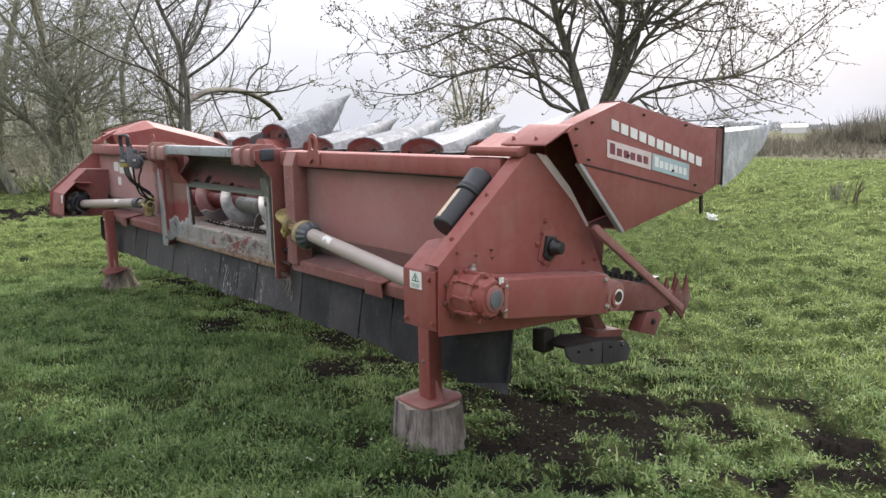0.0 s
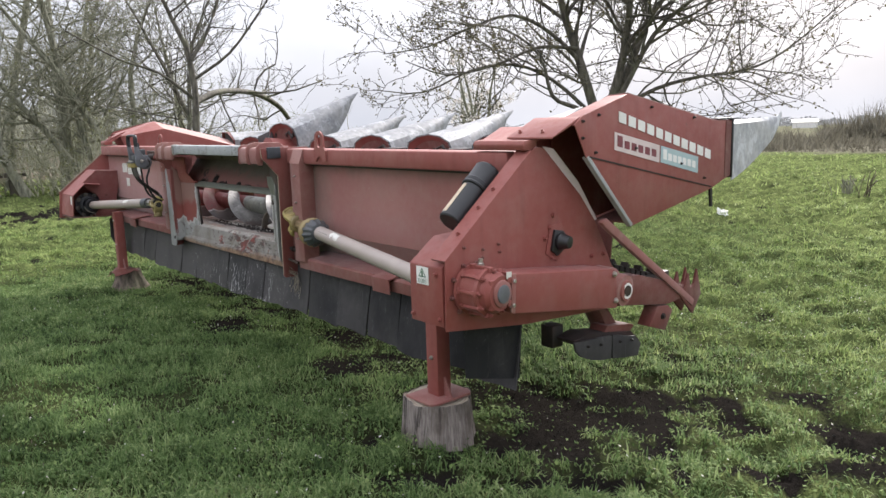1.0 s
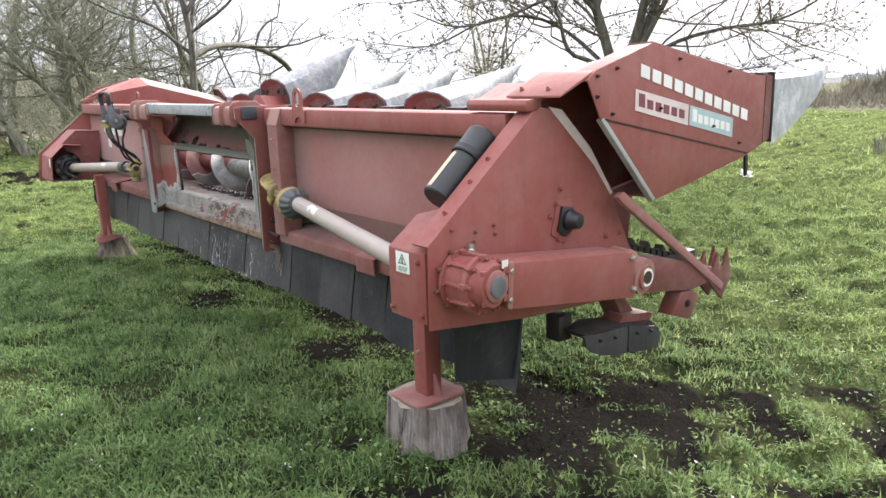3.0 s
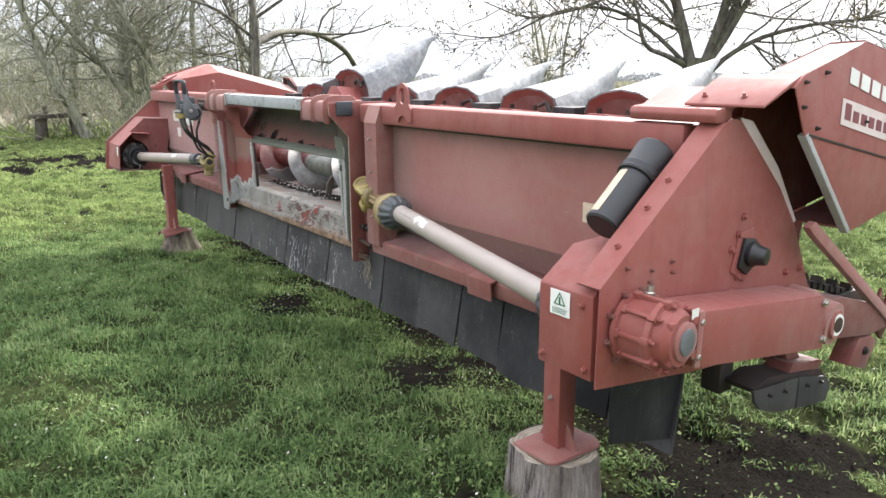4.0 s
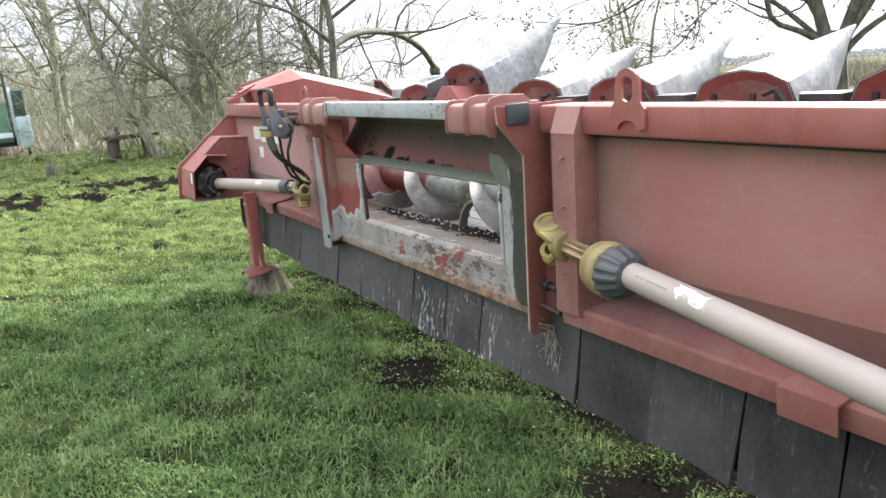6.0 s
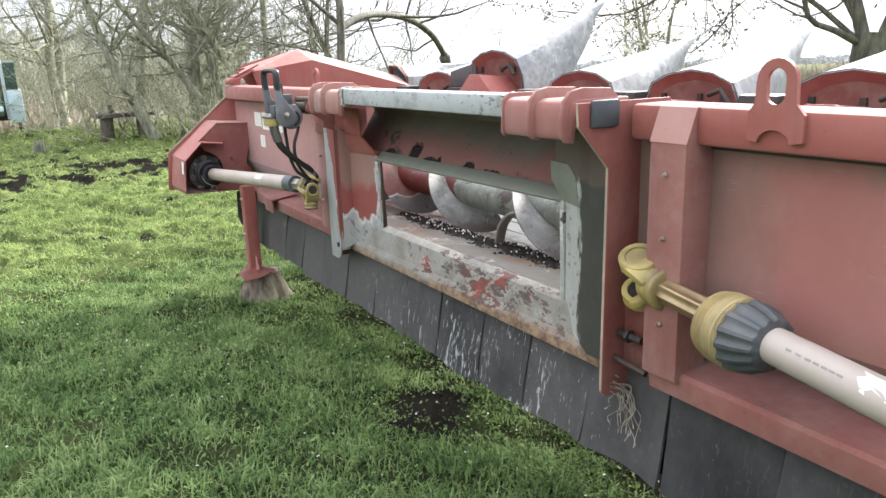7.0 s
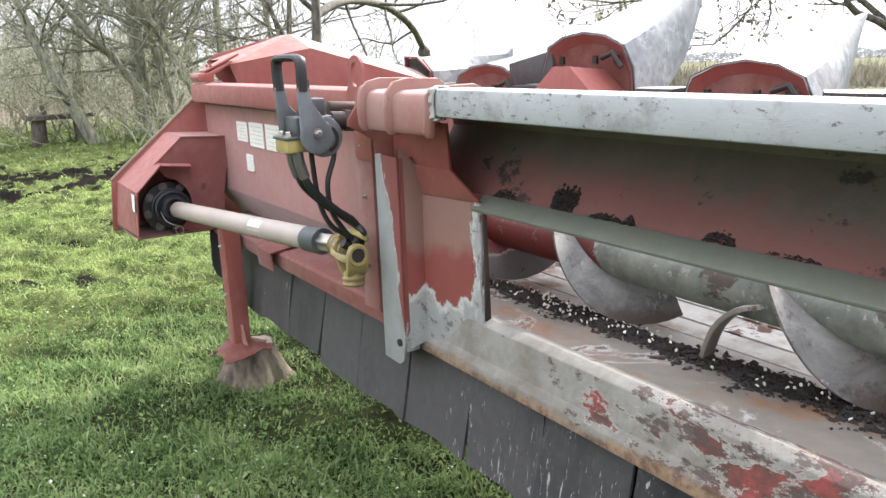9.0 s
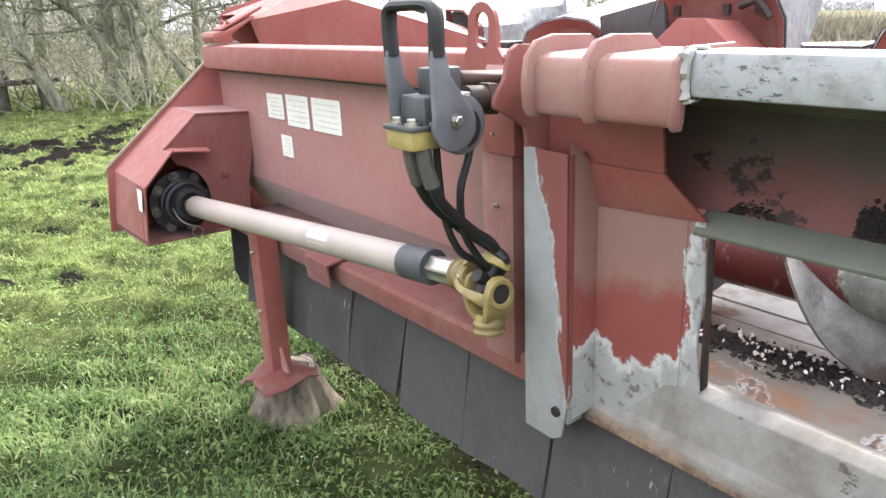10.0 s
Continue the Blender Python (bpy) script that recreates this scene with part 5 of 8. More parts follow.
prism(bm, [(0.155, 0.872), (0.150, 0.73), (0.168, 0.725), (0.176, 0.872)], "y", -0.353, -0.343)
hpart("guard_lip", bm, RED_DARK, bevel=0.001, parent=guard)
for x, z in ((0.166, 0.845), (0.160, 0.755), (0.765, 0.775), (0.775, 0.66)):
    bolt_head(guard, (x, -0.346, z), (0, -1, 0), 0.008)
bm = bmesh.new()
lathe(bm, (0.83, -0.20, 0.700), (0.845, -0.345, 0.690), ((0, 0.085), (0.5, 0.085), (0.55, 0.07), (1, 0.066)), 24)
end_drum = hpart("shaft_housing", bm, RED_DARK, "red round shaft housing")
bm = bmesh.new()
lathe(bm, (0.845, -0.343, 0.690), (0.846, -0.354, 0.690), ((0, 0.046), (1, 0.044)), 24)
hpart("shaft_cap", bm, RED, parent=end_drum)
bm = bmesh.new()
lathe(bm, (0.846, -0.353, 0.690), (0.846, -0.356, 0.690), ((0, 0.034), (1, 0.034)), 24)
hpart("shaft_ring", bm, WHITE, parent=end_drum)
bm = bmesh.new()
lathe(bm, (0.846, -0.355, 0.690), (0.846, -0.358, 0.690), ((0, 0.024), (1, 0.024)), 20)
hpart("shaft_bore", bm, IRON, parent=end_drum)

# arm and strut reaching forwards at the near end
bm = bmesh.new()
prism(bm, [(0.88, 0.72), (1.05, 0.715), (1.44, 0.60), (1.44, 0.545), (1.28, 0.535), (0.90, 0.60)], "y", -0.27, -0.19)
arm = hpart("row_arm", bm, RED_OLD, "rusty dark arm of the outer row unit", 0.004)
bm = bmesh.new()
prism(bm, [(1.38, 0.56), (1.50, 0.45), (1.57, 0.54), (1.53, 0.67), (1.505, 0.60), (1.475, 0.585), (1.455, 0.66), (1.43, 0.61)], "y", -0.275, -0.262)
prism(bm, [(1.38, 0.56), (1.50, 0.45), (1.57, 0.54), (1.53, 0.67), (1.505, 0.60), (1.475, 0.585), (1.455, 0.66), (1.43, 0.61)], "y", -0.215, -0.202)
hpart("fork", bm, RED_OLD, "red notched fork plates", 0.002, arm)
bm = bmesh.new()
prism(bm, [(1.20, 0.54), (1.29, 0.53), (1.33, 0.50), (1.27, 0.41), (1.14, 0.455)], "y", -0.27, -0.20)
hpart("shoe", bm, RED_OLD, "rusty dark red shoe plate", 0.004, arm)
bolt_head(arm, (1.245, -0.271, 0.485), (0, -1, 0), 0.010, IRON)
bm = bmesh.new()
prism(bm, [(0.765, 0.985), (0.80, 0.955), (1.49, 0.49), (1.505, 0.52), (0.80, 1.00)], "y", -0.28, -0.255)
hpart("strut", bm, RED_DARK, "red flat-iron strut", 0.003)
bm = bmesh.new()
for i in range(26):
    x = 0.90 + i * 0.021
    z = 0.775 - i * 0.0062
    box(bm, x, x + 0.016, -0.155 + 0.004 * (i % 2), -0.125 - 0.004 * (i % 2), z - 0.012, z + 0.012)
    if i % 5 == 0:
        prism(bm, [(x, z + 0.01), (x + 0.03, z + 0.01), (x + 0.012, z + 0.034)], "y", -0.16, -0.12)
hpart("gathering_chain", bm, IRON, "dark roller chain with lugs", parent=arm)
bm = bmesh.new()
box(bm, 0.85, 1.45, -0.17, -0.11, 0.60, 0.66)
hpart("chain_bed", bm, IRON, bevel=0.004, parent=arm)

SKID = plain("dark_skid", (0.026, 0.015, 0.013), 0.9, var=0.6, scale=14, bump=0.4, dirt=(0.055, 0.022, 0.017), dirty=0.6)
# skid with a rubber edge below the near row unit
bm = bmesh.new()
prism(bm, [(0.685, 0.470), (0.78, 0.484), (1.10, 0.428), (1.165, 0.372), (1.14, 0.362), (0.70, 0.448)], "y", -0.20, -0.09)
skid = hpart("skid_plate", bm, SKID, "dark skid plate with little red", 0.004)
bm = bmesh.new()
prism(bm, [(0.90, 0.452), (1.10, 0.420), (1.13, 0.450), (1.10, 0.462), (0.93, 0.485)], "y", -0.19, -0.10)
hpart("skid_cap", bm, RED_OLD, "rusty red cap on the skid", 0.003, skid)
for poly in ([(0.672, 0.468), (0.685, 0.425), (0.72, 0.392), (0.79, 0.364), (0.86, 0.346), (0.93, 0.336), (0.935, 0.446)],
             [(0.94, 0.446), (0.942, 0.334), (1.04, 0.316), (1.135, 0.306), (1.158, 0.360), (1.11, 0.405)]):
    bm = bmesh.new()
    prism(bm, poly, "y", -0.212, -0.200)
    hpart("rubber_edge", bm, RUBBER, "bolted rubber edge strip", 0.002, skid)
bm = bmesh.new()
prism(bm, [(0.88, 0.62), (0.93, 0.62), (1.08, 0.43), (0.99, 0.44)], "y", -0.15, -0.05)
hpart("skid_bracket", bm, RED_OLD, bevel=0.004, parent=skid)
hbox("skid_block", IRON, (0.66, 0.73, -0.10, -0.03, 0.42, 0.52), parent=skid)
for x in (0.76, 0.85, 0.99, 1.08):
    bolt_head(skid, (x, -0.213, 0.432 - (x - 0.76) * 0.12), (0, -1, 0), 0.0045, IRON)

# document tube on the slanted rim
bm = bmesh.new()
T0, T1 = Vector((0.112, -0.066, 1.040)), Vector((0.335, -0.054, 1.222))
lathe(bm, T0, T1, ((0, 0.045), (0.02, 0.050), (0.60, 0.050), (0.61, 0.057), (0.63, 0.059), (0.65, 0.056), (0.70, 0.058), (0.72, 0.055), (0.97, 0.057), (1, 0.051)), 28)
tube = hpart("document_tube", bm, BLACK, "black plastic document tube with a ribbed lid")
d, u, w = frame_of(T1 - T0)
bm = bmesh.new()
ring = []
for s in (0.06, 0.58):
    ring.append([T0.lerp(T1, s) + (Vector((-0.66, -0.05, 0.75)) * math.cos(a) + Vector((0.0, -1.0, 0.0)) * math.sin(a)) * 0.0512 for a in (-0.62, -0.45, -0.28, -0.10, 0.06)])
va = [bm.verts.new(p) for p in ring[0]]
vb = [bm.verts.new(p) for p in ring[1]]
for i in range(4):
    bm.faces.new((va[i], va[i + 1], vb[i + 1], vb[i]))
hpart("tube_label", bm, PAPER_AGED, "pale torn paper strip", parent=tube)

# aged label on the back sheet, and the sheet of labels on the far bay
hbox("aged_label", PAPER_AGED, (0.4565, 0.4595, 0.268, 0.328, 0.945, 1.012), label="aged paper label", bevel=0)
for ya, yb, za, zb in ((4.86, 4.985, 1.052, 1.135), (4.68, 4.835, 1.038, 1.139), (4.475, 4.655, 1.038, 1.140), (4.82, 4.90, 0.928, 1.0)):
    lab = hbox("maintenance_label", PAPER, (0.4565, 0.4595, ya, yb, za, zb), label="white maintenance label", bevel=0)
    bm = bmesh.new()
    n = 5
    for k in range(n):
        z = zb - (k + 1) * (zb - za) / (n + 1)
        box(bm, 0.4558, 0.4564, ya + 0.015, yb - 0.015 - 0.02 * (k % 2), z - 0.0015, z + 0.0015)
    hpart("print_lines", bm, PALE_PRINT, parent=lab)


# ---- drive shafts ----
def splined(bm, p0, p1, u, w, r_in, r_out, teeth):
    """A shaft with rounded teeth along it."""
    steps = teeth * 6
    rings = []
    for p in (p0, p1):
        rings.append([p + (u * math.cos(2 * math.pi * i / steps) + w * math.sin(2 * math.pi * i / steps)) * (r_out if i % 6 in (1, 2) else r_in + 0.4 * (r_out - r_in) * (i % 6 in (0, 3))) for i in range(steps)])
    loft(bm, rings)


def drive_shaft(a, b, near):
    """Telescopic shaft with guard; a is the loose yoke end, b the end in the housing."""
    a, b = Vector(a), Vector(b)
    d, u, w = frame_of(b - a)
    L = (b - a).length
    bm = bmesh.new()
    lathe(bm, a + d * (0.50 if near else 0.30), b - d * (0.0 if near else 0.10), ((0, 0.037), (1, 0.037)), 24)
    shaft = hpart("drive_shaft", bm, BEIGE, "pale beige plastic guard tube of a drive shaft")
    if near:
        bm = bmesh.new()
        splined(bm, a + d * 0.12, a + d * 0.40, u, w, 0.0265, 0.0310, 7)
        hpart("inner_shaft", bm, BRONZE, "bare bronze-brown telescopic shaft", parent=shaft)
        sag = Vector((0, 0, -0.013))
        bm = bmesh.new()
        prof = [(0, 0.050)]
        for i in range(7):
            prof += [((i + 0.15) / 7, 0.064 + 0.004 * (i > 0)), ((i + 0.62) / 7, 0.069 + 0.006 * min(i, 2) * 0.5), ((i + 0.85) / 7, 0.064 + 0.002 * i)]
        lathe(bm, a + d * 0.345 + sag, a + d * 0.430 + sag, [(q, rr * 1.05) for q, rr in prof] + [(1, 0.068)], 28)
        hpart("bellows", bm, TAN_CONE, "ribbed tan plastic cone", parent=shaft)
        bm = bmesh.new()
        rings = []
        for s, r0 in ((0.418, 0.064), (0.422, 0.073), (0.440, 0.075), (0.475, 0.067), (0.505, 0.053), (0.510, 0.040)):
            rings.append([a + d * s + sag * min(1, (0.53 - s) * 9) + (u * math.cos(2 * math.pi * i / 56) + w * math.sin(2 * math.pi * i / 56)) * (r0 * (1.05 if i % 4 < 2 else 0.97)) for i in range(56)])
        loft(bm, rings)
        hpart("guard_collar", bm, COLLAR, "slate grey ribbed guard collar", parent=shaft)
        bm = bmesh.new()
        rings = []
        for q, r0 in ((0.075, 0.040), (0.068, 0.054), (0.050, 0.064), (0.020, 0.068), (-0.02, 0.068)):
            rings.append([b - d * q + (u * math.cos(2 * math.pi * i / 56) + w * math.sin(2 * math.pi * i / 56)) * (r0 * (1.03 if i % 4 < 2 else 0.97)) for i in range(56)])
        loft(bm, rings)
        hpart("guard_collar", bm, COLLAR, "ribbed grey-green collar at the box", parent=shaft)
        bm = bmesh.new()
        pts = []
        rag = random.Random(9)
        for s in (0.715, 0.735, 0.765, 0.785, 0.81, 0.825):
            lo, hi = -0.9 + rag.uniform(-0.25, 0.25), 0.75 + rag.uniform(-0.35, 0.35)
            pts.append([a + d * (s + rag.uniform(-0.008, 0.008)) + (Vector((-0.85, 0, 0.52)) * math.cos(t) + Vector((-0.5, 0, -0.85)) * math.sin(t)) * 0.0376 for t in [lo + (hi - lo) * k / 6 for k in range(7)]])
        loft(bm, pts, caps=False, closed=False)
        hpart("shaft_label", bm, PAPER, "torn white label", parent=shaft)
        bm = bmesh.new()
        for s in (0.560, 0.582, 0.604, 0.622, 0.640, 0.656, 0.672):
            pts = [[a + d * q + (Vector((-0.85, 0, 0.52)) * math.cos(t) + Vector((-0.5, 0, -0.85)) * math.sin(t)) * 0.0374 for t in (-0.12, 0.0, 0.12)] for q in (s, s + 0.014)]
            loft(bm, pts, caps=False, closed=False)
        hpart("faded_print", bm, FAINT, "row of faded print", parent=shaft)
    else:
        bm = bmesh.new()
        lathe(bm, a + d * 0.232, a + d * 0.325, ((0, 0.026), (0.02, 0.040), (1, 0.040)), 20)
        hpart("guard_collar", bm, COLLAR, "dark grey collar", parent=shaft)
        bm = bmesh.new()
        rod(bm, b - d * 0.16, b, 0.021, 12)
        hpart("inner_shaft", bm, BRONZE, parent=shaft)
        bm = bmesh.new()
        splined(bm, a + d * 0.12, a + d * 0.26, u, w, 0.0235, 0.0285, 6)
        hpart("splined_shaft", bm, STEEL, "bright splined shaft end", parent=shaft)
        bm = bmesh.new()
        pts = []
        for s in (0.62, 0.68, 0.72):
            pts.append([a + d * s + (Vector((-0.85, 0, 0.52)) * math.cos(t) + Vector((-0.5, 0, -0.85)) * math.sin(t)) * 0.0376 for t in (-0.5, -0.2, 0.15, 0.55, 0.9)])
        loft(bm, pts, caps=False, closed=False)
        hpart("shaft_label", bm, PAPER, "torn white label", parent=shaft)
    return shaft, d, u, w


def yoke(parent, base, d, cross, size=1.0, reach=1.0):
    """A U-joint fork: hub at base, two arms along d, holes across."""
    base, d = Vector(base), Vector(d).normalized() * size
    c = Vector(cross).normalized() * size
    o = d.cross(c).normalized() * size
    bm = bmesh.new()
    lathe(bm, base - d * 0.012, base + d * 0.05, [(q, rr * size) for q, rr in ((0, 0.036), (0.05, 0.044), (0.20, 0.046), (0.24, 0.041), (0.40, 0.041), (0.44, 0.045), (0.60, 0.045), (0.66, 0.040), (1, 0.036))], 24)
    for s in (-1, 1):
        rings = []
        for t, half, off in ((0.030, 0.036, 0.022), (0.058, 0.042, 0.042), (0.09, 0.044, 0.052), (0.125, 0.042, 0.054), (0.150, 0.030, 0.053), (0.160, 0.012, 0.052)):
            p = base + d * t * reach + c * s * off
            rings.append([p + o * half + c * s * 0.010, p - o * half + c * s * 0.010, p - o * half - c * s * 0.010, p + o * half - c * s * 0.010])
        loft(bm, rings)
    ob = hpart("yoke", bm, YELLOW, "dirty yellow joint yoke", 0.004, parent)
    p = base + d * 0.115 * reach
    for s in (-1, 1):
        bm = bmesh.new()
        e, g, h = frame_of(c * s)
        circ = lambda rad, off: [p + c * s * off + (g * math.cos(2 * math.pi * i / 20) + h * math.sin(2 * math.pi * i / 20)) * rad * size for i in range(20)]
        loft(bm, [circ(0.041, 0.046), circ(0.043, 0.064), circ(0.040, 0.069), circ(0.029, 0.069), circ(0.027, 0.064), circ(0.027, 0.052)], caps=False)
        eye = hpart("joint_eye", bm, YELLOW, "round eye of the yoke", parent=parent)
        bm = bmesh.new()
        bm.faces.new([bm.verts.new(v) for v in circ(0.028, 0.0645)])
        hpart("joint_cap", bm, YELLOW if reach < 1 else IRON, parent=eye)
        if reach < 1 and s < 0:
            bm = bmesh.new()
            loft(bm, [circ(0.031, 0.043), circ(0.031, 0.037), circ(0.044, 0.037), circ(0.044, 0.046)], caps=False)
            hpart("eye_rim", bm, YELLOW, parent=eye)
            bm = bmesh.new()
            bm.faces.new([bm.verts.new(v) for v in circ(0.032, 0.0415)])
            hpart("eye_hole", bm, IRON, "dark empty bearing hole", parent=eye)
    return p, c, o


SA, SB = (0.405, 1.735, 0.872), (0.085, 0.03, 0.80)
shaft_r, d, u, w = drive_shaft(SA, SB, True)
d = Vector(d)
p, c, o = yoke(shaft_r, Vector(SA) + d * 0.162, -d, (-0.42, -0.28, 0.86), 1.12, 0.72)
LA, LB = (0.275, 3.54, 0.872), (0.192, 5.20, 0.752)
shaft_l, d, u, w = drive_shaft(LA, LB, False)
p, c, o = yoke(shaft_l, Vector(LA) + Vector(d) * 0.15, -Vector(d), (0.6, 0.0, 0.8), 0.72)
bm = bmesh.new()
rod(bm, p - c * 0.045, p + c * 0.045, 0.014, 12)
rod(bm, p - o * 0.045, p + o * 0.045, 0.014, 12)
hpart("joint_cross", bm, IRON, parent=shaft_l)
hang = Vector((-0.05, -0.10, -0.99)).normalized()
yoke(shaft_l, p + hang * 0.10, -hang, (0.1, 1.0, -0.1), 0.72)
# bearing where the far shaft enters its box
bm = bmesh.new()
lathe(bm, (0.192, 5.26, 0.750), (0.195, 5.135, 0.758), ((0, 0.116), (0.18, 0.116), (0.20, 0.082), (0.34, 0.084), (0.36, 0.088), (0.44, 0.088), (0.46, 0.080), (0.60, 0.079), (0.62, 0.083), (0.70, 0.082), (0.72, 0.072), (0.90, 0.066), (0.98, 0.056), (0.99, 0.044), (0.80, 0.040)), 28)
hpart("shaft_bearing", bm, GUARD_BLACK, "black greasy bearing guard", parent=shaft_l)
for i in range(8):
    a = 2 * math.pi * i / 8 + 0.2
    bolt_head(shaft_l, (0.193 + 0.099 * math.cos(a), 5.232, 0.752 + 0.099 * math.sin(a)), (0, -1, 0), 0.013, BOLT_PALE)
# loop of the guard's chain
bm = bmesh.new()
bent_rod(bm, [Vector((0.19 + 0.018 * math.cos(g), 5.10, 0.668 + 0.020 * math.sin(g))) for g in [2 * math.pi * k / 12 for k in range(13)]], 0.0035, 6)
bent_rod(bm, curve_pts([Vector((0.19, 5.10, 0.688)), Vector((0.16, 5.105, 0.70)), Vector((0.14, 5.13, 0.72)), Vector((0.13, 5.15, 0.76))], 4), 0.0035, 6)
hpart("guard_chain", bm, BOLT_PALE, "loose end of a guard chain", parent=shaft_l)

# ---- hydraulic multi-coupler with its handle ----
def round_end(cx, cz, r, a0, a1, n=14):
    return [(cx + r * math.cos(radians(a0 + (a1 - a0) * k / n)), cz + r * math.sin(radians(a0 + (a1 - a0) * k / n))) for k in range(n + 1)]


bm = bmesh.new()
prism(bm, [(0.127, 1.318), (0.157, 1.318)] + [(0.166, 1.275), (0.196, 1.232)] + round_end(0.172, 1.190, 0.046, 35, -200), "y", 3.560, 3.573)
coupler = hpart("multi_coupler", bm, GREYPL, "grey hydraulic multi-coupler with a dark handle and hoses", 0.004)
bm = bmesh.new()
prism(bm, [(0.110, 1.318), (0.140, 1.318), (0.146, 1.270), (0.176, 1.235)] + round_end(0.150, 1.200, 0.038, 30, -150) + [(0.113, 1.25)], "y", 3.668, 3.682)
hpart("lever_arm", bm, GREYPL, "grey lever plate", 0.004, coupler)
bm = bmesh.new()
rings = []
for q in curve_pts([(0.142, 3.567, 1.306), (0.142, 3.566, 1.370), (0.140, 3.580, 1.387), (0.132, 3.625, 1.389), (0.126, 3.665, 1.387), (0.124, 3.676, 1.368), (0.125, 3.675, 1.306)], 4):
    rings.append(q)
frames = []
for k, q in enumerate(rings):
    d, u, w = frame_of(rings[min(k + 1, len(rings) - 1)] - rings[max(k - 1, 0)])
    frames.append([q + Vector((0.0155 * math.cos(a), 0, 0)) + d.cross(Vector((1, 0, 0))).normalized() * 0.0105 * math.sin(a) for a in [2 * math.pi * g / 10 for g in range(10)]])
loft(bm, frames)
hpart("handle", bm, BLACK, "dark plastic grip", 0.0, coupler)
bm = bmesh.new()
outer = round_end(0.200, 1.186, 0.053, 100, -190, 20)
prism(bm, outer, "y", 3.578, 3.588)
hpart("cam_disc", bm, GREYPL, "grey cam disc", 0.002, coupler)
bm = bmesh.new()
prism(bm, round_end(0.205, 1.180, 0.036, 60, -80, 8) + round_end(0.205, 1.180, 0.026, -80, 60, 8), "y", 3.5768, 3.5775)
hpart("cam_slot", bm, IRON, parent=coupler)
hbox("coupler_body", COLLAR, (0.128, 0.235, 3.590, 3.666, 1.175, 1.240), (0.16, 0.22, 3.600, 3.655, 1.235, 1.285), label="dark greasy coupler body", bevel=0.006, parent=coupler)
bm = bmesh.new()
rod(bm, (0.235, 3.612, 1.225), (0.40, 3.600, 1.215), 0.024, 12)
stub = hpart("valve_stub", bm, IRON, "dark oily valve stub", 0.002, coupler)
for nut_a, nut_b, nut_r in (((0.275, 3.612, 1.222), (0.300, 3.610, 1.220), 0.032), ((0.330, 3.606, 1.219), (0.350, 3.604, 1.218), 0.031)):
    bm = bmesh.new()
    rod(bm, nut_a, nut_b, nut_r, 6)
    hpart("hex_nut", bm, IRON, parent=stub)
bm = bmesh.new()
rod(bm, (0.25, 3.650, 1.255), (0.40, 3.645, 1.245), 0.018, 12)
hpart("valve_stub", bm, IRON, bevel=0.002, parent=coupler)
hbox("latch_arm", BLACK, (0.165, 0.182, 3.605, 3.625, 1.22, 1.335), label="black latch arm", bevel=0.004, parent=coupler)
hbox("socket_block", YELLOW, (0.098, 0.160, 3.588, 3.668, 1.150, 1.184), label="dirty yellow socket block", bevel=0.004, parent=coupler)
hbox("block_plate", COLLAR, (0.094, 0.164, 3.584, 3.672, 1.184, 1.192), bevel=0.002, parent=coupler)
for xx, yy in ((0.112, 3.605), (0.112, 3.65), (0.146, 3.60)):
    bolt_head(coupler, (xx, yy, 1.193), (0, 0, 1), 0.009, STEEL)
bolt_head(coupler, (0.172, 3.5595, 1.199), (0, -1, 0), 0.0085, STEEL, "pivot_bolt")
SLEEVE = plain("dusty_hose_sleeve", (0.085, 0.08, 0.072), 0.6, dirty=0.5, dirt=(0.17, 0.14, 0.11))
for k in range(2):
    yy = 3.602 + 0.042 * k
    pts = curve_pts([(0.130, yy, 1.152), (0.136, yy - 0.002, 1.110), (0.160, yy - 0.005, 1.050), (0.225, yy - 0.010, 0.985), (0.268, yy - 0.012, 0.952), (0.296, 3.602 - 0.02 * k, 0.915), (0.300, 3.605, 0.875)], 6)
    bm = bmesh.new()
    bent_rod(bm, pts, 0.0105, 10)
    hose = hpart("hose", bm, BLACK, "black hydraulic hose", parent=coupler)
    bm = bmesh.new()
    bent_rod(bm, pts[:10], 0.0145, 10)
    hpart("sleeve", bm, SLEEVE, "dusty grey hose sleeve", parent=hose)
for pts in ([(0.185, 3.640, 1.175), (0.190, 3.642, 1.09), (0.200, 3.640, 1.00), (0.225, 3.632, 0.935), (0.262, 3.620, 0.905), (0.292, 3.612, 0.872)],
            [(0.245, 3.606, 1.205), (0.236, 3.606, 1.13), (0.212, 3.606, 1.06), (0.220, 3.610, 0.98), (0.250, 3.608, 0.925), (0.285, 3.606, 0.880)]):
    bm = bmesh.new()
    bent_rod(bm, curve_pts(pts, 6), 0.0075, 8)
    hpart("hose", bm, BLACK, "thin black hydraulic hose", parent=coupler)
hbox("hinge_bracket", RED, (0.36, 0.44, 3.62, 3.72, 1.10, 1.26), label="red bracket behind the coupler")


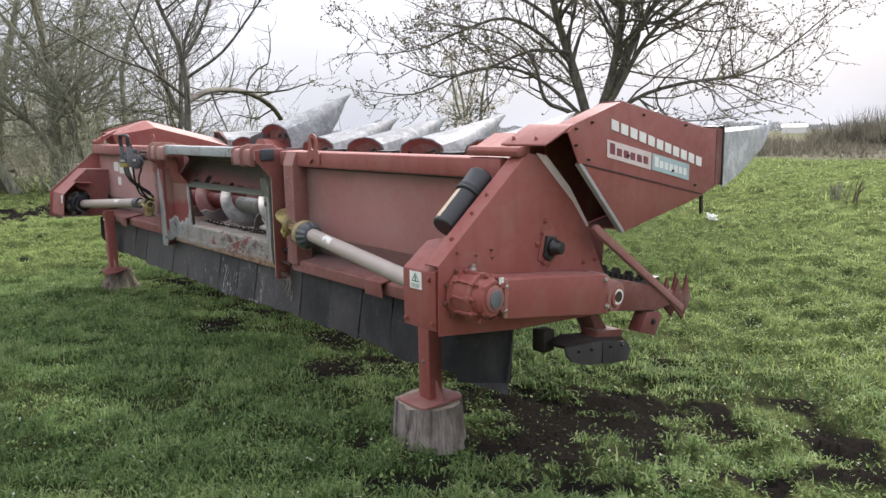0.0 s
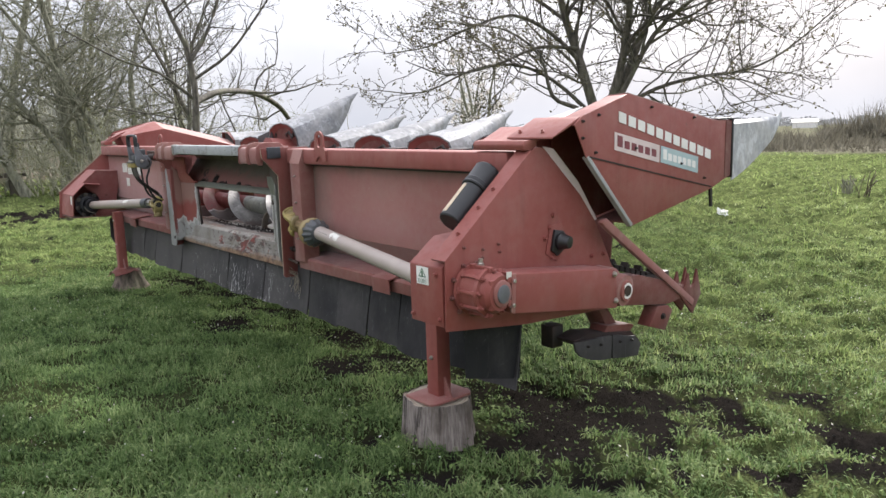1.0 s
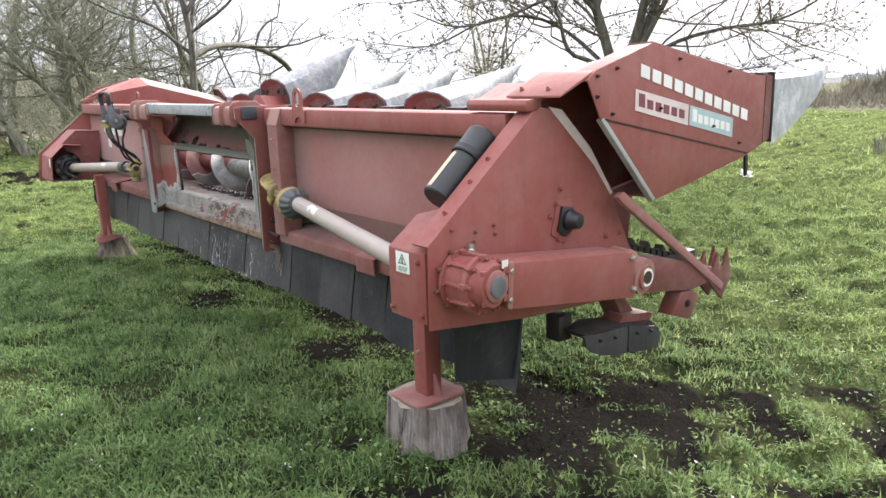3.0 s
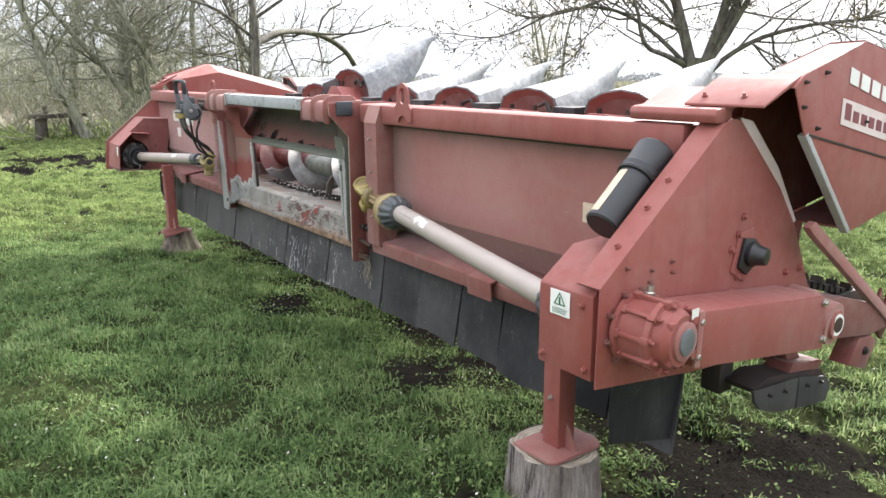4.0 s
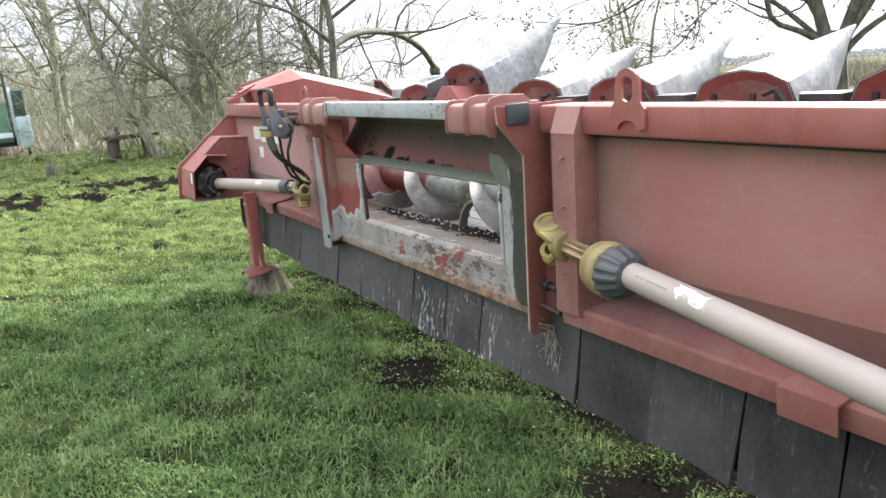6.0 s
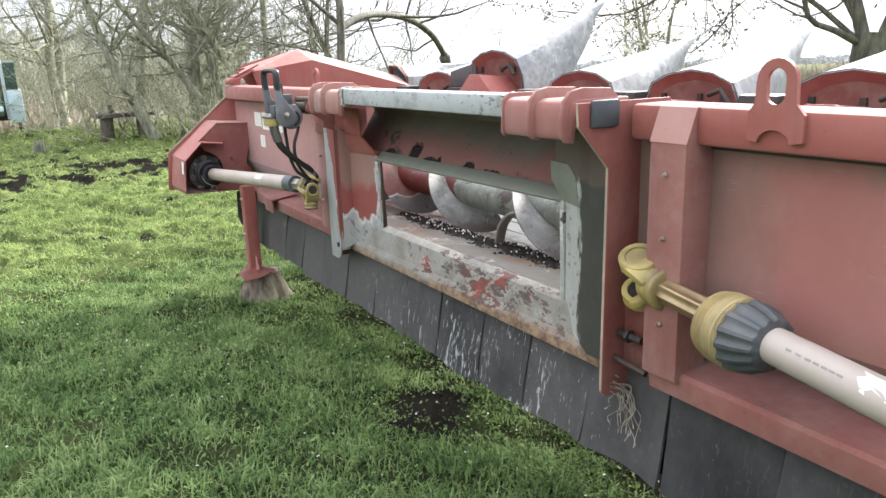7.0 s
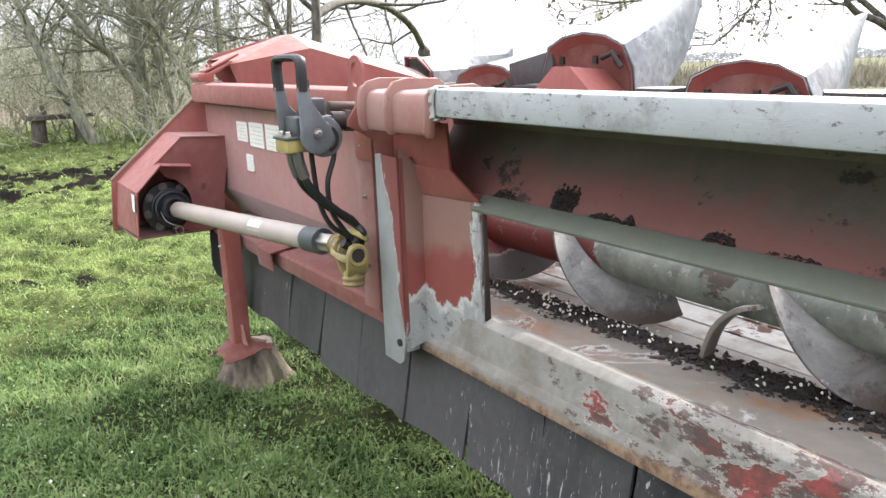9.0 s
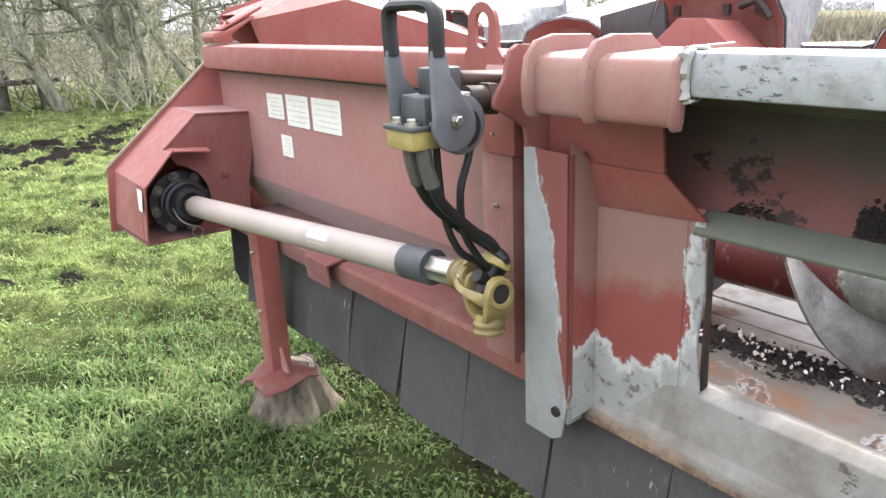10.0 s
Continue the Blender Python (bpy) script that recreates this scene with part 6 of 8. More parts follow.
# ---- snouts ----
def snout(cy, lift=0.0, pitch=0.0, length=1.0, yaw=0.0):
    """A gathering snout: red octagonal rear bulkhead, black rim, galvanised tapering hood."""
    pivot = Vector((1.62, cy, 1.15))
    turn = Matrix.Translation(pivot + Vector((0, 0, lift))) @ Euler((0, -radians(pitch), radians(yaw))).to_matrix().to_4x4() @ Matrix.Translation(-pivot)

    def section(s, grow=0.0):
        x = 1.62 + 0.98 * length * s
        hw = 0.226 * (1 - s ** 1.12) + 0.014 + grow
        top = 1.335 + 0.165 * s + grow
        bot = 1.02 + 0.40 * s ** 2.2
        mid = bot + (top - bot) * (0.70 + 0.02 * s)
        sh = 0.46 + 0.06 * s
        pts = [(-1, bot), (-0.99, mid - 0.05 * (1 - s)), (-0.82, mid + (top - mid) * 0.42), (-sh, mid + (top - mid) * 0.84), (0, top), (sh, mid + (top - mid) * 0.84), (0.82, mid + (top - mid) * 0.42), (0.99, mid - 0.05 * (1 - s)), (1, bot)]
        slant = -0.10 * s * s
        return [turn @ Vector((x + slant * (top - z) / (top - bot), cy + k * hw, z)) for k, z in pts]

    bm = bmesh.new()
    n = 9
    rings = [section(i / n) for i in range(n + 1)]
    loft(bm, rings, caps=False, closed=False)
    shell(bm, 0.004)
    hood = hpart("snout_hood", bm, GALV, "tapering galvanised snout hood, stained and scratched")
    bm = bmesh.new()
    a, b = section(0.0, 0.003), section(0.010, 0.003)
    loft(bm, [a, b], caps=False, closed=False)
    shell(bm, 0.006)
    hpart("rim", bm, BLACK, "black edge strip", parent=hood)
    bm = bmesh.new()
    ring = section(0.004, -0.006)
    v = [bm.verts.new(q) for q in ring]
    mid_q = turn @ Vector((1.62, cy, 1.10))
    back_v = [bm.verts.new(mid_q + (q - mid_q) * 0.90 + Vector((0.055, 0, 0))) for q in ring]
    dish = [mid_q + (q - mid_q) * 0.84 + Vector((0.035, 0, 0)) for q in ring]
    w = [bm.verts.new(q) for q in dish]
    bm.faces.new(back_v[::-1])
    for i in range(len(v)):
        bm.faces.new((v[i], back_v[i], back_v[(i + 1) % len(v)], v[(i + 1) % len(v)]))
        bm.faces.new((v[i], v[(i + 1) % len(v)], w[(i + 1) % len(v)], w[i]))
    bulk = hpart("bulkhead", bm, RED, "red lipped bulkhead closing the snout", parent=hood)
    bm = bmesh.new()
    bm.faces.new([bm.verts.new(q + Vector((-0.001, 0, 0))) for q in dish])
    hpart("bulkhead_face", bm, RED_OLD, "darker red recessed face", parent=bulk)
    for k in (-0.14, -0.03, 0.15):
        bm = bmesh.new()
        q = turn @ Vector((1.660, cy + k, 1.225))
        box(bm, q.x - 0.012, q.x, q.y - 0.012, q.y + 0.012, q.z - 0.02, q.z + 0.012)
        hpart("catch", bm, IRON, parent=hood)
    bm = bmesh.new()
    bent_rod(bm, [turn @ Vector((1.61, cy - 0.10, 1.235)), turn @ Vector((1.60, cy - 0.16, 1.255)), turn @ Vector((1.60, cy - 0.20, 1.20))], 0.012)
    hpart("catch_hook", bm, IRON, "dark iron hook", parent=hood)
    return hood


CENTRES = [0.5, 1.2, 1.9, 2.6, 3.3, 4.0, 4.7]
for cy in CENTRES:
    if cy == 4.0:
        snout(cy + 0.03, 0.12, 7.5, 0.98, 4)
    else:
        snout(cy, 0.0, 0.0, 1.0, 6.0)
    bm = bmesh.new()
    rings = []
    for s, hw, top in ((0.0, 0.24, 1.225), (0.5, 0.20, 1.20), (1.0, 0.10, 1.12)):
        x = 1.45 + 0.55 * s
        rings.append([(x, cy - hw, 1.0), (x, cy - hw, top - 0.06), (x, cy - hw * 0.2, top + (0.10 if cy == 4.0 else 0)), (x, cy + hw * 0.2, top + (0.10 if cy == 4.0 else 0)), (x, cy + hw, top - 0.06), (x, cy + hw, 1.0)])
    loft(bm, rings)
    hpart("snout_support", bm, RED, "red tapered support under the snout", 0.003)
    bm = bmesh.new()
    prism(bm, [(1.50, cy + 0.20), (1.50, cy + 0.36), (1.62, cy + 0.43), (1.72, cy + 0.25)], "z", 1.195, 1.243)
    hpart("rubber_guard", bm, RUBBER, "dark rubber guard between the rows")
bm = bmesh.new()
prism(bm, [(4.20, 1.255), (4.215, 1.375), (4.235, 1.385), (4.50, 1.335), (4.49, 1.24)], "x", 1.60, 1.622)
hpart("rubber_guard", bm, RUBBER, "dark rubber guard tilted up beside the raised snout", 0.004)


# ---- outer dividers ----
def divider(f, near):
    """The hollow outer divider: side sheet, roof, inner sheet, hinge and snout. f maps y."""
    ys = -0.31
    top = [(0.90, 1.512), (1.575, 1.389), (1.735, 1.383)] if near else [(0.96, 1.515), (1.575, 1.315), (1.735, 1.295)]
    side = [(0.555, 1.392), (0.60, 1.425)] + top + [(1.745, 1.115), (1.56, 1.06), (0.925, 0.952), (0.625, 1.262)]
    bm = bmesh.new()
    a, b = sorted((f(ys), f(ys + 0.006)))
    prism(bm, side, "y", a, b)
    body = hpart("divider_side", bm, RED, "red divider side sheet with a pressed seam", 0.003)
    if near:
        # roof strip and inner sheet
        stations = [(0.555, 1.392), (0.60, 1.425), (0.90, 1.512), (1.575, 1.389), (1.735, 1.383)]
        bm = bmesh.new()
        rings = []
        for x, z in stations:
            wd = 0.25
            if x > 1.0:
                wd = 0.25 - 0.10 * (x - 1.0)
            rings.append([Vector((x, f(ys + 0.004), z)), Vector((x, f(ys + 0.10), z - 0.004)), Vector((x, f(ys + wd), z - 0.07)), Vector((x + 0.01, f(ys + wd + 0.09), z - 0.20))])
        loft(bm, rings, caps=False, closed=False)
        shell(bm, 0.004)
        hpart("divider_roof", bm, RED, "folded red roof of the divider", parent=body)
        # roof top in a paler faded red that also holds the sunlight
        bm = bmesh.new()
        loft(bm, [[q + Vector((0, 0, 0.004)) for q in rg[:3]] for rg in rings[2:]], caps=False, closed=False)
        shell(bm, 0.002)
        hpart("roof_top", bm, FADED_LIT, "faded top of the roof, painted sunlit pale", parent=body)
        bm = bmesh.new()
        rings = []
        for (x, z) in stations[1:]:
            rings.append([Vector((x + 0.01, f(ys + 0.34 - 0.10 * max(0, x - 1)), z - 0.20)), Vector((x + 0.05, f(ys + 0.36 - 0.10 * max(0, x - 1)), 1.04))])
        loft(bm, rings, caps=False, closed=False)
        shell(bm, 0.004)
        hpart("divider_inner_sheet", bm, RED_DARK, parent=body)
    else:
        # flat folded sheets: inner side, gable, pale strip along the ridge, outer roof
        yo, yr, yi = f(ys + 0.004), f(ys + 0.12), f(ys + 0.31)
        foot, apex, brow = (0.56, yi, 1.375), (0.96, yr, 1.515), (0.985, yi, 1.440)
        tip, tip_low = (1.735, yr, 1.305), (1.735, yi, 1.235)
        # ridge strip and front roof: sunlight is put into their faded red
        for name, pts, mat, lab in (("gable", (foot, brow, apex, (0.575, yr, 1.400)), RED, ""),
                                    ("inner_side", (foot, brow, tip_low, (1.735, yi, 1.08), (0.62, yi, 1.20)), RED, "flat red inner side of the divider"),
                                    ("ridge_strip", (apex, brow, tip_low, tip), FADED_LIT, "faded strip along the ridge, painted sunlit pale"),
                                    ("roof", ((0.575, yr, 1.400), apex, (0.96, yo, 1.512), (0.57, yo, 1.398)), RED, ""),
                                    ("roof", (apex, tip, (1.735, yo, 1.295), (0.96, yo, 1.512)), FADED_LIT, "")):
            bm = bmesh.new()
            q = [Vector(p) for p in pts]
            nrm = (q[1] - q[0]).cross(q[2] - q[0]).normalized() * 0.004
            va, vb = [bm.verts.new(p) for p in q], [bm.verts.new(p - nrm) for p in q]
            bm.faces.new(va), bm.faces.new(vb[::-1])
            for k in range(len(q)):
                bm.faces.new((va[k], va[(k + 1) % len(q)], vb[(k + 1) % len(q)], vb[k]))
            hpart(name, bm, mat, lab, parent=body)
    # rear edge strip
    bm = bmesh.new()
    prism(bm, [(0.625, 1.262), (0.925, 0.952), (0.938, 0.962), (0.640, 1.270)], "y", *sorted((f(ys - 0.003), f(ys + 0.022))))
    hpart("edge_strip", bm, WORN_GREY, "worn pale edge strip", 0.001, body)
    if near:
        # hollow body, open at its rear: inner wall and floor, shade painted in as darker red
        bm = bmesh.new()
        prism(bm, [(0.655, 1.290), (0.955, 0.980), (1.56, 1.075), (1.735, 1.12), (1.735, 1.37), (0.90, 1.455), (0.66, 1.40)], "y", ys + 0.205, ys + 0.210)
        hpart("cavity_wall", bm, RED_OLD, "inner wall of the hollow divider, darkened for the shade inside", parent=body)
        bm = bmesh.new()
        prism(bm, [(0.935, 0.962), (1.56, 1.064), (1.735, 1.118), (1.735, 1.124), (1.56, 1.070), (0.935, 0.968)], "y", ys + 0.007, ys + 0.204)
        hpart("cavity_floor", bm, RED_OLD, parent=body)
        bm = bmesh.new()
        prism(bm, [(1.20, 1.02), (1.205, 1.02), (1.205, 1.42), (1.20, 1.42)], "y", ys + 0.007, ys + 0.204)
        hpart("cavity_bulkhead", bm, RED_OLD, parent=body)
    bm = bmesh.new()
    prism(bm, [(0.640, 1.268), (1.57, 1.075), (1.57, 1.070), (0.640, 1.262)], "y", *sorted((f(ys - 0.0035), f(ys))))
    hpart("seam", bm, IRON, parent=body)
    for x, z in ((0.70, 1.428), (1.06, 1.455), (0.60, 1.405), (0.60, 1.34), (1.40, 1.405), (0.95, 1.285), (1.30, 1.20), (0.68, 1.28), (1.50, 1.12)):
        bolt_head(body, (x, f(ys - 0.001), z), (0, f(-1) - f(0), 0), 0.0042, IRON)
    if near:
        # dark band and black frame painted in for the shaded gap at the snout
        bm = bmesh.new()
        prism(bm, [(1.690, 1.108), (1.742, 1.118), (1.742, 1.380), (1.690, 1.382)], "y", ys - 0.003, ys)
        hpart("end_band", bm, RED_OLD, "dark band standing in for the shaded gap at the snout", parent=body)
        for x0, x1, y0, y1, z0, z1 in ((1.744, 1.756, ys - 0.008, ys + 0.02, 1.105, 1.396), (1.610, 1.756, ys - 0.002, ys + 0.12, 1.390, 1.397)):
            hbox("end_frame", BLACK, (x0, x1, y0, y1, z0, z1), bevel=0.001, parent=body)
    # front collar and snout
    bm = bmesh.new()
    ring_a = [(1.735, f(ys + 0.0), 1.11), (1.725, f(ys), 1.385), (1.725, f(ys + 0.14), 1.38), (1.74, f(ys + 0.25), 1.30), (1.75, f(ys + 0.27), 1.10)]
    ring_b = [(p[0] + 0.035, p[1], p[2]) for p in ring_a]
    loft(bm, [ring_a, ring_b], caps=False, closed=False)
    shell(bm, 0.010)
    hpart("front_collar", bm, RED_OLD, "dark rusty front collar", parent=body)
    bm = bmesh.new()
    rings = []
    for s in (0, 0.25, 0.5, 0.75, 0.92, 1.0):
        x = 1.755 + 0.72 * s
        top = 1.378 + 0.012 * s + (0.03 if s == 1.0 else 0)
        bot = 1.09 + 0.20 * s ** 1.3 + (0.08 if s == 1.0 else 0)
        wd = 0.26 * (1 - s) + 0.012
        o = ys + 0.10 * s
        xs = x - 0.06 * s
        rings.append([Vector((xs, f(o), bot)), Vector((x, f(o - 0.002), (top + bot) / 2)), Vector((x, f(o), top - 0.015)), Vector((x, f(o + wd * 0.15), top)), Vector((x, f(o + wd * 0.6), top - 0.01)), Vector((x, f(o + wd * 0.95), top - 0.08)), Vector((xs, f(o + wd), bot))])
    loft(bm, rings, caps=False, closed=False)
    shell(bm, 0.004)
    hpart("divider_snout", bm, GALV_PALE if near else GALV, "galvanised divider snout with a dented tip", parent=body)
    bm = bmesh.new()
    prism(bm, [(1.60, 1.06), (1.62, 1.06), (1.625, 0.975), (1.61, 0.97)], "y", *sorted((f(ys + 0.02), f(ys + 0.03))))
    hpart("drop_pin", bm, IRON, parent=body)
    # hinge cover over the top beam
    bm = bmesh.new()
    prism(bm, [(0.40, 1.300), (0.392, 1.322), (0.402, 1.338), (0.45, 1.342), (0.56, 1.392), (0.565, 1.384), (0.47, 1.330), (0.47, 1.300)], "y", *sorted((f(0.10), f(-0.19)) if near else (f(0.045), f(-0.07))))
    hinge = hpart("hinge_cover", bm, RED, "red rounded hinge cover", 0.006)
    bm = bmesh.new()
    prism(bm, [(0.435, 1.3425), (0.435, 1.350), (0.57, 1.412), (0.60, 1.425), (0.60, 1.415), (0.57, 1.400)], "y", *sorted((f(-0.06), f(-0.30)) if near else (f(0.035), f(-0.06))))
    hpart("hinge_plate", bm, RED, bevel=0.002, parent=hinge)
    for y in (-0.10, -0.22) if near else (0.015, -0.04):
        bolt_head(hinge, (0.47, f(y), 1.368), (-0.3, 0, 0.95), 0.0055, RED)
    return body


div = divider(lambda y: y, True)
divider(lambda y: mir(y) - 0.02, False)

# emblem blocks and banner on the near divider side
SL = -0.268            # slope of the emblem line
for k in range(11):
    x0 = 0.826 + k * 0.0672
    z0 = 1.396 + (x0 - 0.826) * SL
    bm = bmesh.new()
    wd, ht = 0.0665, 0.047
    y0, y1 = -0.3125, -0.311
    def q(xa, xb, za, zb):
        prism(bm, [(x0 + xa, z0 + za + xa * SL), (x0 + xb, z0 + za + xb * SL), (x0 + xb, z0 + zb + xb * SL), (x0 + xa, z0 + zb + xa * SL)], "y", y0, y1)
    q(0.006, wd - 0.010, 0.004, ht)
    hpart("emblem_block", bm, WHITE, "white block of a plain emblem", parent=div)
for xa, xb, mat, lab in ((0.805, 1.128, PINKISH, "pale pinkish banner"), (1.138, 1.445, BLUEISH, "pale blue-grey banner")):
    bm = bmesh.new()
    top, slope = 1.358, -0.212
    f = lambda x: top + (x - 0.805) * slope
    prism(bm, [(xa, f(xa) - 0.073), (xb, f(xb) - 0.076), (xb, f(xb)), (xa, f(xa))], "y", -0.3125, -0.3108)
    ban = hpart("banner", bm, mat, lab, parent=div)
    n = 6 if mat is PINKISH else 7
    for k in range(n):
        bm = bmesh.new()
        x0 = xa + 0.018 + k * (xb - xa - 0.03) / n
        x1 = x0 + (xb - xa) / n * 0.66
        h = 0.052 if k == 0 else 0.038
        za, zb = f(x0) - 0.062, f(x1) - 0.062
        prism(bm, [(x0, za + 0.006), (x1, zb + 0.006), (x1, zb + h), (x0, za + h)], "y", -0.3132, -0.3124)
        hpart("banner_mark", bm, MARK_RED if mat is PINKISH else WHITE, parent=ban)


# ---- ground ----
def wave(x, y, f, a, b):
    """A cheap smooth random field between about -1 and 1."""
    return (np.sin(f * x + a + 1.7 * np.sin(0.6 * f * y + b)) + np.sin(f * 0.83 * y + b + 1.9 * np.sin(0.7 * f * x + a)) + np.sin(f * 1.27 * (x + y) + a * b)) / 3


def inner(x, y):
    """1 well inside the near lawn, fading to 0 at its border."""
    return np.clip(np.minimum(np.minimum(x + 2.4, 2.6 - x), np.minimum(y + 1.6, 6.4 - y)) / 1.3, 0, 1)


def tuft(x, y):
    """0 in the gaps between the tussocks, 1 on them."""
    return np.clip(0.5 + 0.62 * wave(x, y, 9.1, 0.5, 1.4) + 0.55 * wave(x, y, 19.7, 1.1, 0.6) + 0.25 * wave(x, y, 41.0, 0.2, 2.2), 0, 1)


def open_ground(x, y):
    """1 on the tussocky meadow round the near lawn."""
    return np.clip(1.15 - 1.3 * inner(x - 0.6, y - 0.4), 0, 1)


def rises(x, y):
    """Height of the ground: gentle lumps, small tussocks, flat far off."""
    x, y = np.asarray(x, float), np.asarray(y, float)
    h = 0.020 * np.sin(1.3 * x + 0.7 * y) + 0.016 * np.sin(2.1 * y - 1.1 * x + 1.0) + 0.010 * np.sin(4.3 * x + 1.3) * np.sin(3.7 * y)
    h += 0.018 * np.sin(9.1 * x + 3 * np.sin(2.3 * y)) * np.sin(8.3 * y + 2 * np.sin(3.1 * x))
    h += 0.015 * np.sin(17 * x + 2.5 * np.sin(5.1 * y)) * np.sin(15 * y + 2.5 * np.sin(6.3 * x)) * (0.6 + 0.4 * np.sin(1.7 * x - y))
    h += 0.085 * open_ground(x, y) * (tuft(x, y) - 0.45) + 0.02 * open_ground(x, y) * wave(x, y, 3.1, 0.7, 1.9)
    far = np.clip((np.hypot(x - 2, y - 4) - 30) / 60, 0, 1)
    return (h - 0.012) * (1 - far) - 0.017 * np.clip(np.hypot(x - 2, y - 4) - 20, 0, None)


def bare(x, y):
    """How bare the ground is, 0 turf to 1 soil: under the machine, at the near stump, in mole-hill rows."""
    x, y = np.asarray(x, float), np.asarray(y, float)
    lump = 0.55 * wave(x, y, 5.3, 0.4, 1.1) + 0.45 * wave(x, y, 11.7, 2.0, 0.3) + 0.3 * wave(x, y, 27, 1.0, 2.3)
    s = 1.22 - np.hypot((x - 0.90) / 0.80, (y + 0.10 + 0.25 * (x - 0.8)) / 0.50) + 0.5 * wave(x, y, 13.0, 1.9, 0.8) + 0.5 * wave(x, y, 31.0, 0.9, 1.8)
    s = np.maximum(s, 0.75 - np.hypot((x - 0.52) / 0.35, (y - 1.45) / 0.45))
    s = np.maximum(s, 0.55 - np.abs(x - 0.85) / 0.62 + 0 * y - 3 * np.clip(-0.2 - y, 0, 9) - 3 * np.clip(y - 5.2, 0, 9))
    s = np.maximum(s, 0.80 - np.hypot((x - 0.50) / 0.42, (y - 2.9) / 0.40))
    # soil gaps at the near right, thickened in place of a soft shade there
    s = np.maximum(s, 0.50 - np.hypot((x - 1.6) / 1.3, (y + 0.95) / 0.8) + 0.55 * wave(x, y, 8.0, 0.6, 1.5))
    band = 0.50 - np.clip(np.abs(y - 12.3 - 0.15 * x) - 1.0, 0, None) / 1.1 + 0.45 * wave(x, y, 2.3, 0.3, 0.9) + 0.6 * wave(x, y, 7.5, 1.3, 0.4) + 0.4 * wave(x, y, 15.0, 0.6, 1.1) + 0.45 * wave(x, y, 24.0, 1.6, 0.1) - np.clip(x - 2.6, 0, 9)
    s = np.maximum(s, band + 0.25 * lump)
    field = np.clip((x - 0.6) / 1.0, 0, 1) * np.clip((10 - y) / 3, 0, 1)
    s = np.maximum(s, field * (wave(x, y, 1.9, 0.9, 2.2) * 0.40 + wave(x, y, 6.9, 0.3, 1.2) * 0.5 + wave(x, y, 15.0, 0.8, 0.2) * 0.45 - 0.32) - 0.5 * (1 - field))
    s = np.maximum(s, 0.9 * wave(x, y, 1.1, 2.9, 0.2) - 0.70)
    beyond = np.clip((y - 4.6) / 1.5, 0, 1) * np.clip((1.5 - x) / 1.0, 0, 1)
    s = np.maximum(s, beyond * (0.5 * wave(x, y, 4.2, 1.1, 0.6) + 0.6 * wave(x, y, 10.5, 0.4, 2.1) - 0.24) - (1 - beyond))
    return np.clip((s + 0.46 * lump) * 1.35, 0, 1)


def spread(lo, hi, fine_lo, fine_hi, step, growth):
    mid = list(np.arange(fine_lo, fine_hi + 1e-6, step))
    up, v, s = [], fine_hi, step
    while v < hi:
        s *= growth
        v += s
        up.append(v)
    dn, v, s = [], fine_lo, step
    while v > lo:
        s *= growth
        v -= s
        dn.append(v)
    return np.array(dn[::-1] + mid + up)


gx = spread(-900, 3000, -3.0, 6.0, 0.05, 1.10)
gy = spread(-900, 3000, -3.0, 14.4, 0.06, 1.10)
X, Y = np.meshgrid(gx, gy, indexing="ij")
B = bare(X, Y) * np.clip((26 - np.hypot(X - 2, Y - 4)) / 6, 0, 1)
near = np.clip((9 - np.hypot(X - 1, Y - 3)) / 3, 0, 1)
clods = 0.012 * np.random.RandomState(2).rand(*X.shape) * B * near
Z = rises(X, Y) - 0.012 * B + clods
nx, ny = X.shape
idx = np.arange(nx * ny).reshape(nx, ny)
quads = np.stack([idx[:-1, :-1], idx[1:, :-1], idx[1:, 1:], idx[:-1, 1:]], -1).reshape(-1, 4)
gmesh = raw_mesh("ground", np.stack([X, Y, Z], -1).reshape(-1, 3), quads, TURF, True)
soil_at = gmesh.attributes.new("soil", "FLOAT", "POINT")
soil_at.data.foreach_set("value", B.astype(np.float32).ravel())
away = np.hypot(X - 2, Y - 4)
dry_at = gmesh.attributes.new("dry", "FLOAT", "POINT")
dry_at.data.foreach_set("value", (np.clip((away - 17.2 - 4.5 * np.clip((X - 3) / 6, 0, 1) - 1.5 * wave(X, Y, 0.35, 0.2, 1.0)) / 4, 0, 1) * np.clip((75 - away) / 20, 0.8, 1)).astype(np.float32).ravel())
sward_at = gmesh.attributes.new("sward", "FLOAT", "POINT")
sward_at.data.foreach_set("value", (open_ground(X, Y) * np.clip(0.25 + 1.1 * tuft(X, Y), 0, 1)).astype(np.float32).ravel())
ground = new("ground", gmesh)
tagged(ground, "rough green turf with bare dark soil patches", "ground", kind="structure")


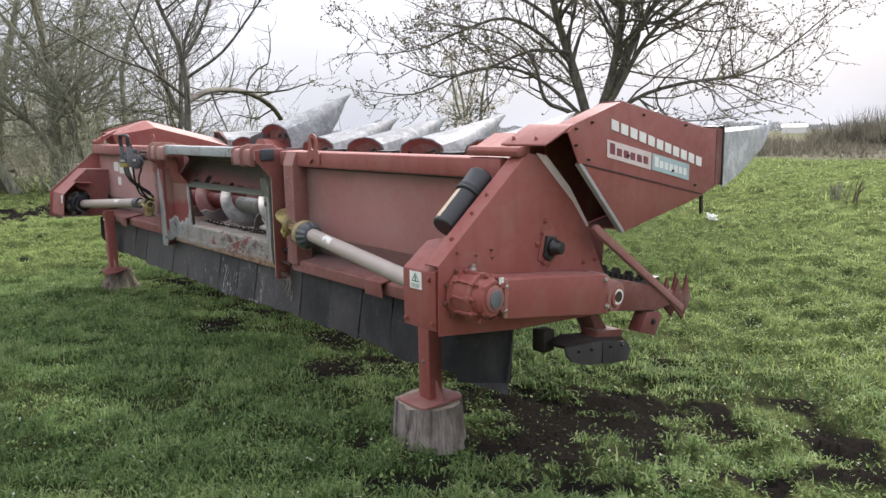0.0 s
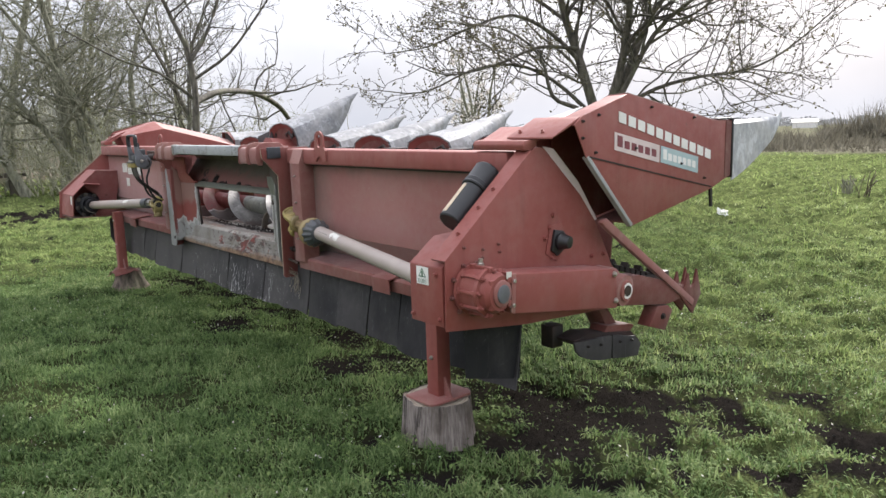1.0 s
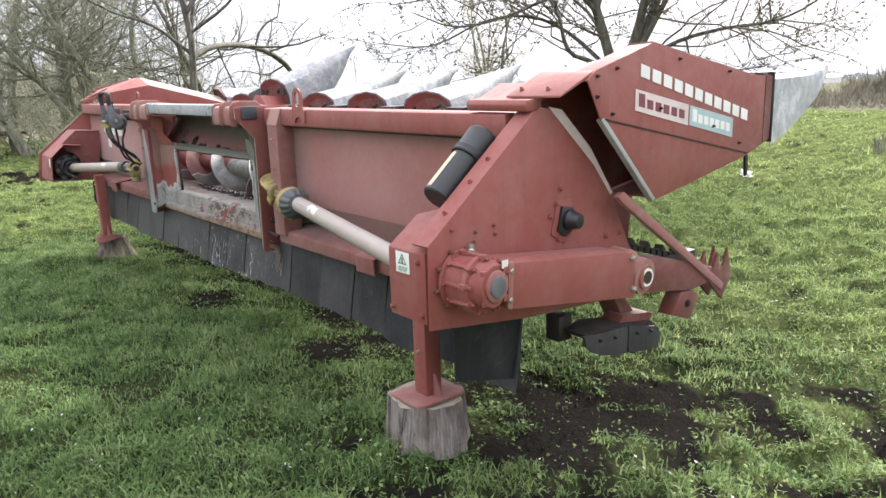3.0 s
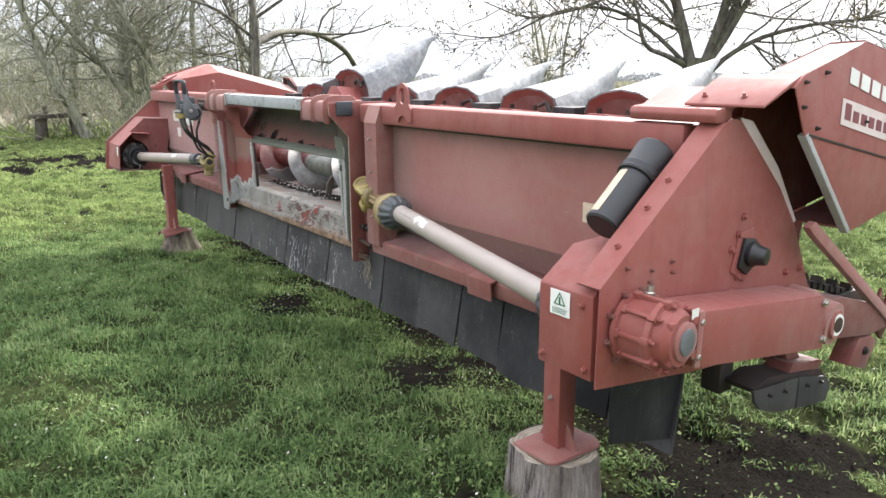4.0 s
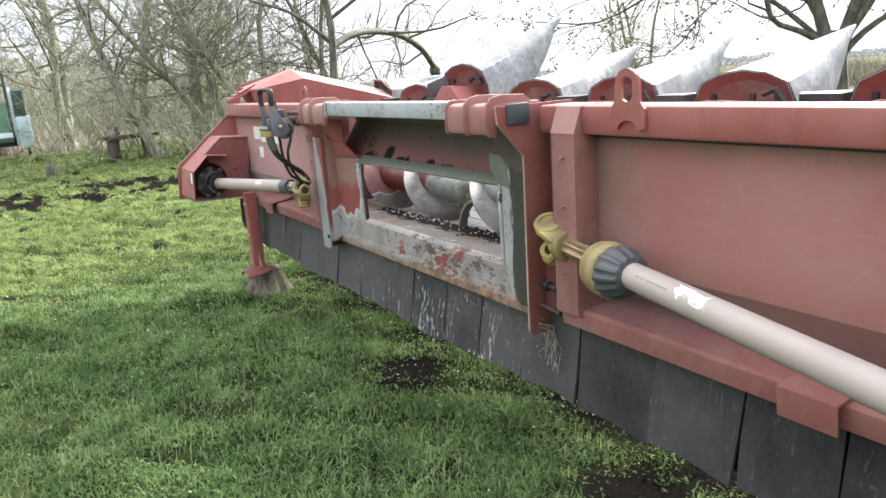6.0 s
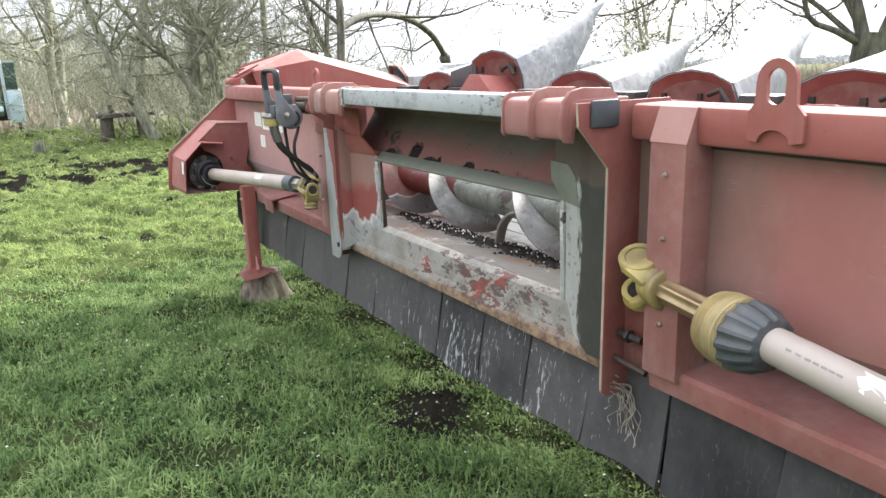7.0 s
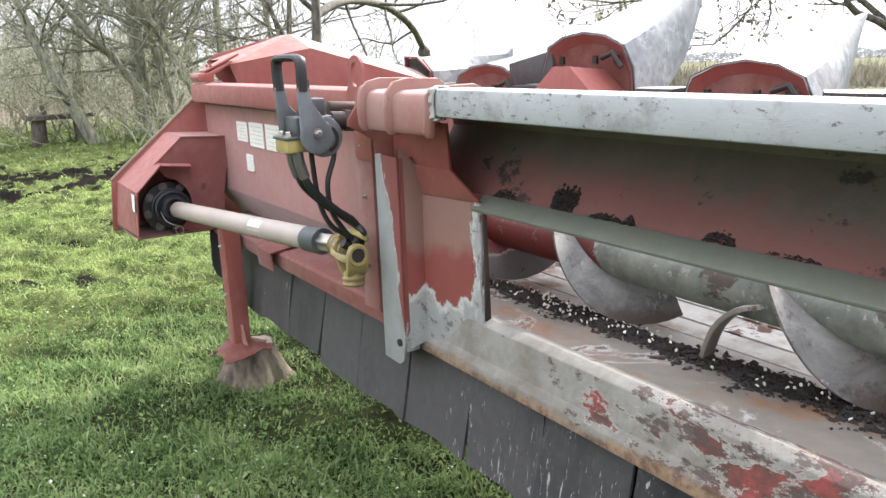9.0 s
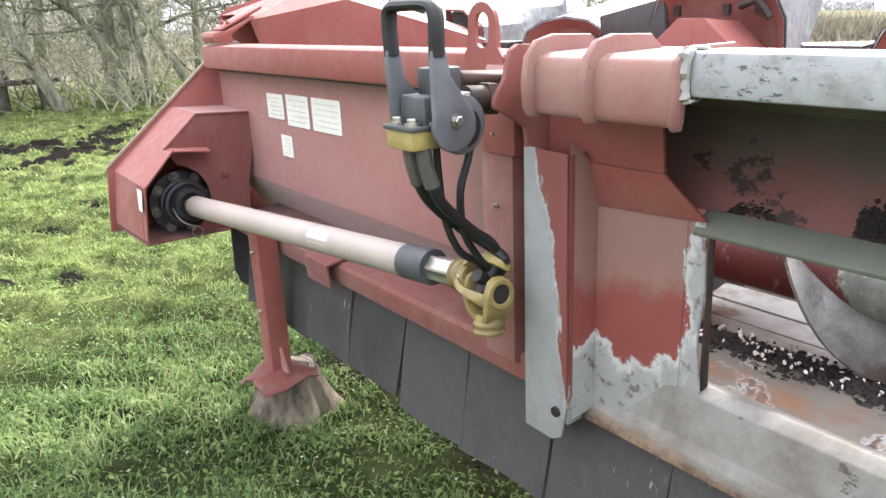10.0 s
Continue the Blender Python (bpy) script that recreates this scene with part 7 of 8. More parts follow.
# ---- grass, weeds and clods ----
def blades(name, n, region, length, width, seed, material, label, clump=0.0, flat=0.0, keep=None, tris=3):
    r = np.random.RandomState(seed)
    x = r.uniform(region[0], region[1], n)
    y = r.uniform(region[2], region[3], n)
    if clump:
        m = n // 34
        cx, cy = r.uniform(region[0], region[1], m), r.uniform(region[2], region[3], m)
        k = r.randint(0, m, n)
        pull = r.rand(n) < clump
        rad = r.normal(0, 1, (n, 2)) * (0.018 + 0.03 * r.rand(m)[k])[:, None]
        x = np.where(pull, cx[k] + rad[:, 0], x)
        y = np.where(pull, cy[k] + rad[:, 1], y)
    ok = r.rand(n) > bare(x, y) * 0.955
    tall = 0.5 + 0.24 * wave(x, y, 2.7, 1.2, 0.5) + 0.30 * wave(x, y, 7.1, 0.2, 1.9) + 0.26 * wave(x, y, 17.0, 1.2, 0.7)
    tall = np.clip(tall, 0.02, 1.3)
    ok &= r.rand(n) < np.clip(1.6 * tall - 0.05, 0.20, 1)
    if keep is not None:
        ok &= keep(x, y)
    x, y, tall = x[ok], y[ok], tall[ok]
    n = len(x)
    L = length * (0.45 + 0.75 * r.rand(n)) * (0.55 + 0.8 * tall) * (1 - 0.72 * bare(x, y))
    w = width * (0.6 + 0.7 * r.rand(n))
    az = r.uniform(0, 2 * np.pi, n)
    lean = (0.45 + 1.4 * r.rand(n)) * (1 + flat)
    dx, dy = np.cos(az), np.sin(az)
    px, py = -dy, dx
    z = rises(x, y) - 0.015 * bare(x, y)
    def at(t, side):
        reach = L * np.sin(np.minimum(lean * t, 1.45)) * t
        up = L * np.cos(np.minimum(lean * t, 1.45)) * t
        ww = w * (1 - 0.35 * t) * side * 0.5
        return np.stack([x + dx * reach + px * ww, y + dy * reach + py * ww, z - 0.006 * (t == 0) + up], -1)
    if tris == 3:
        V = np.stack([at(0, -1), at(0, 1), at(0.55, -1), at(0.55, 1), at(1.0, 0)], 1)
        F = np.array([[0, 1, 3], [0, 3, 2], [2, 3, 4]])
    else:
        V = np.stack([at(0, -1), at(0, 1), at(1.0, 0)], 1)
        F = np.array([[0, 1, 2]])
    k = V.shape[1]
    faces = (np.arange(n)[:, None, None] * k + F[None]).reshape(-1, 3)
    ob = new(name, raw_mesh(name, V.reshape(-1, 3), faces, material))
    tagged(ob, label, "grass", kind="stuff")
    return ob


def dice(x, y):
    v = np.sin(x * 127.1 + y * 311.7) * 43758.5453
    return v - np.floor(v)


def out_of_stumps(x, y):
    return (np.hypot(x - 0.285, y - 0.25) > 0.17) & (np.hypot(x - 0.415, y - 4.945) > 0.16)


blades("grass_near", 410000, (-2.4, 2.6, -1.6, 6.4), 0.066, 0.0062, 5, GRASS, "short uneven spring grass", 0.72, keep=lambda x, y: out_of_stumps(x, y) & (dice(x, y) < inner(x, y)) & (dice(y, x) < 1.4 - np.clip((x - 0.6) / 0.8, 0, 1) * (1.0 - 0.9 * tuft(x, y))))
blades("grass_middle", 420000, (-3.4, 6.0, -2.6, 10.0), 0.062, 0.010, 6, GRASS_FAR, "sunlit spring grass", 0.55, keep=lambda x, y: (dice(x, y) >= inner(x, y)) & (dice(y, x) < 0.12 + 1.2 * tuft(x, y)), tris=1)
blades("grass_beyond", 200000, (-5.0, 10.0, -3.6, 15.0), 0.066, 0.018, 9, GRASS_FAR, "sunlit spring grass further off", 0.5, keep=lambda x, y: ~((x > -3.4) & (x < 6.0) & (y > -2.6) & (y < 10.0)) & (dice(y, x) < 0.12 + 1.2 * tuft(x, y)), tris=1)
blades("grass_far", 120000, (-12.0, 24.0, -8.0, 27.0), 0.09, 0.036, 7, GRASS_FAR, "sunlit meadow grass", 0.5, keep=lambda x, y: ~((x > -5.0) & (x < 10.0) & (y > -3.6) & (y < 15.0)) & (np.hypot(x - 2, y - 4) < 18.5 + 4.5 * np.clip((x - 3) / 6, 0, 1)), tris=1)
blades("straw_bits", 9000, (-2.0, 2.4, -1.4, 6.0), 0.06, 0.0032, 8, STRAW, "dry straw and dead stalks in the turf", flat=1.2, keep=out_of_stumps)


def rosettes(name, n, region, size, seed, material, label):
    """Small broad leaves of chickweed and clover lying over the turf."""
    r = np.random.RandomState(seed)
    x, y = r.uniform(region[0], region[1], n), r.uniform(region[2], region[3], n)
    ok = (wave(x, y, 1.6, 0.3, 2.4) + 0.5 * wave(x, y, 9.0, 1.3, 0.4) + 0.5 * r.randn(n) > -0.05) & out_of_stumps(x, y) & (r.rand(n) > bare(x, y) * 0.8)
    x, y = x[ok], y[ok]
    n = len(x)
    a, tilt = r.uniform(0, 6.28, n), r.uniform(0.1, 0.8, n)
    s = size * (0.5 + r.rand(n))
    z = rises(x, y) + r.uniform(0.005, 0.05, n)
    d = np.stack([np.cos(a) * np.cos(tilt), np.sin(a) * np.cos(tilt), np.sin(tilt)], -1)
    p = np.stack([-np.sin(a), np.cos(a), np.zeros(n)], -1)
    c = np.stack([x, y, z], -1)
    V = np.stack([c, c + (d * 0.5 + p * 0.36) * s[:, None], c + d * s[:, None], c + (d * 0.5 - p * 0.36) * s[:, None]], 1)
    F = np.arange(n * 4).reshape(n, 4)
    ob = new(name, raw_mesh(name, V.reshape(-1, 3), F, material))
    tagged(ob, label, "weeds", kind="stuff")


rosettes("broadleaf_weeds", 200000, (-2.6, 7.0, -2.0, 10.5), 0.017, 21, WEED, "small broad-leaved weeds among the grass")
rosettes("white_petals", 4200, (-1.5, 5.0, -1.5, 6.5), 0.011, 22, BLOSSOM, "fallen white petals on the turf")


def clods_on_soil():
    r = np.random.RandomState(31)
    n = 5000
    x, y = r.uniform(-0.3, 2.6, n), r.uniform(-1.3, 5.3, n)
    ok = (bare(x, y) > 0.5) & out_of_stumps(x, y)
    x, y = x[ok], y[ok]
    n = len(x)
    s = 0.003 + 0.007 * r.rand(n) ** 3
    base = np.array([[1, 0, 0], [0, 1, 0], [-1, 0, 0], [0, -1, 0], [0, 0, 0.8], [0, 0, -0.8]])
    V = np.stack([x, y, rises(x, y)], -1)[:, None] + base[None] * s[:, None, None] * (0.7 + 0.6 * r.rand(n, 6, 1))
    F = np.array([[0, 1, 4], [1, 2, 4], [2, 3, 4], [3, 0, 4], [1, 0, 5], [2, 1, 5], [3, 2, 5], [0, 3, 5]])
    faces = (np.arange(n)[:, None, None] * 6 + F[None]).reshape(-1, 3)
    ob = new("soil_clods", raw_mesh("soil_clods", V.reshape(-1, 3), faces, SOIL))
    tagged(ob, "crumbly dark soil clods under the header", "soil", kind="stuff")


clods_on_soil()

# ---- stumps ----
def stump(x, y, r, h, flare, seed, label, taper=0.9, bark_mat=None):
    base = new("tree_stump")
    base.location = (x, y, 0)
    r0 = random.Random(seed)
    bm = bmesh.new()
    n, m = 72, 10
    ph = [r0.uniform(0, 6.3) for _ in range(5)]
    rings = []
    for j in range(m + 1):
        t = j / m
        z = -0.08 + (h + 0.08) * t
        ring = []
        for i in range(n):
            a = 2 * math.pi * i / n
            k = 1 + 0.05 * math.sin(3 * a + ph[0]) + 0.035 * math.sin(7 * a + ph[1]) + 0.022 * math.sin(13 * a + ph[2] + 0.8 * t) + 0.012 * math.sin(19 * a + ph[3])
            fl = flare * (1 - t) ** 2 * (1 + 0.5 * math.sin(5 * a + ph[3]))
            rr = r * (k * (1 - (1 - taper) * t) + fl)
            ring.append((rr * math.cos(a), rr * math.sin(a), z + (0.006 * math.sin(4 * a + ph[4]) if j == m else 0)))
        rings.append(ring)
    loft(bm, rings, caps=False)
    part("stump_bark", bm, bark_mat or STUMP, base)
    bm = bmesh.new()
    bm.faces.new([bm.verts.new((q[0] * 0.985, q[1] * 0.985, q[2] - 0.004)) for q in rings[-1]])
    bmesh.ops.inset_region(bm, faces=bm.faces[:], thickness=0.02, depth=0.004)
    part("cut_face", bm, CUT, base, "cracked weathered cut face")
    tagged(base, label, "stump", "stumps under the header")


stump(0.285, 0.25, 0.165, 0.215, 0.06, 3, "short weathered grey log carrying a leg of the header")
stump(0.395, 4.930, 0.142, 0.134, 0.40, 8, "low brown rotting stump carrying the far leg of the header", 0.74, STUMP_BROWN)


# ---- trees ----
class Wood:
    """Collects tapered tubes and small leaves for one tree."""

    def __init__(self, seed):
        self.r = random.Random(seed)
        self.v, self.f = ([], []), ([], [])
        self.leaf = []

    def tube(self, pts, radii, sides, kind):
        v, f = self.v[kind], self.f[kind]
        start = len(v)
        for i, p in enumerate(pts):
            d = pts[min(i + 1, len(pts) - 1)] - pts[max(i - 1, 0)]
            d, u, w = frame_of(d if d.length > 1e-6 else Vector((0, 0, 1)))
            for k in range(sides):
                a = 2 * math.pi * k / sides
                v.append(p + (u * math.cos(a) + w * math.sin(a)) * radii[i])
        for i in range(len(pts) - 1):
            for k in range(sides):
                a, b = start + i * sides + k, start + i * sides + (k + 1) % sides
                f.append((a, b, b + sides, a + sides))

    def wander(self, p, d, length, n, bend, rise):
        pts = [p.copy()]
        d = d.normalized()
        for _ in range(n):
            d = (d + Vector((self.r.gauss(0, bend), self.r.gauss(0, bend), self.r.gauss(0, bend) + rise))).normalized()
            p = p + d * (length / n)
            pts.append(p.copy())
        return pts

    def limb(self, pts, r0, r1, level, top, dens, leafy):
        n = len(pts) - 1
        radii = [r0 + (r1 - r0) * i / n for i in range(n + 1)]
        self.tube(pts, radii, (8, 6, 4, 3, 3)[level], 0 if level < 2 else 1)
        length = sum((b - a).length for a, b in zip(pts, pts[1:]))
        if level >= top:
            if leafy:
                for p in pts[1:]:
                    for _ in range(leafy):
                        if self.r.random() < 0.7:
                            self.leaf.append(p + Vector((self.r.gauss(0, 0.012), self.r.gauss(0, 0.012), self.r.gauss(0, 0.012))))
            return
        count = max(2, int(length * dens[level]))
        for _ in range(count):
            t = self.r.uniform(0.22, 1.0) * n
            i = min(int(t), n - 1)
            p = pts[i].lerp(pts[i + 1], t - i)
            tang = (pts[i + 1] - pts[i]).normalized()
            side = Vector((self.r.gauss(0, 1), self.r.gauss(0, 1), self.r.gauss(0.25, 0.8))).normalized()
            d = (tang * self.r.uniform(0.3, 0.9) + side * 0.9).normalized()
            rr = (radii[i] * self.r.uniform(0.35, 0.6))
            L = (length * self.r.uniform(0.28, 0.55)) * (1.1 - 0.5 * t / n)
            L = max(L, 0.18)
            seg = (7, 6, 5, 4)[level]
            child = self.wander(p, d, L, seg, 0.24, 0.04)
            self.limb(child, max(rr, 0.0055), max(rr * 0.3, 0.0032), level + 1, top, dens, leafy)

    def finish(self, base, bark_mat, leaf_mat, size, label, category="tree", crown_label=""):
        ob = new("tree")
        ob.location = base
        base = Vector(base)
        for k, nm in ((0, "trunk"), (1, "crown")):
            if self.v[k]:
                V = np.array([p - base for p in self.v[k]], np.float32)
                c = new(nm, raw_mesh(nm, V, np.array(self.f[k]), bark_mat, True))
                c.parent = ob
        if self.leaf and leaf_mat:
            r = np.random.RandomState(self.r.randint(0, 9999))
            c = np.array([p - base for p in self.leaf])
            n = len(c)
            d = r.randn(n, 3)
            d /= np.linalg.norm(d, axis=1)[:, None]
            e = np.cross(d, r.randn(n, 3))
            e /= np.linalg.norm(e, axis=1)[:, None]
            s = size * (0.5 + r.rand(n))[:, None]
            V = np.stack([c, c + (d * 0.5 + e * 0.3) * s, c + d * s, c + (d * 0.5 - e * 0.3) * s], 1)
            lv = new("young_leaves", raw_mesh("young_leaves", V.reshape(-1, 3), np.arange(n * 4).reshape(n, 4), leaf_mat))
            lv.parent = ob
        return tagged(ob, label, category, "bare shrubs" if category == "shrub" else "trees round the yard")


def big_tree():
    """The spreading tree beyond the header, drawn limb by limb: (across, up, deep) from the fork."""
    base = Vector((8.7, 5.85, -0.10))
    across, deep = Vector((0.76, -0.65, 0)), Vector((0.65, 0.76, 0))
    w = Wood(42)

    def at(u, z, s):
        z -= 0.33 * min(max((2.6 - z) / 1.0, 0), 1) if z > 0.8 else 0
        return base + (across * u + deep * s + Vector((0, 0, z))) * 1.09
    w.limb([at(0.02, -0.1, 0), at(0.0, 0.5, 0), at(0.02, 1.1, 0), at(-0.02, 1.55, 0), at(0.0, 1.8, 0)], 0.24, 0.20, 0, 0, (), 0)
    def grow(r0, r1, *pts):
        w.limb(curve_pts([at(*p) for p in pts], 3), r0 * 0.8, r1 * 0.8, 1, 3, (0, 5.0, 7.0, 5), 2)

    grow(0.12, 0.035, (-0.02, 1.6, 0), (-0.28, 2.3, 0.1), (-0.5, 2.9, 0.2), (-0.7, 3.6, 0.1), (-0.9, 4.5, 0.4), (-1.0, 5.4, 0.6))
    grow(0.11, 0.03, (0.05, 1.6, 0), (0.30, 2.2, 0.0), (0.38, 2.8, -0.2), (0.40, 3.5, -0.3), (0.5, 4.4, -0.2), (0.7, 5.5, 0.0))
    grow(0.10, 0.025, (0.12, 1.7, 0), (0.55, 2.35, 0.2), (0.9, 3.0, 0.4), (1.45, 3.6, 0.4), (2.0, 4.3, 0.6), (2.5, 5.2, 0.7))
    grow(0.065, 0.012, (0.02, 1.45, 0.0), (0.38, 1.78, 0.05), (0.85, 2.0, -0.1), (1.5, 2.12, -0.2), (2.2, 2.18, -0.2), (2.9, 2.4, 0.0), (3.9, 3.1, 0.2))
    grow(0.07, 0.012, (0.08, 1.65, 0.0), (0.35, 2.0, -0.1), (0.75, 2.6, -0.3), (1.3, 3.1, -0.5), (2.1, 3.6, -0.4), (3.1, 3.9, -0.6), (4.0, 4.0, -0.8))
    grow(0.06, 0.014, (-0.1, 1.7, 0), (-0.45, 1.82, -0.2), (-0.8, 1.95, -0.3), (-1.0, 2.4, -0.4), (-1.5, 2.75, -0.2), (-2.2, 2.9, 0.1))
    grow(0.05, 0.009, (-0.3, 2.35, 0.1), (-0.8, 2.7, -0.1), (-1.4, 2.95, -0.3), (-2.1, 2.75, -0.4), (-2.7, 2.55, -0.2), (-3.4, 2.5, 0.0))
    grow(0.05, 0.010, (-0.5, 2.9, 0.2), (-1.0, 3.3, 0.4), (-1.7, 3.6, 0.5), (-2.5, 3.7, 0.6), (-3.3, 3.6, 0.6))
    grow(0.05, 0.012, (-0.6, 3.3, 0.2), (-1.0, 3.9, 0.0), (-1.6, 4.5, -0.2), (-2.2, 5.0, -0.3))
    grow(0.05, 0.012, (0.4, 3.0, -0.2), (0.1, 3.5, -0.5), (0.0, 4.1, -0.8), (0.1, 4.9, -1.0))
    grow(0.06, 0.012, (0.1, 1.75, 0.0), (0.4, 2.15, 0.35), (0.6, 2.6, 0.9), (0.5, 3.1, 1.6), (0.2, 3.6, 2.2))
    grow(0.06, 0.012, (0.0, 1.65, 0.0), (-0.15, 2.05, 0.4), (-0.3, 2.4, 0.9), (-0.8, 2.9, 1.6), (-1.2, 3.5, 2.2))
    grow(0.05, 0.010, (-0.12, 1.72, 0.0), (-0.7, 2.15, 0.3), (-1.3, 2.35, 0.4), (-2.0, 2.3, 0.3), (-2.8, 2.05, 0.2), (-3.6, 2.1, 0.2))
    grow(0.045, 0.010, (-0.35, 2.5, 0.1), (-1.0, 2.5, -0.3), (-1.7, 2.3, -0.6), (-2.4, 2.2, -0.8), (-3.0, 2.35, -1.0))
    w.finish(base, BARK_DARK, BUD, 0.042, "large spreading tree with dark bark and opening buds")


big_tree()


def plain_tree(base, height, r, seed, lean=(0, 0), stems=1, bark_mat=None, leaf_mat=None, leafy=0, label="", spread_w=0.75, low=0.14, size=0.03, dens=(0, 3.4, 4.6, 4), bend=0.11):
    base = Vector((base[0], base[1], float(rises(base[0], base[1]))))
    w = Wood(seed)
    for k in range(stems):
        a = w.r.uniform(0, 6.28)
        off = Vector((math.cos(a), math.sin(a), 0)) * (0.0 if stems == 1 else r * 1.5)
        d = Vector((lean[0] + off.x * 1.2, lean[1] + off.y * 1.2, 1.0)).normalized()
        trunk = w.wander(base + off * 0.6 - Vector((0, 0, 0.08)), d, height * w.r.uniform(0.85, 1.1), 12, bend, 0.03)
        n = len(trunk) - 1
        radii = [r * (1 - 0.78 * i / n) for i in range(n + 1)]
        radii[0] *= 1.25
        w.tube(trunk, radii, 9, 0)
        for j in range(int(height * 5.0 / stems ** 0.5)):
            t = w.r.uniform(low, 1.0) * n
            i = min(int(t), n - 1)
            p = trunk[i].lerp(trunk[i + 1], t - i)
            a = w.r.uniform(0, 6.28)
            d = Vector((math.cos(a), math.sin(a), w.r.uniform(-0.15, 1.1)))
            L = height * spread_w * w.r.uniform(0.35, 0.75) * (1.15 - 0.6 * t / n)
            w.limb(w.wander(p, d, L, 8, 0.17, 0.05), radii[i] * 0.34, 0.006, 1, 3, dens, leafy)
    return w.finish(base, bark_mat or BARK, leaf_mat, size, label)


# trees at the edge of the yard, beyond the far end of the header
plain_tree((1.85, 16.6, 0), 6.2, 0.115, 101, (-0.50, 0.10), label="leaning bare tree with pale grey bark", spread_w=0.55, leaf_mat=LEAF, leafy=1, bend=0.025)
plain_tree((2.9, 17.8, 0), 7.5, 0.13, 102, (-0.10, 0.0), 2, bend=0.05, label="bare two-stemmed tree with grey bark", leaf_mat=LEAF, leafy=1)
plain_tree((3.4, 17.0, 0), 6.8, 0.085, 103, (-0.30, 0.1), 2, BARK, bend=0.045, label="dark bare tree with crossing stems")
plain_tree((2.2, 20.5, 0), 8.5, 0.14, 104, (0.06, 0.0), bend=0.05, label="tall bare tree with grey trunk")
plain_tree((4.9, 15.0, 0), 5.6, 0.07, 105, (-0.06, 0.02), bark_mat=BARK_DARK, label="slender dark young tree", spread_w=0.7, bend=0.08)
plain_tree((5.9, 16.0, 0), 5.4, 0.085, 121, (0.10, 0.0), bark_mat=BARK_DARK, label="dark spreading bare tree", spread_w=0.95, low=0.2, bend=0.09)
plain_tree((4.3, 16.6, 0), 6.4, 0.10, 122, (-0.2, 0.05), 2, BARK, label="grey forked bare tree", spread_w=0.7, low=0.2, bend=0.08)



def drooping_tree():
    """Slim dark tree with one long drooping limb that ends in a sawn knob."""
    base = Vector((3.0, 9.4, 0.0))
    w = Wood(203)
    w.limb(curve_pts([base + Vector(q) for q in ((0, 0, -0.05), (0.02, 0.03, 0.7), (-0.02, 0.02, 1.4), (0.03, 0.05, 2.1), (-0.05, 0.1, 2.8))], 2), 0.065, 0.045, 1, 1, (), 0)
    for r0, pts in ((0.040, ((-0.05, 0.1, 2.75), (-0.25, 0.2, 3.3), (-0.5, 0.2, 4.0), (-0.6, 0.3, 4.9))),
                    (0.038, ((0.0, 0.05, 2.5), (0.35, 0.1, 3.0), (0.6, 0.0, 3.7), (0.9, 0.1, 4.5))),
                    (0.030, ((0.0, 0.05, 1.9), (-0.5, 0.1, 2.3), (-1.0, 0.3, 2.5), (-1.7, 0.4, 2.9))),
                    (0.028, ((0.02, 0.05, 2.2), (0.5, -0.3, 2.6), (0.9, -0.6, 3.2), (1.3, -0.8, 3.8)))):
        w.limb(curve_pts([base + Vector(q) for q in pts], 3), r0, 0.010, 1, 3, (0, 3.6, 4.4, 4), 1)
    droop = curve_pts([base + Vector(q) for q in ((0.02, 0.05, 1.85), (0.5, 0.4, 2.02), (1.2, 1.0, 2.08), (2.0, 1.7, 2.03), (2.7, 2.3, 1.82), (3.15, 2.7, 1.52))], 4)
    w.limb(droop, 0.050, 0.055, 1, 3, (0, 2.4, 4.2, 4), 1)
    w.tube([droop[-1], droop[-1] + Vector((0.04, 0.03, -0.06)), droop[-1] + Vector((0.08, 0.06, -0.16)), droop[-1] + Vector((0.09, 0.07, -0.20))], [0.06, 0.11, 0.10, 0.03], 8, 0)
    w.finish(base, BARK_DARK, BUD, 0.03, "slim dark tree with a drooping limb ending in a knob")


drooping_tree()
plain_tree((0.6, 23.5, 0), 8.5, 0.15, 107, (-0.05, 0.0), 2, label="bare tree at the wood's edge")
plain_tree((-2.4, 26.0, 0), 8.5, 0.15, 108, (0.05, 0.0), leaf_mat=BLOSSOM, leafy=1, label="tree with early pale blossom", size=0.06)
plain_tree((-5.0, 25.0, 0), 8.0, 0.14, 109, (0.0, 0.0), 2, label="bare tree behind the trailer")
plain_tree((-7.5, 22.0, 0), 8.0, 0.16, 114, (0.0, 0.0), 2, label="bare grey tree at the yard's edge")
plain_tree((4.2, 22.5, 0), 7.5, 0.12, 110, (0.0, 0.0), 2, label="bare tree in the thicket")
plain_tree((6.4, 19.0, 0), 5.6, 0.10, 111, (-0.1, 0.0), 1, BARK, spread_w=0.9, bend=0.09, label="bare bushy tree with dark stems")
plain_tree((15.5, -0.6, 0), 6.5, 0.18, 112, (0.05, -0.05), bark_mat=BARK_DARK, leaf_mat=BUD, leafy=2, label="dark budding tree beside the meadow", spread_w=0.62, low=0.22, size=0.045)
plain_tree((13.0, 13.5, 0), 3.4, 0.07, 113, (0.0, 0.0), 3, leaf_mat=BLOSSOM, leafy=3, label="low tree in white blossom", spread_w=0.6, low=0.15, size=0.06)
plain_tree((16.5, 17.5, 0), 3.8, 0.08, 115, (0.0, 0.0), 3, leaf_mat=BLOSSOM, leafy=3, label="blossoming shrub by the field", spread_w=0.6, low=0.15, size=0.07)


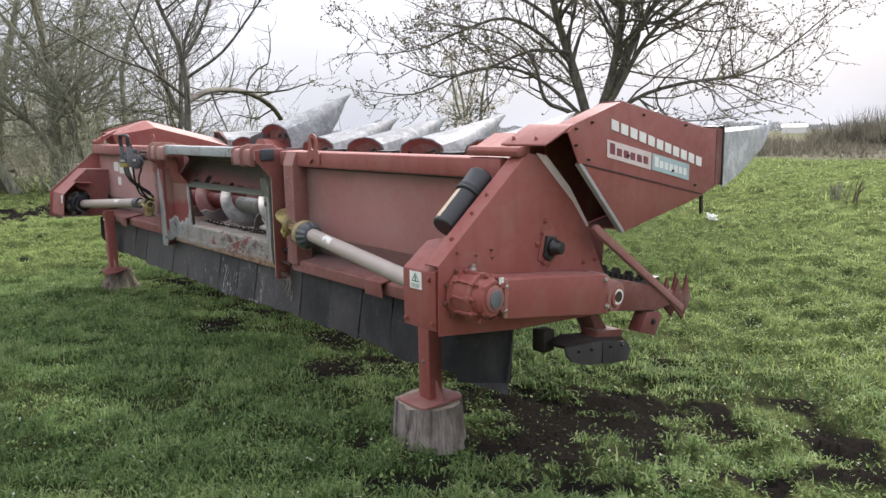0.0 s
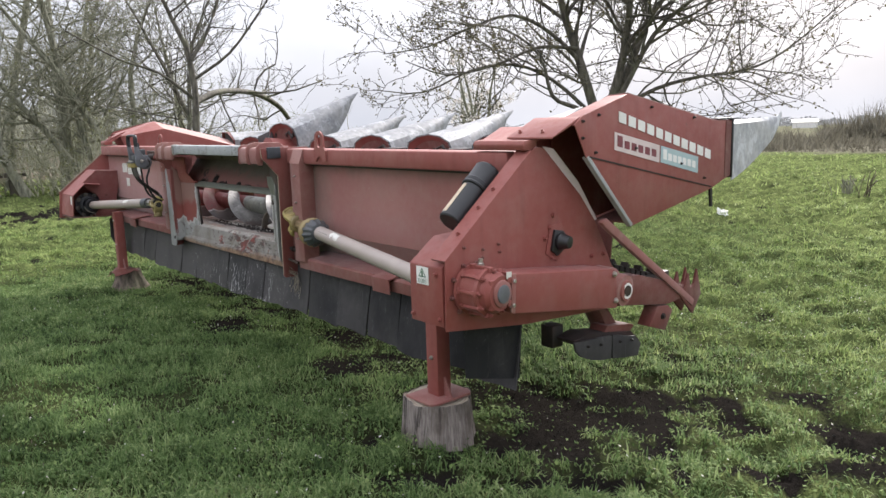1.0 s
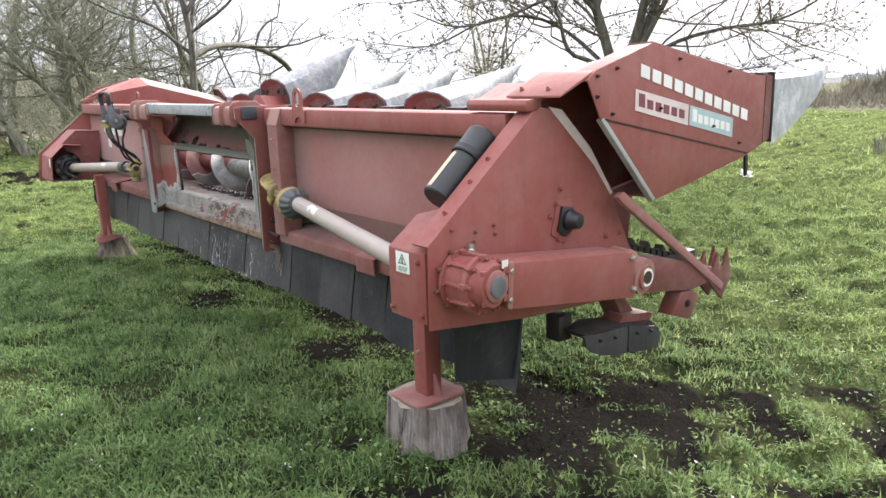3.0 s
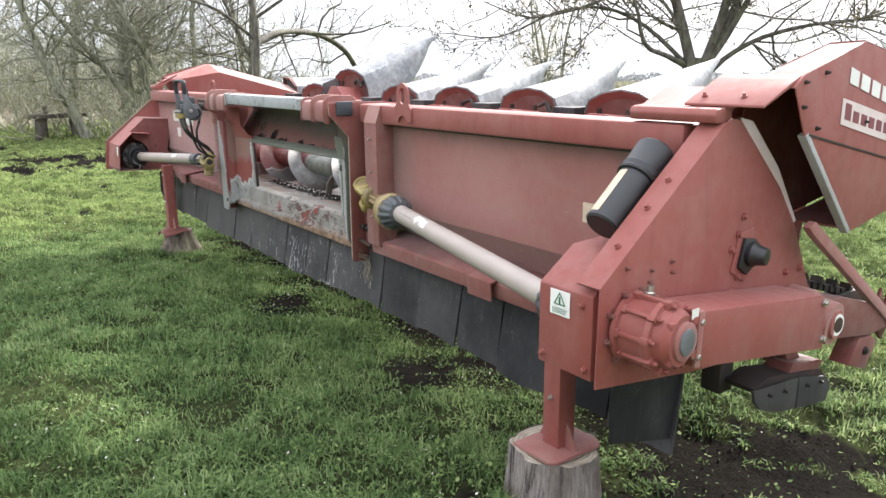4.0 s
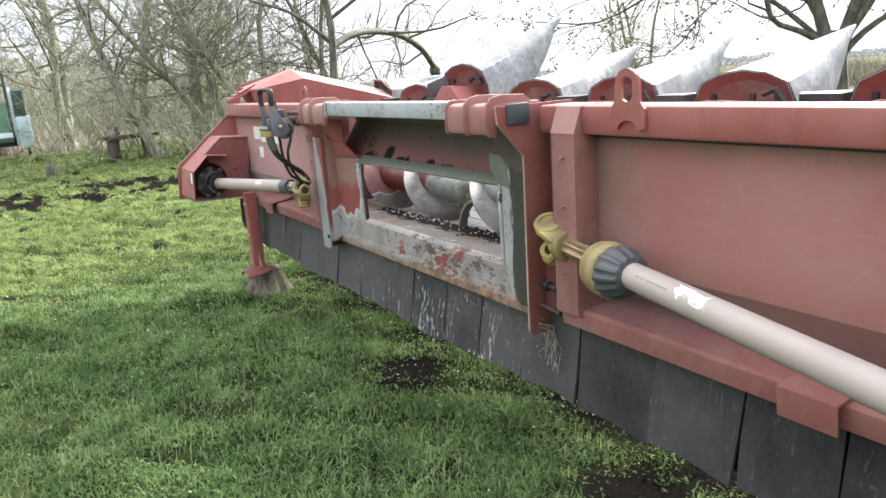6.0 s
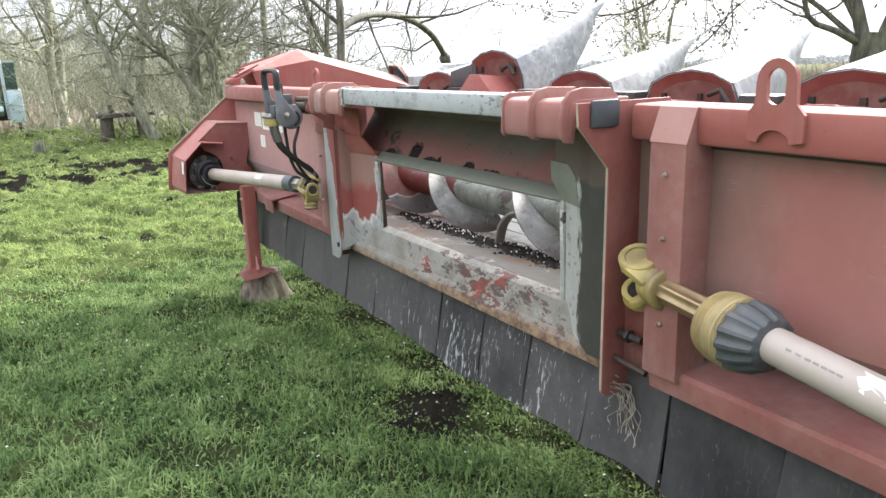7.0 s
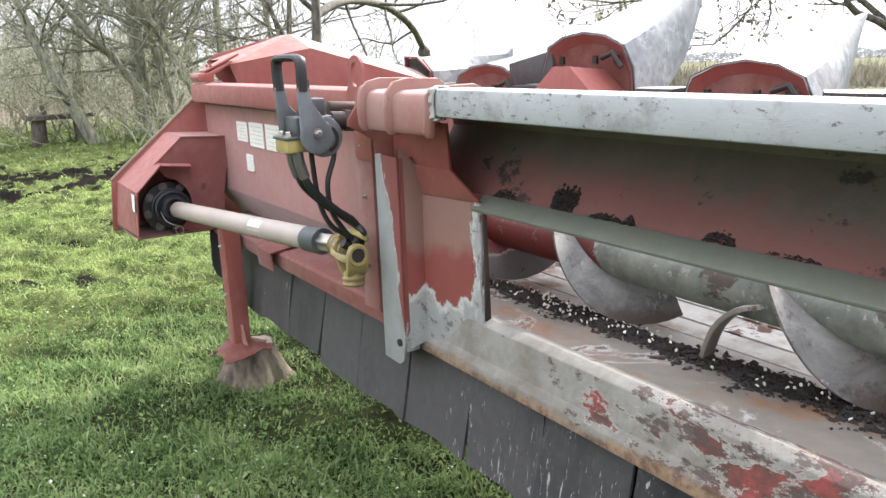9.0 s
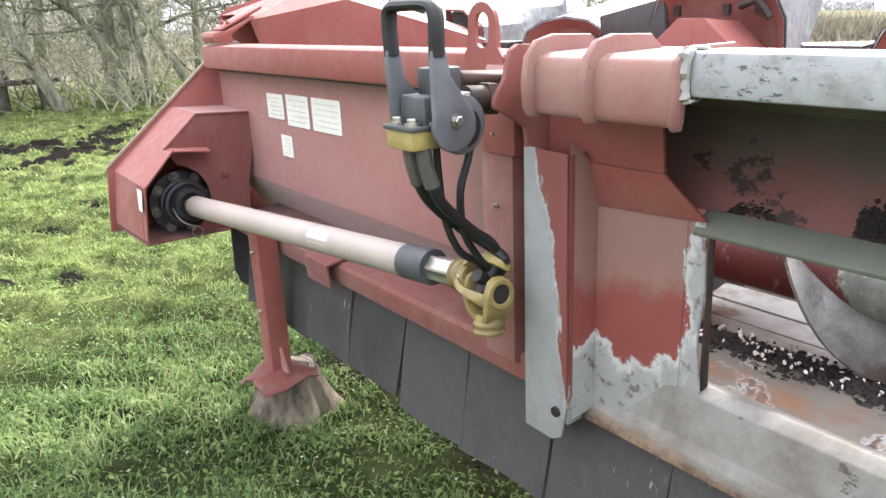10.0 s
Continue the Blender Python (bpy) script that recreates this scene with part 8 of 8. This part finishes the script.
# ---- bare shrubs between the trees ----
def shrub(base, height, stems, seed, label, leaf_mat=None, leafy=0, bark_mat=None):
    base = Vector((base[0], base[1], float(rises(base[0], base[1]))))
    w = Wood(seed)
    for _ in range(stems):
        a = w.r.uniform(0, 6.28)
        d = Vector((math.cos(a) * w.r.uniform(0.2, 1.1), math.sin(a) * w.r.uniform(0.2, 1.1), 1.0))
        p = base + Vector((w.r.gauss(0, 0.25), w.r.gauss(0, 0.25), -0.05))
        w.limb(w.wander(p, d, height * w.r.uniform(0.6, 1.1), 9, 0.16, -0.03), 0.020, 0.005, 1, 3, (0, 4.2, 4.5, 4), leafy)
    ob = w.finish(base, bark_mat or BARK, leaf_mat, 0.035, label, "shrub")
    ob.name = "shrub"
    return ob


for k, (x, y, h, n) in enumerate(((2.3, 16.9, 1.9, 9), (3.2, 16.4, 2.1, 9), (4.2, 16.2, 2.2, 9), (5.4, 15.4, 1.9, 8), (6.6, 14.4, 1.6, 8), (3.0, 19.2, 3.0, 12), (1.0, 20.5, 2.6, 12), (-0.9, 24.5, 3.0, 12), (-3.6, 25.5, 3.2, 12), (-6.5, 24.0, 3.0, 12), (5.2, 18.5, 3.0, 12), (7.6, 16.5, 2.2, 10), (8.6, 13.2, 1.5, 8), (1.2, 17.6, 1.5, 9), (2.7, 15.6, 1.7, 10), (3.7, 15.2, 1.5, 10), (4.6, 14.2, 1.3, 9), (5.9, 13.6, 1.2, 8), (0.2, 22.0, 2.6, 12), (-2.0, 23.2, 2.8, 12), (-4.8, 22.8, 2.6, 12), (7.4, 18.6, 2.4, 12), (9.6, 16.0, 1.8, 10))):
    shrub((x, y, 0), h, n, 300 + k, "tangled bare shrub with greening twigs", LEAF, 1, TWIG)


# ---- thicket, reeds and far woods ----
def thicket():
    """Thin bare stems and twigs of the wood behind the yard."""
    r = np.random.RandomState(77)
    n = 1300
    ang = r.uniform(-0.62, 1.25, n)
    dist = r.uniform(0, 1, n) ** 0.7 * 22 + 25 + 5 * np.clip(ang - 0.1, 0, 1)
    x, y = -1.0 - np.sin(-ang) * 0 + np.sin(ang) * dist * 0.55 - 1.5, 4 + np.cos(ang) * dist
    ok = (y > 24) & (x < 9 - 0.12 * y + 4)
    x, y = x[ok], y[ok]
    n = len(x)
    V, F = [], []
    for k in range(n):
        h = r.uniform(1.3, 6.0)
        w0 = r.uniform(0.012, 0.045)
        lx, ly = r.normal(0, 0.2), r.normal(0, 0.2)
        base = np.array([x[k], y[k], float(rises(x[k], y[k])) - 0.05])
        top = base + np.array([lx * h, ly * h, h])
        mid = (base + top) / 2 + r.normal(0, 0.12, 3) * np.array([1, 1, 0])
        pts = [(base, w0), (mid, w0 * 0.7), (top, 0.006)]
        s = len(V)
        for p, w in pts:
            for a in range(3):
                V.append(p + w * np.array([math.cos(2.1 * a), math.sin(2.1 * a), 0]))
        for i in range(2):
            for a in range(3):
                F.append((s + 3 * i + a, s + 3 * i + (a + 1) % 3, s + 3 * i + 3 + (a + 1) % 3, s + 3 * i + 3 + a))
        for _ in range(30):
            t = r.uniform(0.12, 0.98)
            p = base + (top - base) * t
            d = r.normal(0, 1, 3)
            d[2] = abs(d[2]) * 0.8
            d = d / np.linalg.norm(d) * r.uniform(0.4, 1.5) * (1.1 - 0.5 * t)
            q = p + d
            s = len(V)
            ww = 0.009
            sd = np.array([-d[1], d[0], 0.0])
            sd = sd / (np.linalg.norm(sd) + 1e-6) * ww
            V += [p - sd, p + sd, q + sd * 0.3, q - sd * 0.3]
            F.append((s, s + 1, s + 2, s + 3))
    ob = new("bare_thicket", raw_mesh("bare_thicket", np.array(V), np.array(F), THICKET))
    tagged(ob, "thicket of thin bare stems behind the yard", "thicket", kind="stuff")


thicket()


def scatter_band(name, n, inside, tall, wide, seed, material, label, category, upright=True, lean=0.16):
    r = np.random.RandomState(seed)
    x, y = inside(r, n)
    n = len(x)
    L = tall * (0.4 + 0.8 * r.rand(n))
    w = wide * (0.5 + r.rand(n))
    a = r.uniform(0, np.pi, n)
    px, py = np.cos(a) * w, np.sin(a) * w
    L = L * np.clip(0.45 + 1.0 * wave(x, y, 0.33, 0.7, 1.9) + 0.5 * wave(x, y, 0.9, 1.7, 0.2), 0.12, 1.3)
    tx, ty = r.normal(0, lean, n) * L, r.normal(0, lean, n) * L
    z = rises(x, y) - 0.03 + (0 if upright else r.uniform(0, 1, n) * tall)
    o = np.stack([x, y, z], -1)
    s = np.stack([px, py, 0 * px], -1)
    t = np.stack([tx, ty, L], -1)
    V = np.stack([o - s, o + s, o + t], 1)
    ob = new(name, raw_mesh(name, V.reshape(-1, 3), np.arange(n * 3).reshape(n, 3), material))
    tagged(ob, label, category, kind="stuff")


def ring(a0, a1, d0, d1):
    def f(r, n):
        a, d = np.radians(r.uniform(a0, a1, n)), np.sqrt(r.uniform(d0 ** 2, d1 ** 2, n))
        return np.sin(a) * d, np.cos(a) * d
    return f


scatter_band("dry_reeds", 40000, ring(22, 105, 27, 50), 0.80, 0.04, 55, HEDGE, "strip of dry brown brush and reeds", "reeds", lean=0.4)
scatter_band("dry_undergrowth", 30000, ring(-32, 24, 23, 48), 0.6, 0.04, 56, PALE_STRAW, "dry undergrowth at the wood's edge", "undergrowth")
scatter_band("hedge", 14000, ring(70, 110, 44, 62), 0.85, 0.08, 57, HEDGE, "grey-brown bare hedge", "hedge")

scatter_band("bush_row", 12000, ring(69, 88, 40, 52), 2.3, 0.05, 58, HEDGE, "tangled bare bushes along the field", "bushes", lean=0.35)


def far_wood(name, a0, a1, d, depth, tall, n, seed, material, label):
    r = np.random.RandomState(seed)
    a = np.radians(r.uniform(a0, a1, n))
    dd = d + depth * r.rand(n)
    crown = tall * (0.74 + 0.12 * np.sin(a * 37 + seed) + 0.10 * np.sin(a * 91 + 2 * seed) + 0.08 * np.sin(a * 233))
    z = crown * r.rand(n) ** 0.8
    s = tall * (0.075 if d > 300 else 0.035) * (0.5 + r.rand(n))
    floor_z = rises(np.sin(a) * dd, np.cos(a) * dd)
    c = np.stack([np.sin(a) * dd, np.cos(a) * dd, z + floor_z], -1)
    v1, v2 = r.randn(n, 3), r.randn(n, 3)
    V = np.stack([c + v1 * s[:, None], c + v2 * s[:, None], c - (v1 + v2) * 0.5 * s[:, None]], 1)
    V[..., 2] = np.maximum(V[..., 2], (floor_z - 0.2)[:, None])
    ob = new(name, raw_mesh(name, V.reshape(-1, 3), np.arange(n * 3).reshape(n, 3), material))
    tagged(ob, label, "woods", kind="stuff")


far_wood("distant_woods", -40, 130, 640, 60, 8.5, 60000, 61, HAZE, "hazy grey woods on the horizon")
far_wood("field_trees", 78, 100, 210, 25, 6.0, 14000, 62, HEDGE, "line of bare trees across the field")
far_wood("wood_edge", -45, 16, 66, 20, 6.5, 26000, 63, WOODS, "bare wood behind the thicket")


# ---- things in the yard ----
GREEN = painted("green_paint", (0.075, 0.19, 0.125), (0.135, 0.265, 0.19), 0.6, 0.3, 0.5)
GREEN_DARK = painted("dark_green_paint", (0.012, 0.045, 0.030), (0.02, 0.06, 0.045), 0.6, 0.3, 0.5)
PALE_BLUE = painted("pale_blue_paint", (0.40, 0.52, 0.56), (0.52, 0.60, 0.62), 0.6, 0.3, 0.5)
OLD_WOOD = bark("grey_wood", (0.030, 0.024, 0.019), (0.115, 0.097, 0.076), 26)


def trailer():
    """Old green harvester platform parked at the wood's edge, with a mesh railing."""
    base = new("farm_trailer")
    o = Vector((-0.55, 21.7, -0.05))
    base.location = o
    tagged(base, "old green farm trailer with railings and a pale blue end panel", "trailer")

    def p(name, mat, *boxes, label="", bevel=0.01):
        bm = bmesh.new()
        for b in boxes:
            box(bm, *b)
        return part(name, bm, mat, base, label, bevel)
    p("side_panel", GREEN, (-2.62, -0.22, -0.05, 0.0, 0.74, 1.46), label="green sheet side panel")
    bm = bmesh.new()
    prism(bm, [(-0.25, 0.72), (0.35, 0.62), (0.42, 0.42), (0.30, 0.40), (-0.30, 0.60)], "x", -2.62, -0.22)
    part("lower_skirt", bm, PALE_BLUE, base, "bluish lower skirt", 0.01)
    p("side_panel", GREEN, (-5.6, -2.85, -0.05, 0.0, 1.15, 1.50))
    p("tank", PALE_BLUE, (-5.6, -2.85, -0.1, 0.5, 0.65, 1.05), label="pale dented tank", bevel=0.08)
    p("chassis_beam", IRON, (-5.6, -0.15, 0.1, 0.25, 0.36, 0.50), label="dark chassis beam")
    p("chassis_beam", IRON, (-5.6, -0.15, 1.1, 1.25, 0.36, 0.50))
    p("deck", GREEN_DARK, (-5.6, -0.15, 0.0, 1.3, 0.52, 0.58))
    for x in (-5.5, -2.75, -0.24):
        p("railing_post", GREEN_DARK, (x, x + 0.07, -0.06, 0.0, 0.55, 2.24), bevel=0.006)
    for z in (2.19, 1.86):
        p("railing_bar", GREEN_DARK, (-5.55, -0.18, -0.05, -0.01, z, z + 0.05), bevel=0.006)
    for k in range(26):
        p("railing_wire", IRON, (-5.4 + k * 0.2, -5.394 + k * 0.2, -0.032, -0.026, 1.46, 2.19), bevel=0)
    bm = bmesh.new()
    prism(bm, [(-0.10, 0.40), (-0.14, 1.72), (-0.05, 1.84), (0.55, 1.70), (0.50, 0.40)], "x", -0.16, -0.10)
    part("end_panel", bm, PALE_BLUE, base, "pale blue end panel", 0.01)
    bm = bmesh.new()
    prism(bm, [(-0.22, 0.30), (-0.22, 1.10), (0.05, 1.12), (0.20, 0.35)], "x", -0.10, 0.22)
    part("end_box", bm, PALE_BLUE, base, "bluish end box", 0.03)
    bm = bmesh.new()
    prism(bm, [(-0.18, 1.10), (-0.16, 1.74), (0.0, 1.78), (0.1, 1.1)], "x", -0.09, 0.16)
    part("end_hood", bm, GREEN_DARK, base, "dark green hood over the end", 0.01)
    for x in (-2.55, 0.05):
        p("support_leg", IRON, (x, x + (0.28 if x < -1 else 0.08), 0.1, 0.3, -0.03, 0.45), label="dark support", bevel=0.02)
    p("foot", IRON, (-0.05, 0.25, 0.05, 0.4, -0.03, 0.05), bevel=0.01)


trailer()


def bench():
    base = new("wooden_bench")
    base.location = (1.42, 17.55, 0)
    tagged(base, "rough grey plank bench on thick log legs", "bench")
    for x in (-0.40, 0.36):
        bm = bmesh.new()
        lathe(bm, (x, 0, -0.05), (x * 0.93, 0.02, 0.46), ((0, 0.155), (0.3, 0.135), (1, 0.125)), 14)
        part("leg", bm, OLD_WOOD, base, "thick log leg", 0.008)
    bm = bmesh.new()
    n = 12
    rings = []
    for i in range(n + 1):
        x = -0.55 + 1.15 * i / n
        s = 0.02 * math.sin(i * 1.3)
        rings.append([(x, -0.20 + s, 0.455), (x, 0.20 + s, 0.46), (x, 0.19 + s, 0.545 + 0.01 * math.sin(i)), (x, -0.19 + s, 0.54 + 0.01 * math.sin(i * 2.1))])
    loft(bm, rings)
    part("seat_plank", bm, OLD_WOOD, base, "thick weathered plank", 0.008)
    bm = bmesh.new()
    rod(bm, (-0.25, 0.05, 0.53), (-0.27, 0.06, 0.72), 0.045, 10)
    part("post_stub", bm, OLD_WOOD, base, bevel=0.005)


bench()


def lump(name, loc, size, mat, seed, label, category, rough=0.25):
    bm = bmesh.new()
    bmesh.ops.create_icosphere(bm, subdivisions=3, radius=1.0)
    noise.seed_set(seed)
    for v in bm.verts:
        k = 1 + rough * noise.noise(v.co * 1.7 + Vector((seed, 0, 0))) + rough * 0.5 * noise.noise(v.co * 5)
        v.co = Vector((v.co.x * size[0] * k, v.co.y * size[1] * k, max(v.co.z * size[2] * k, -0.4 * size[2])))
    ob = part(name, bm, mat, None)
    ob.location = loc
    tagged(ob, label, category)


lump("white_bag", (7.9, 3.1, 0.01), (0.09, 0.06, 0.07), WHITE, 5, "crumpled white plastic bag on the meadow", "bag", 1.1)


def weed_clump(loc, n, h, seed, mat, label):
    r = random.Random(seed)
    bm = bmesh.new()
    for _ in range(n):
        a = r.uniform(0, 6.28)
        lean = r.uniform(0.05, 0.7)
        L = h * r.uniform(0.5, 1.0)
        p = [Vector((0.06 * r.gauss(0, 1), 0.06 * r.gauss(0, 1), -0.02))]
        for k in range(4):
            p.append(p[-1] + Vector((math.cos(a) * lean * (0.4 + 0.3 * k), math.sin(a) * lean * (0.4 + 0.3 * k), 1)).normalized() * L / 4)
        bent_rod(bm, p, 0.006, 4)
    ob = part("dry_weed", bm, mat, None)
    ob.location = loc
    tagged(ob, label, "weed")


weed_clump((11.6, 2.9, 0.0), 34, 0.34, 4, BARK, "dark bushy dry weed in the meadow")
weed_clump((-0.33, 16.0, 0.0), 60, 0.26, 9, BARK, "low grey tuft of dead stalks in the grass")
weed_clump((10.8, 2.3, 0.0), 9, 0.5, 6, STRAW, "tall pale dry weed stalks")


def far_house():
    base = new("farm_building")
    base.location = (228.0, 98.0, -3.75)
    base.rotation_euler = (0, 0, radians(23))
    tagged(base, "distant low white farm building under a grey roof", "building")
    bm = bmesh.new()
    box(bm, -2, 2, -3.4, 3.4, -0.3, 1.7)
    part("wall", bm, WHITE, base)
    bm = bmesh.new()
    prism(bm, [(-2.3, 1.7), (2.3, 1.7), (0, 2.7)], "y", -3.7, 3.7)
    part("roof", bm, GREYPL, base)


far_house()


# ---- straw hanging from the near mounting plate ----
def straw_wisps():
    bm = bmesh.new()
    r = random.Random(23)
    for k in range(16):
        y0, z0 = 1.735 + r.gauss(0, 0.012), 0.565 + r.gauss(0, 0.012)
        y, z, x = y0, z0, 0.376
        pts = [Vector((x, y, z))]
        for i in range(5):
            y += r.gauss(-0.004, 0.016)
            z -= r.uniform(0.012, 0.038)
            x = 0.3905 + (z - 0.305) * -0.05 - 0.012 + 0.05 * 0
            pts.append(Vector((0.434 - 0.05 * (0.605 - z) / 0.3 - 0.006 + r.gauss(0, 0.002), y, z)))
        bent_rod(bm, curve_pts(pts, 2), r.uniform(0.0008, 0.0018), 4)
    ob = part("straw_wisps", bm, PALE_STRAW, None)
    tagged(ob, "pale straw fibres hanging over the rubber flap", "straw", kind="stuff")


straw_wisps()
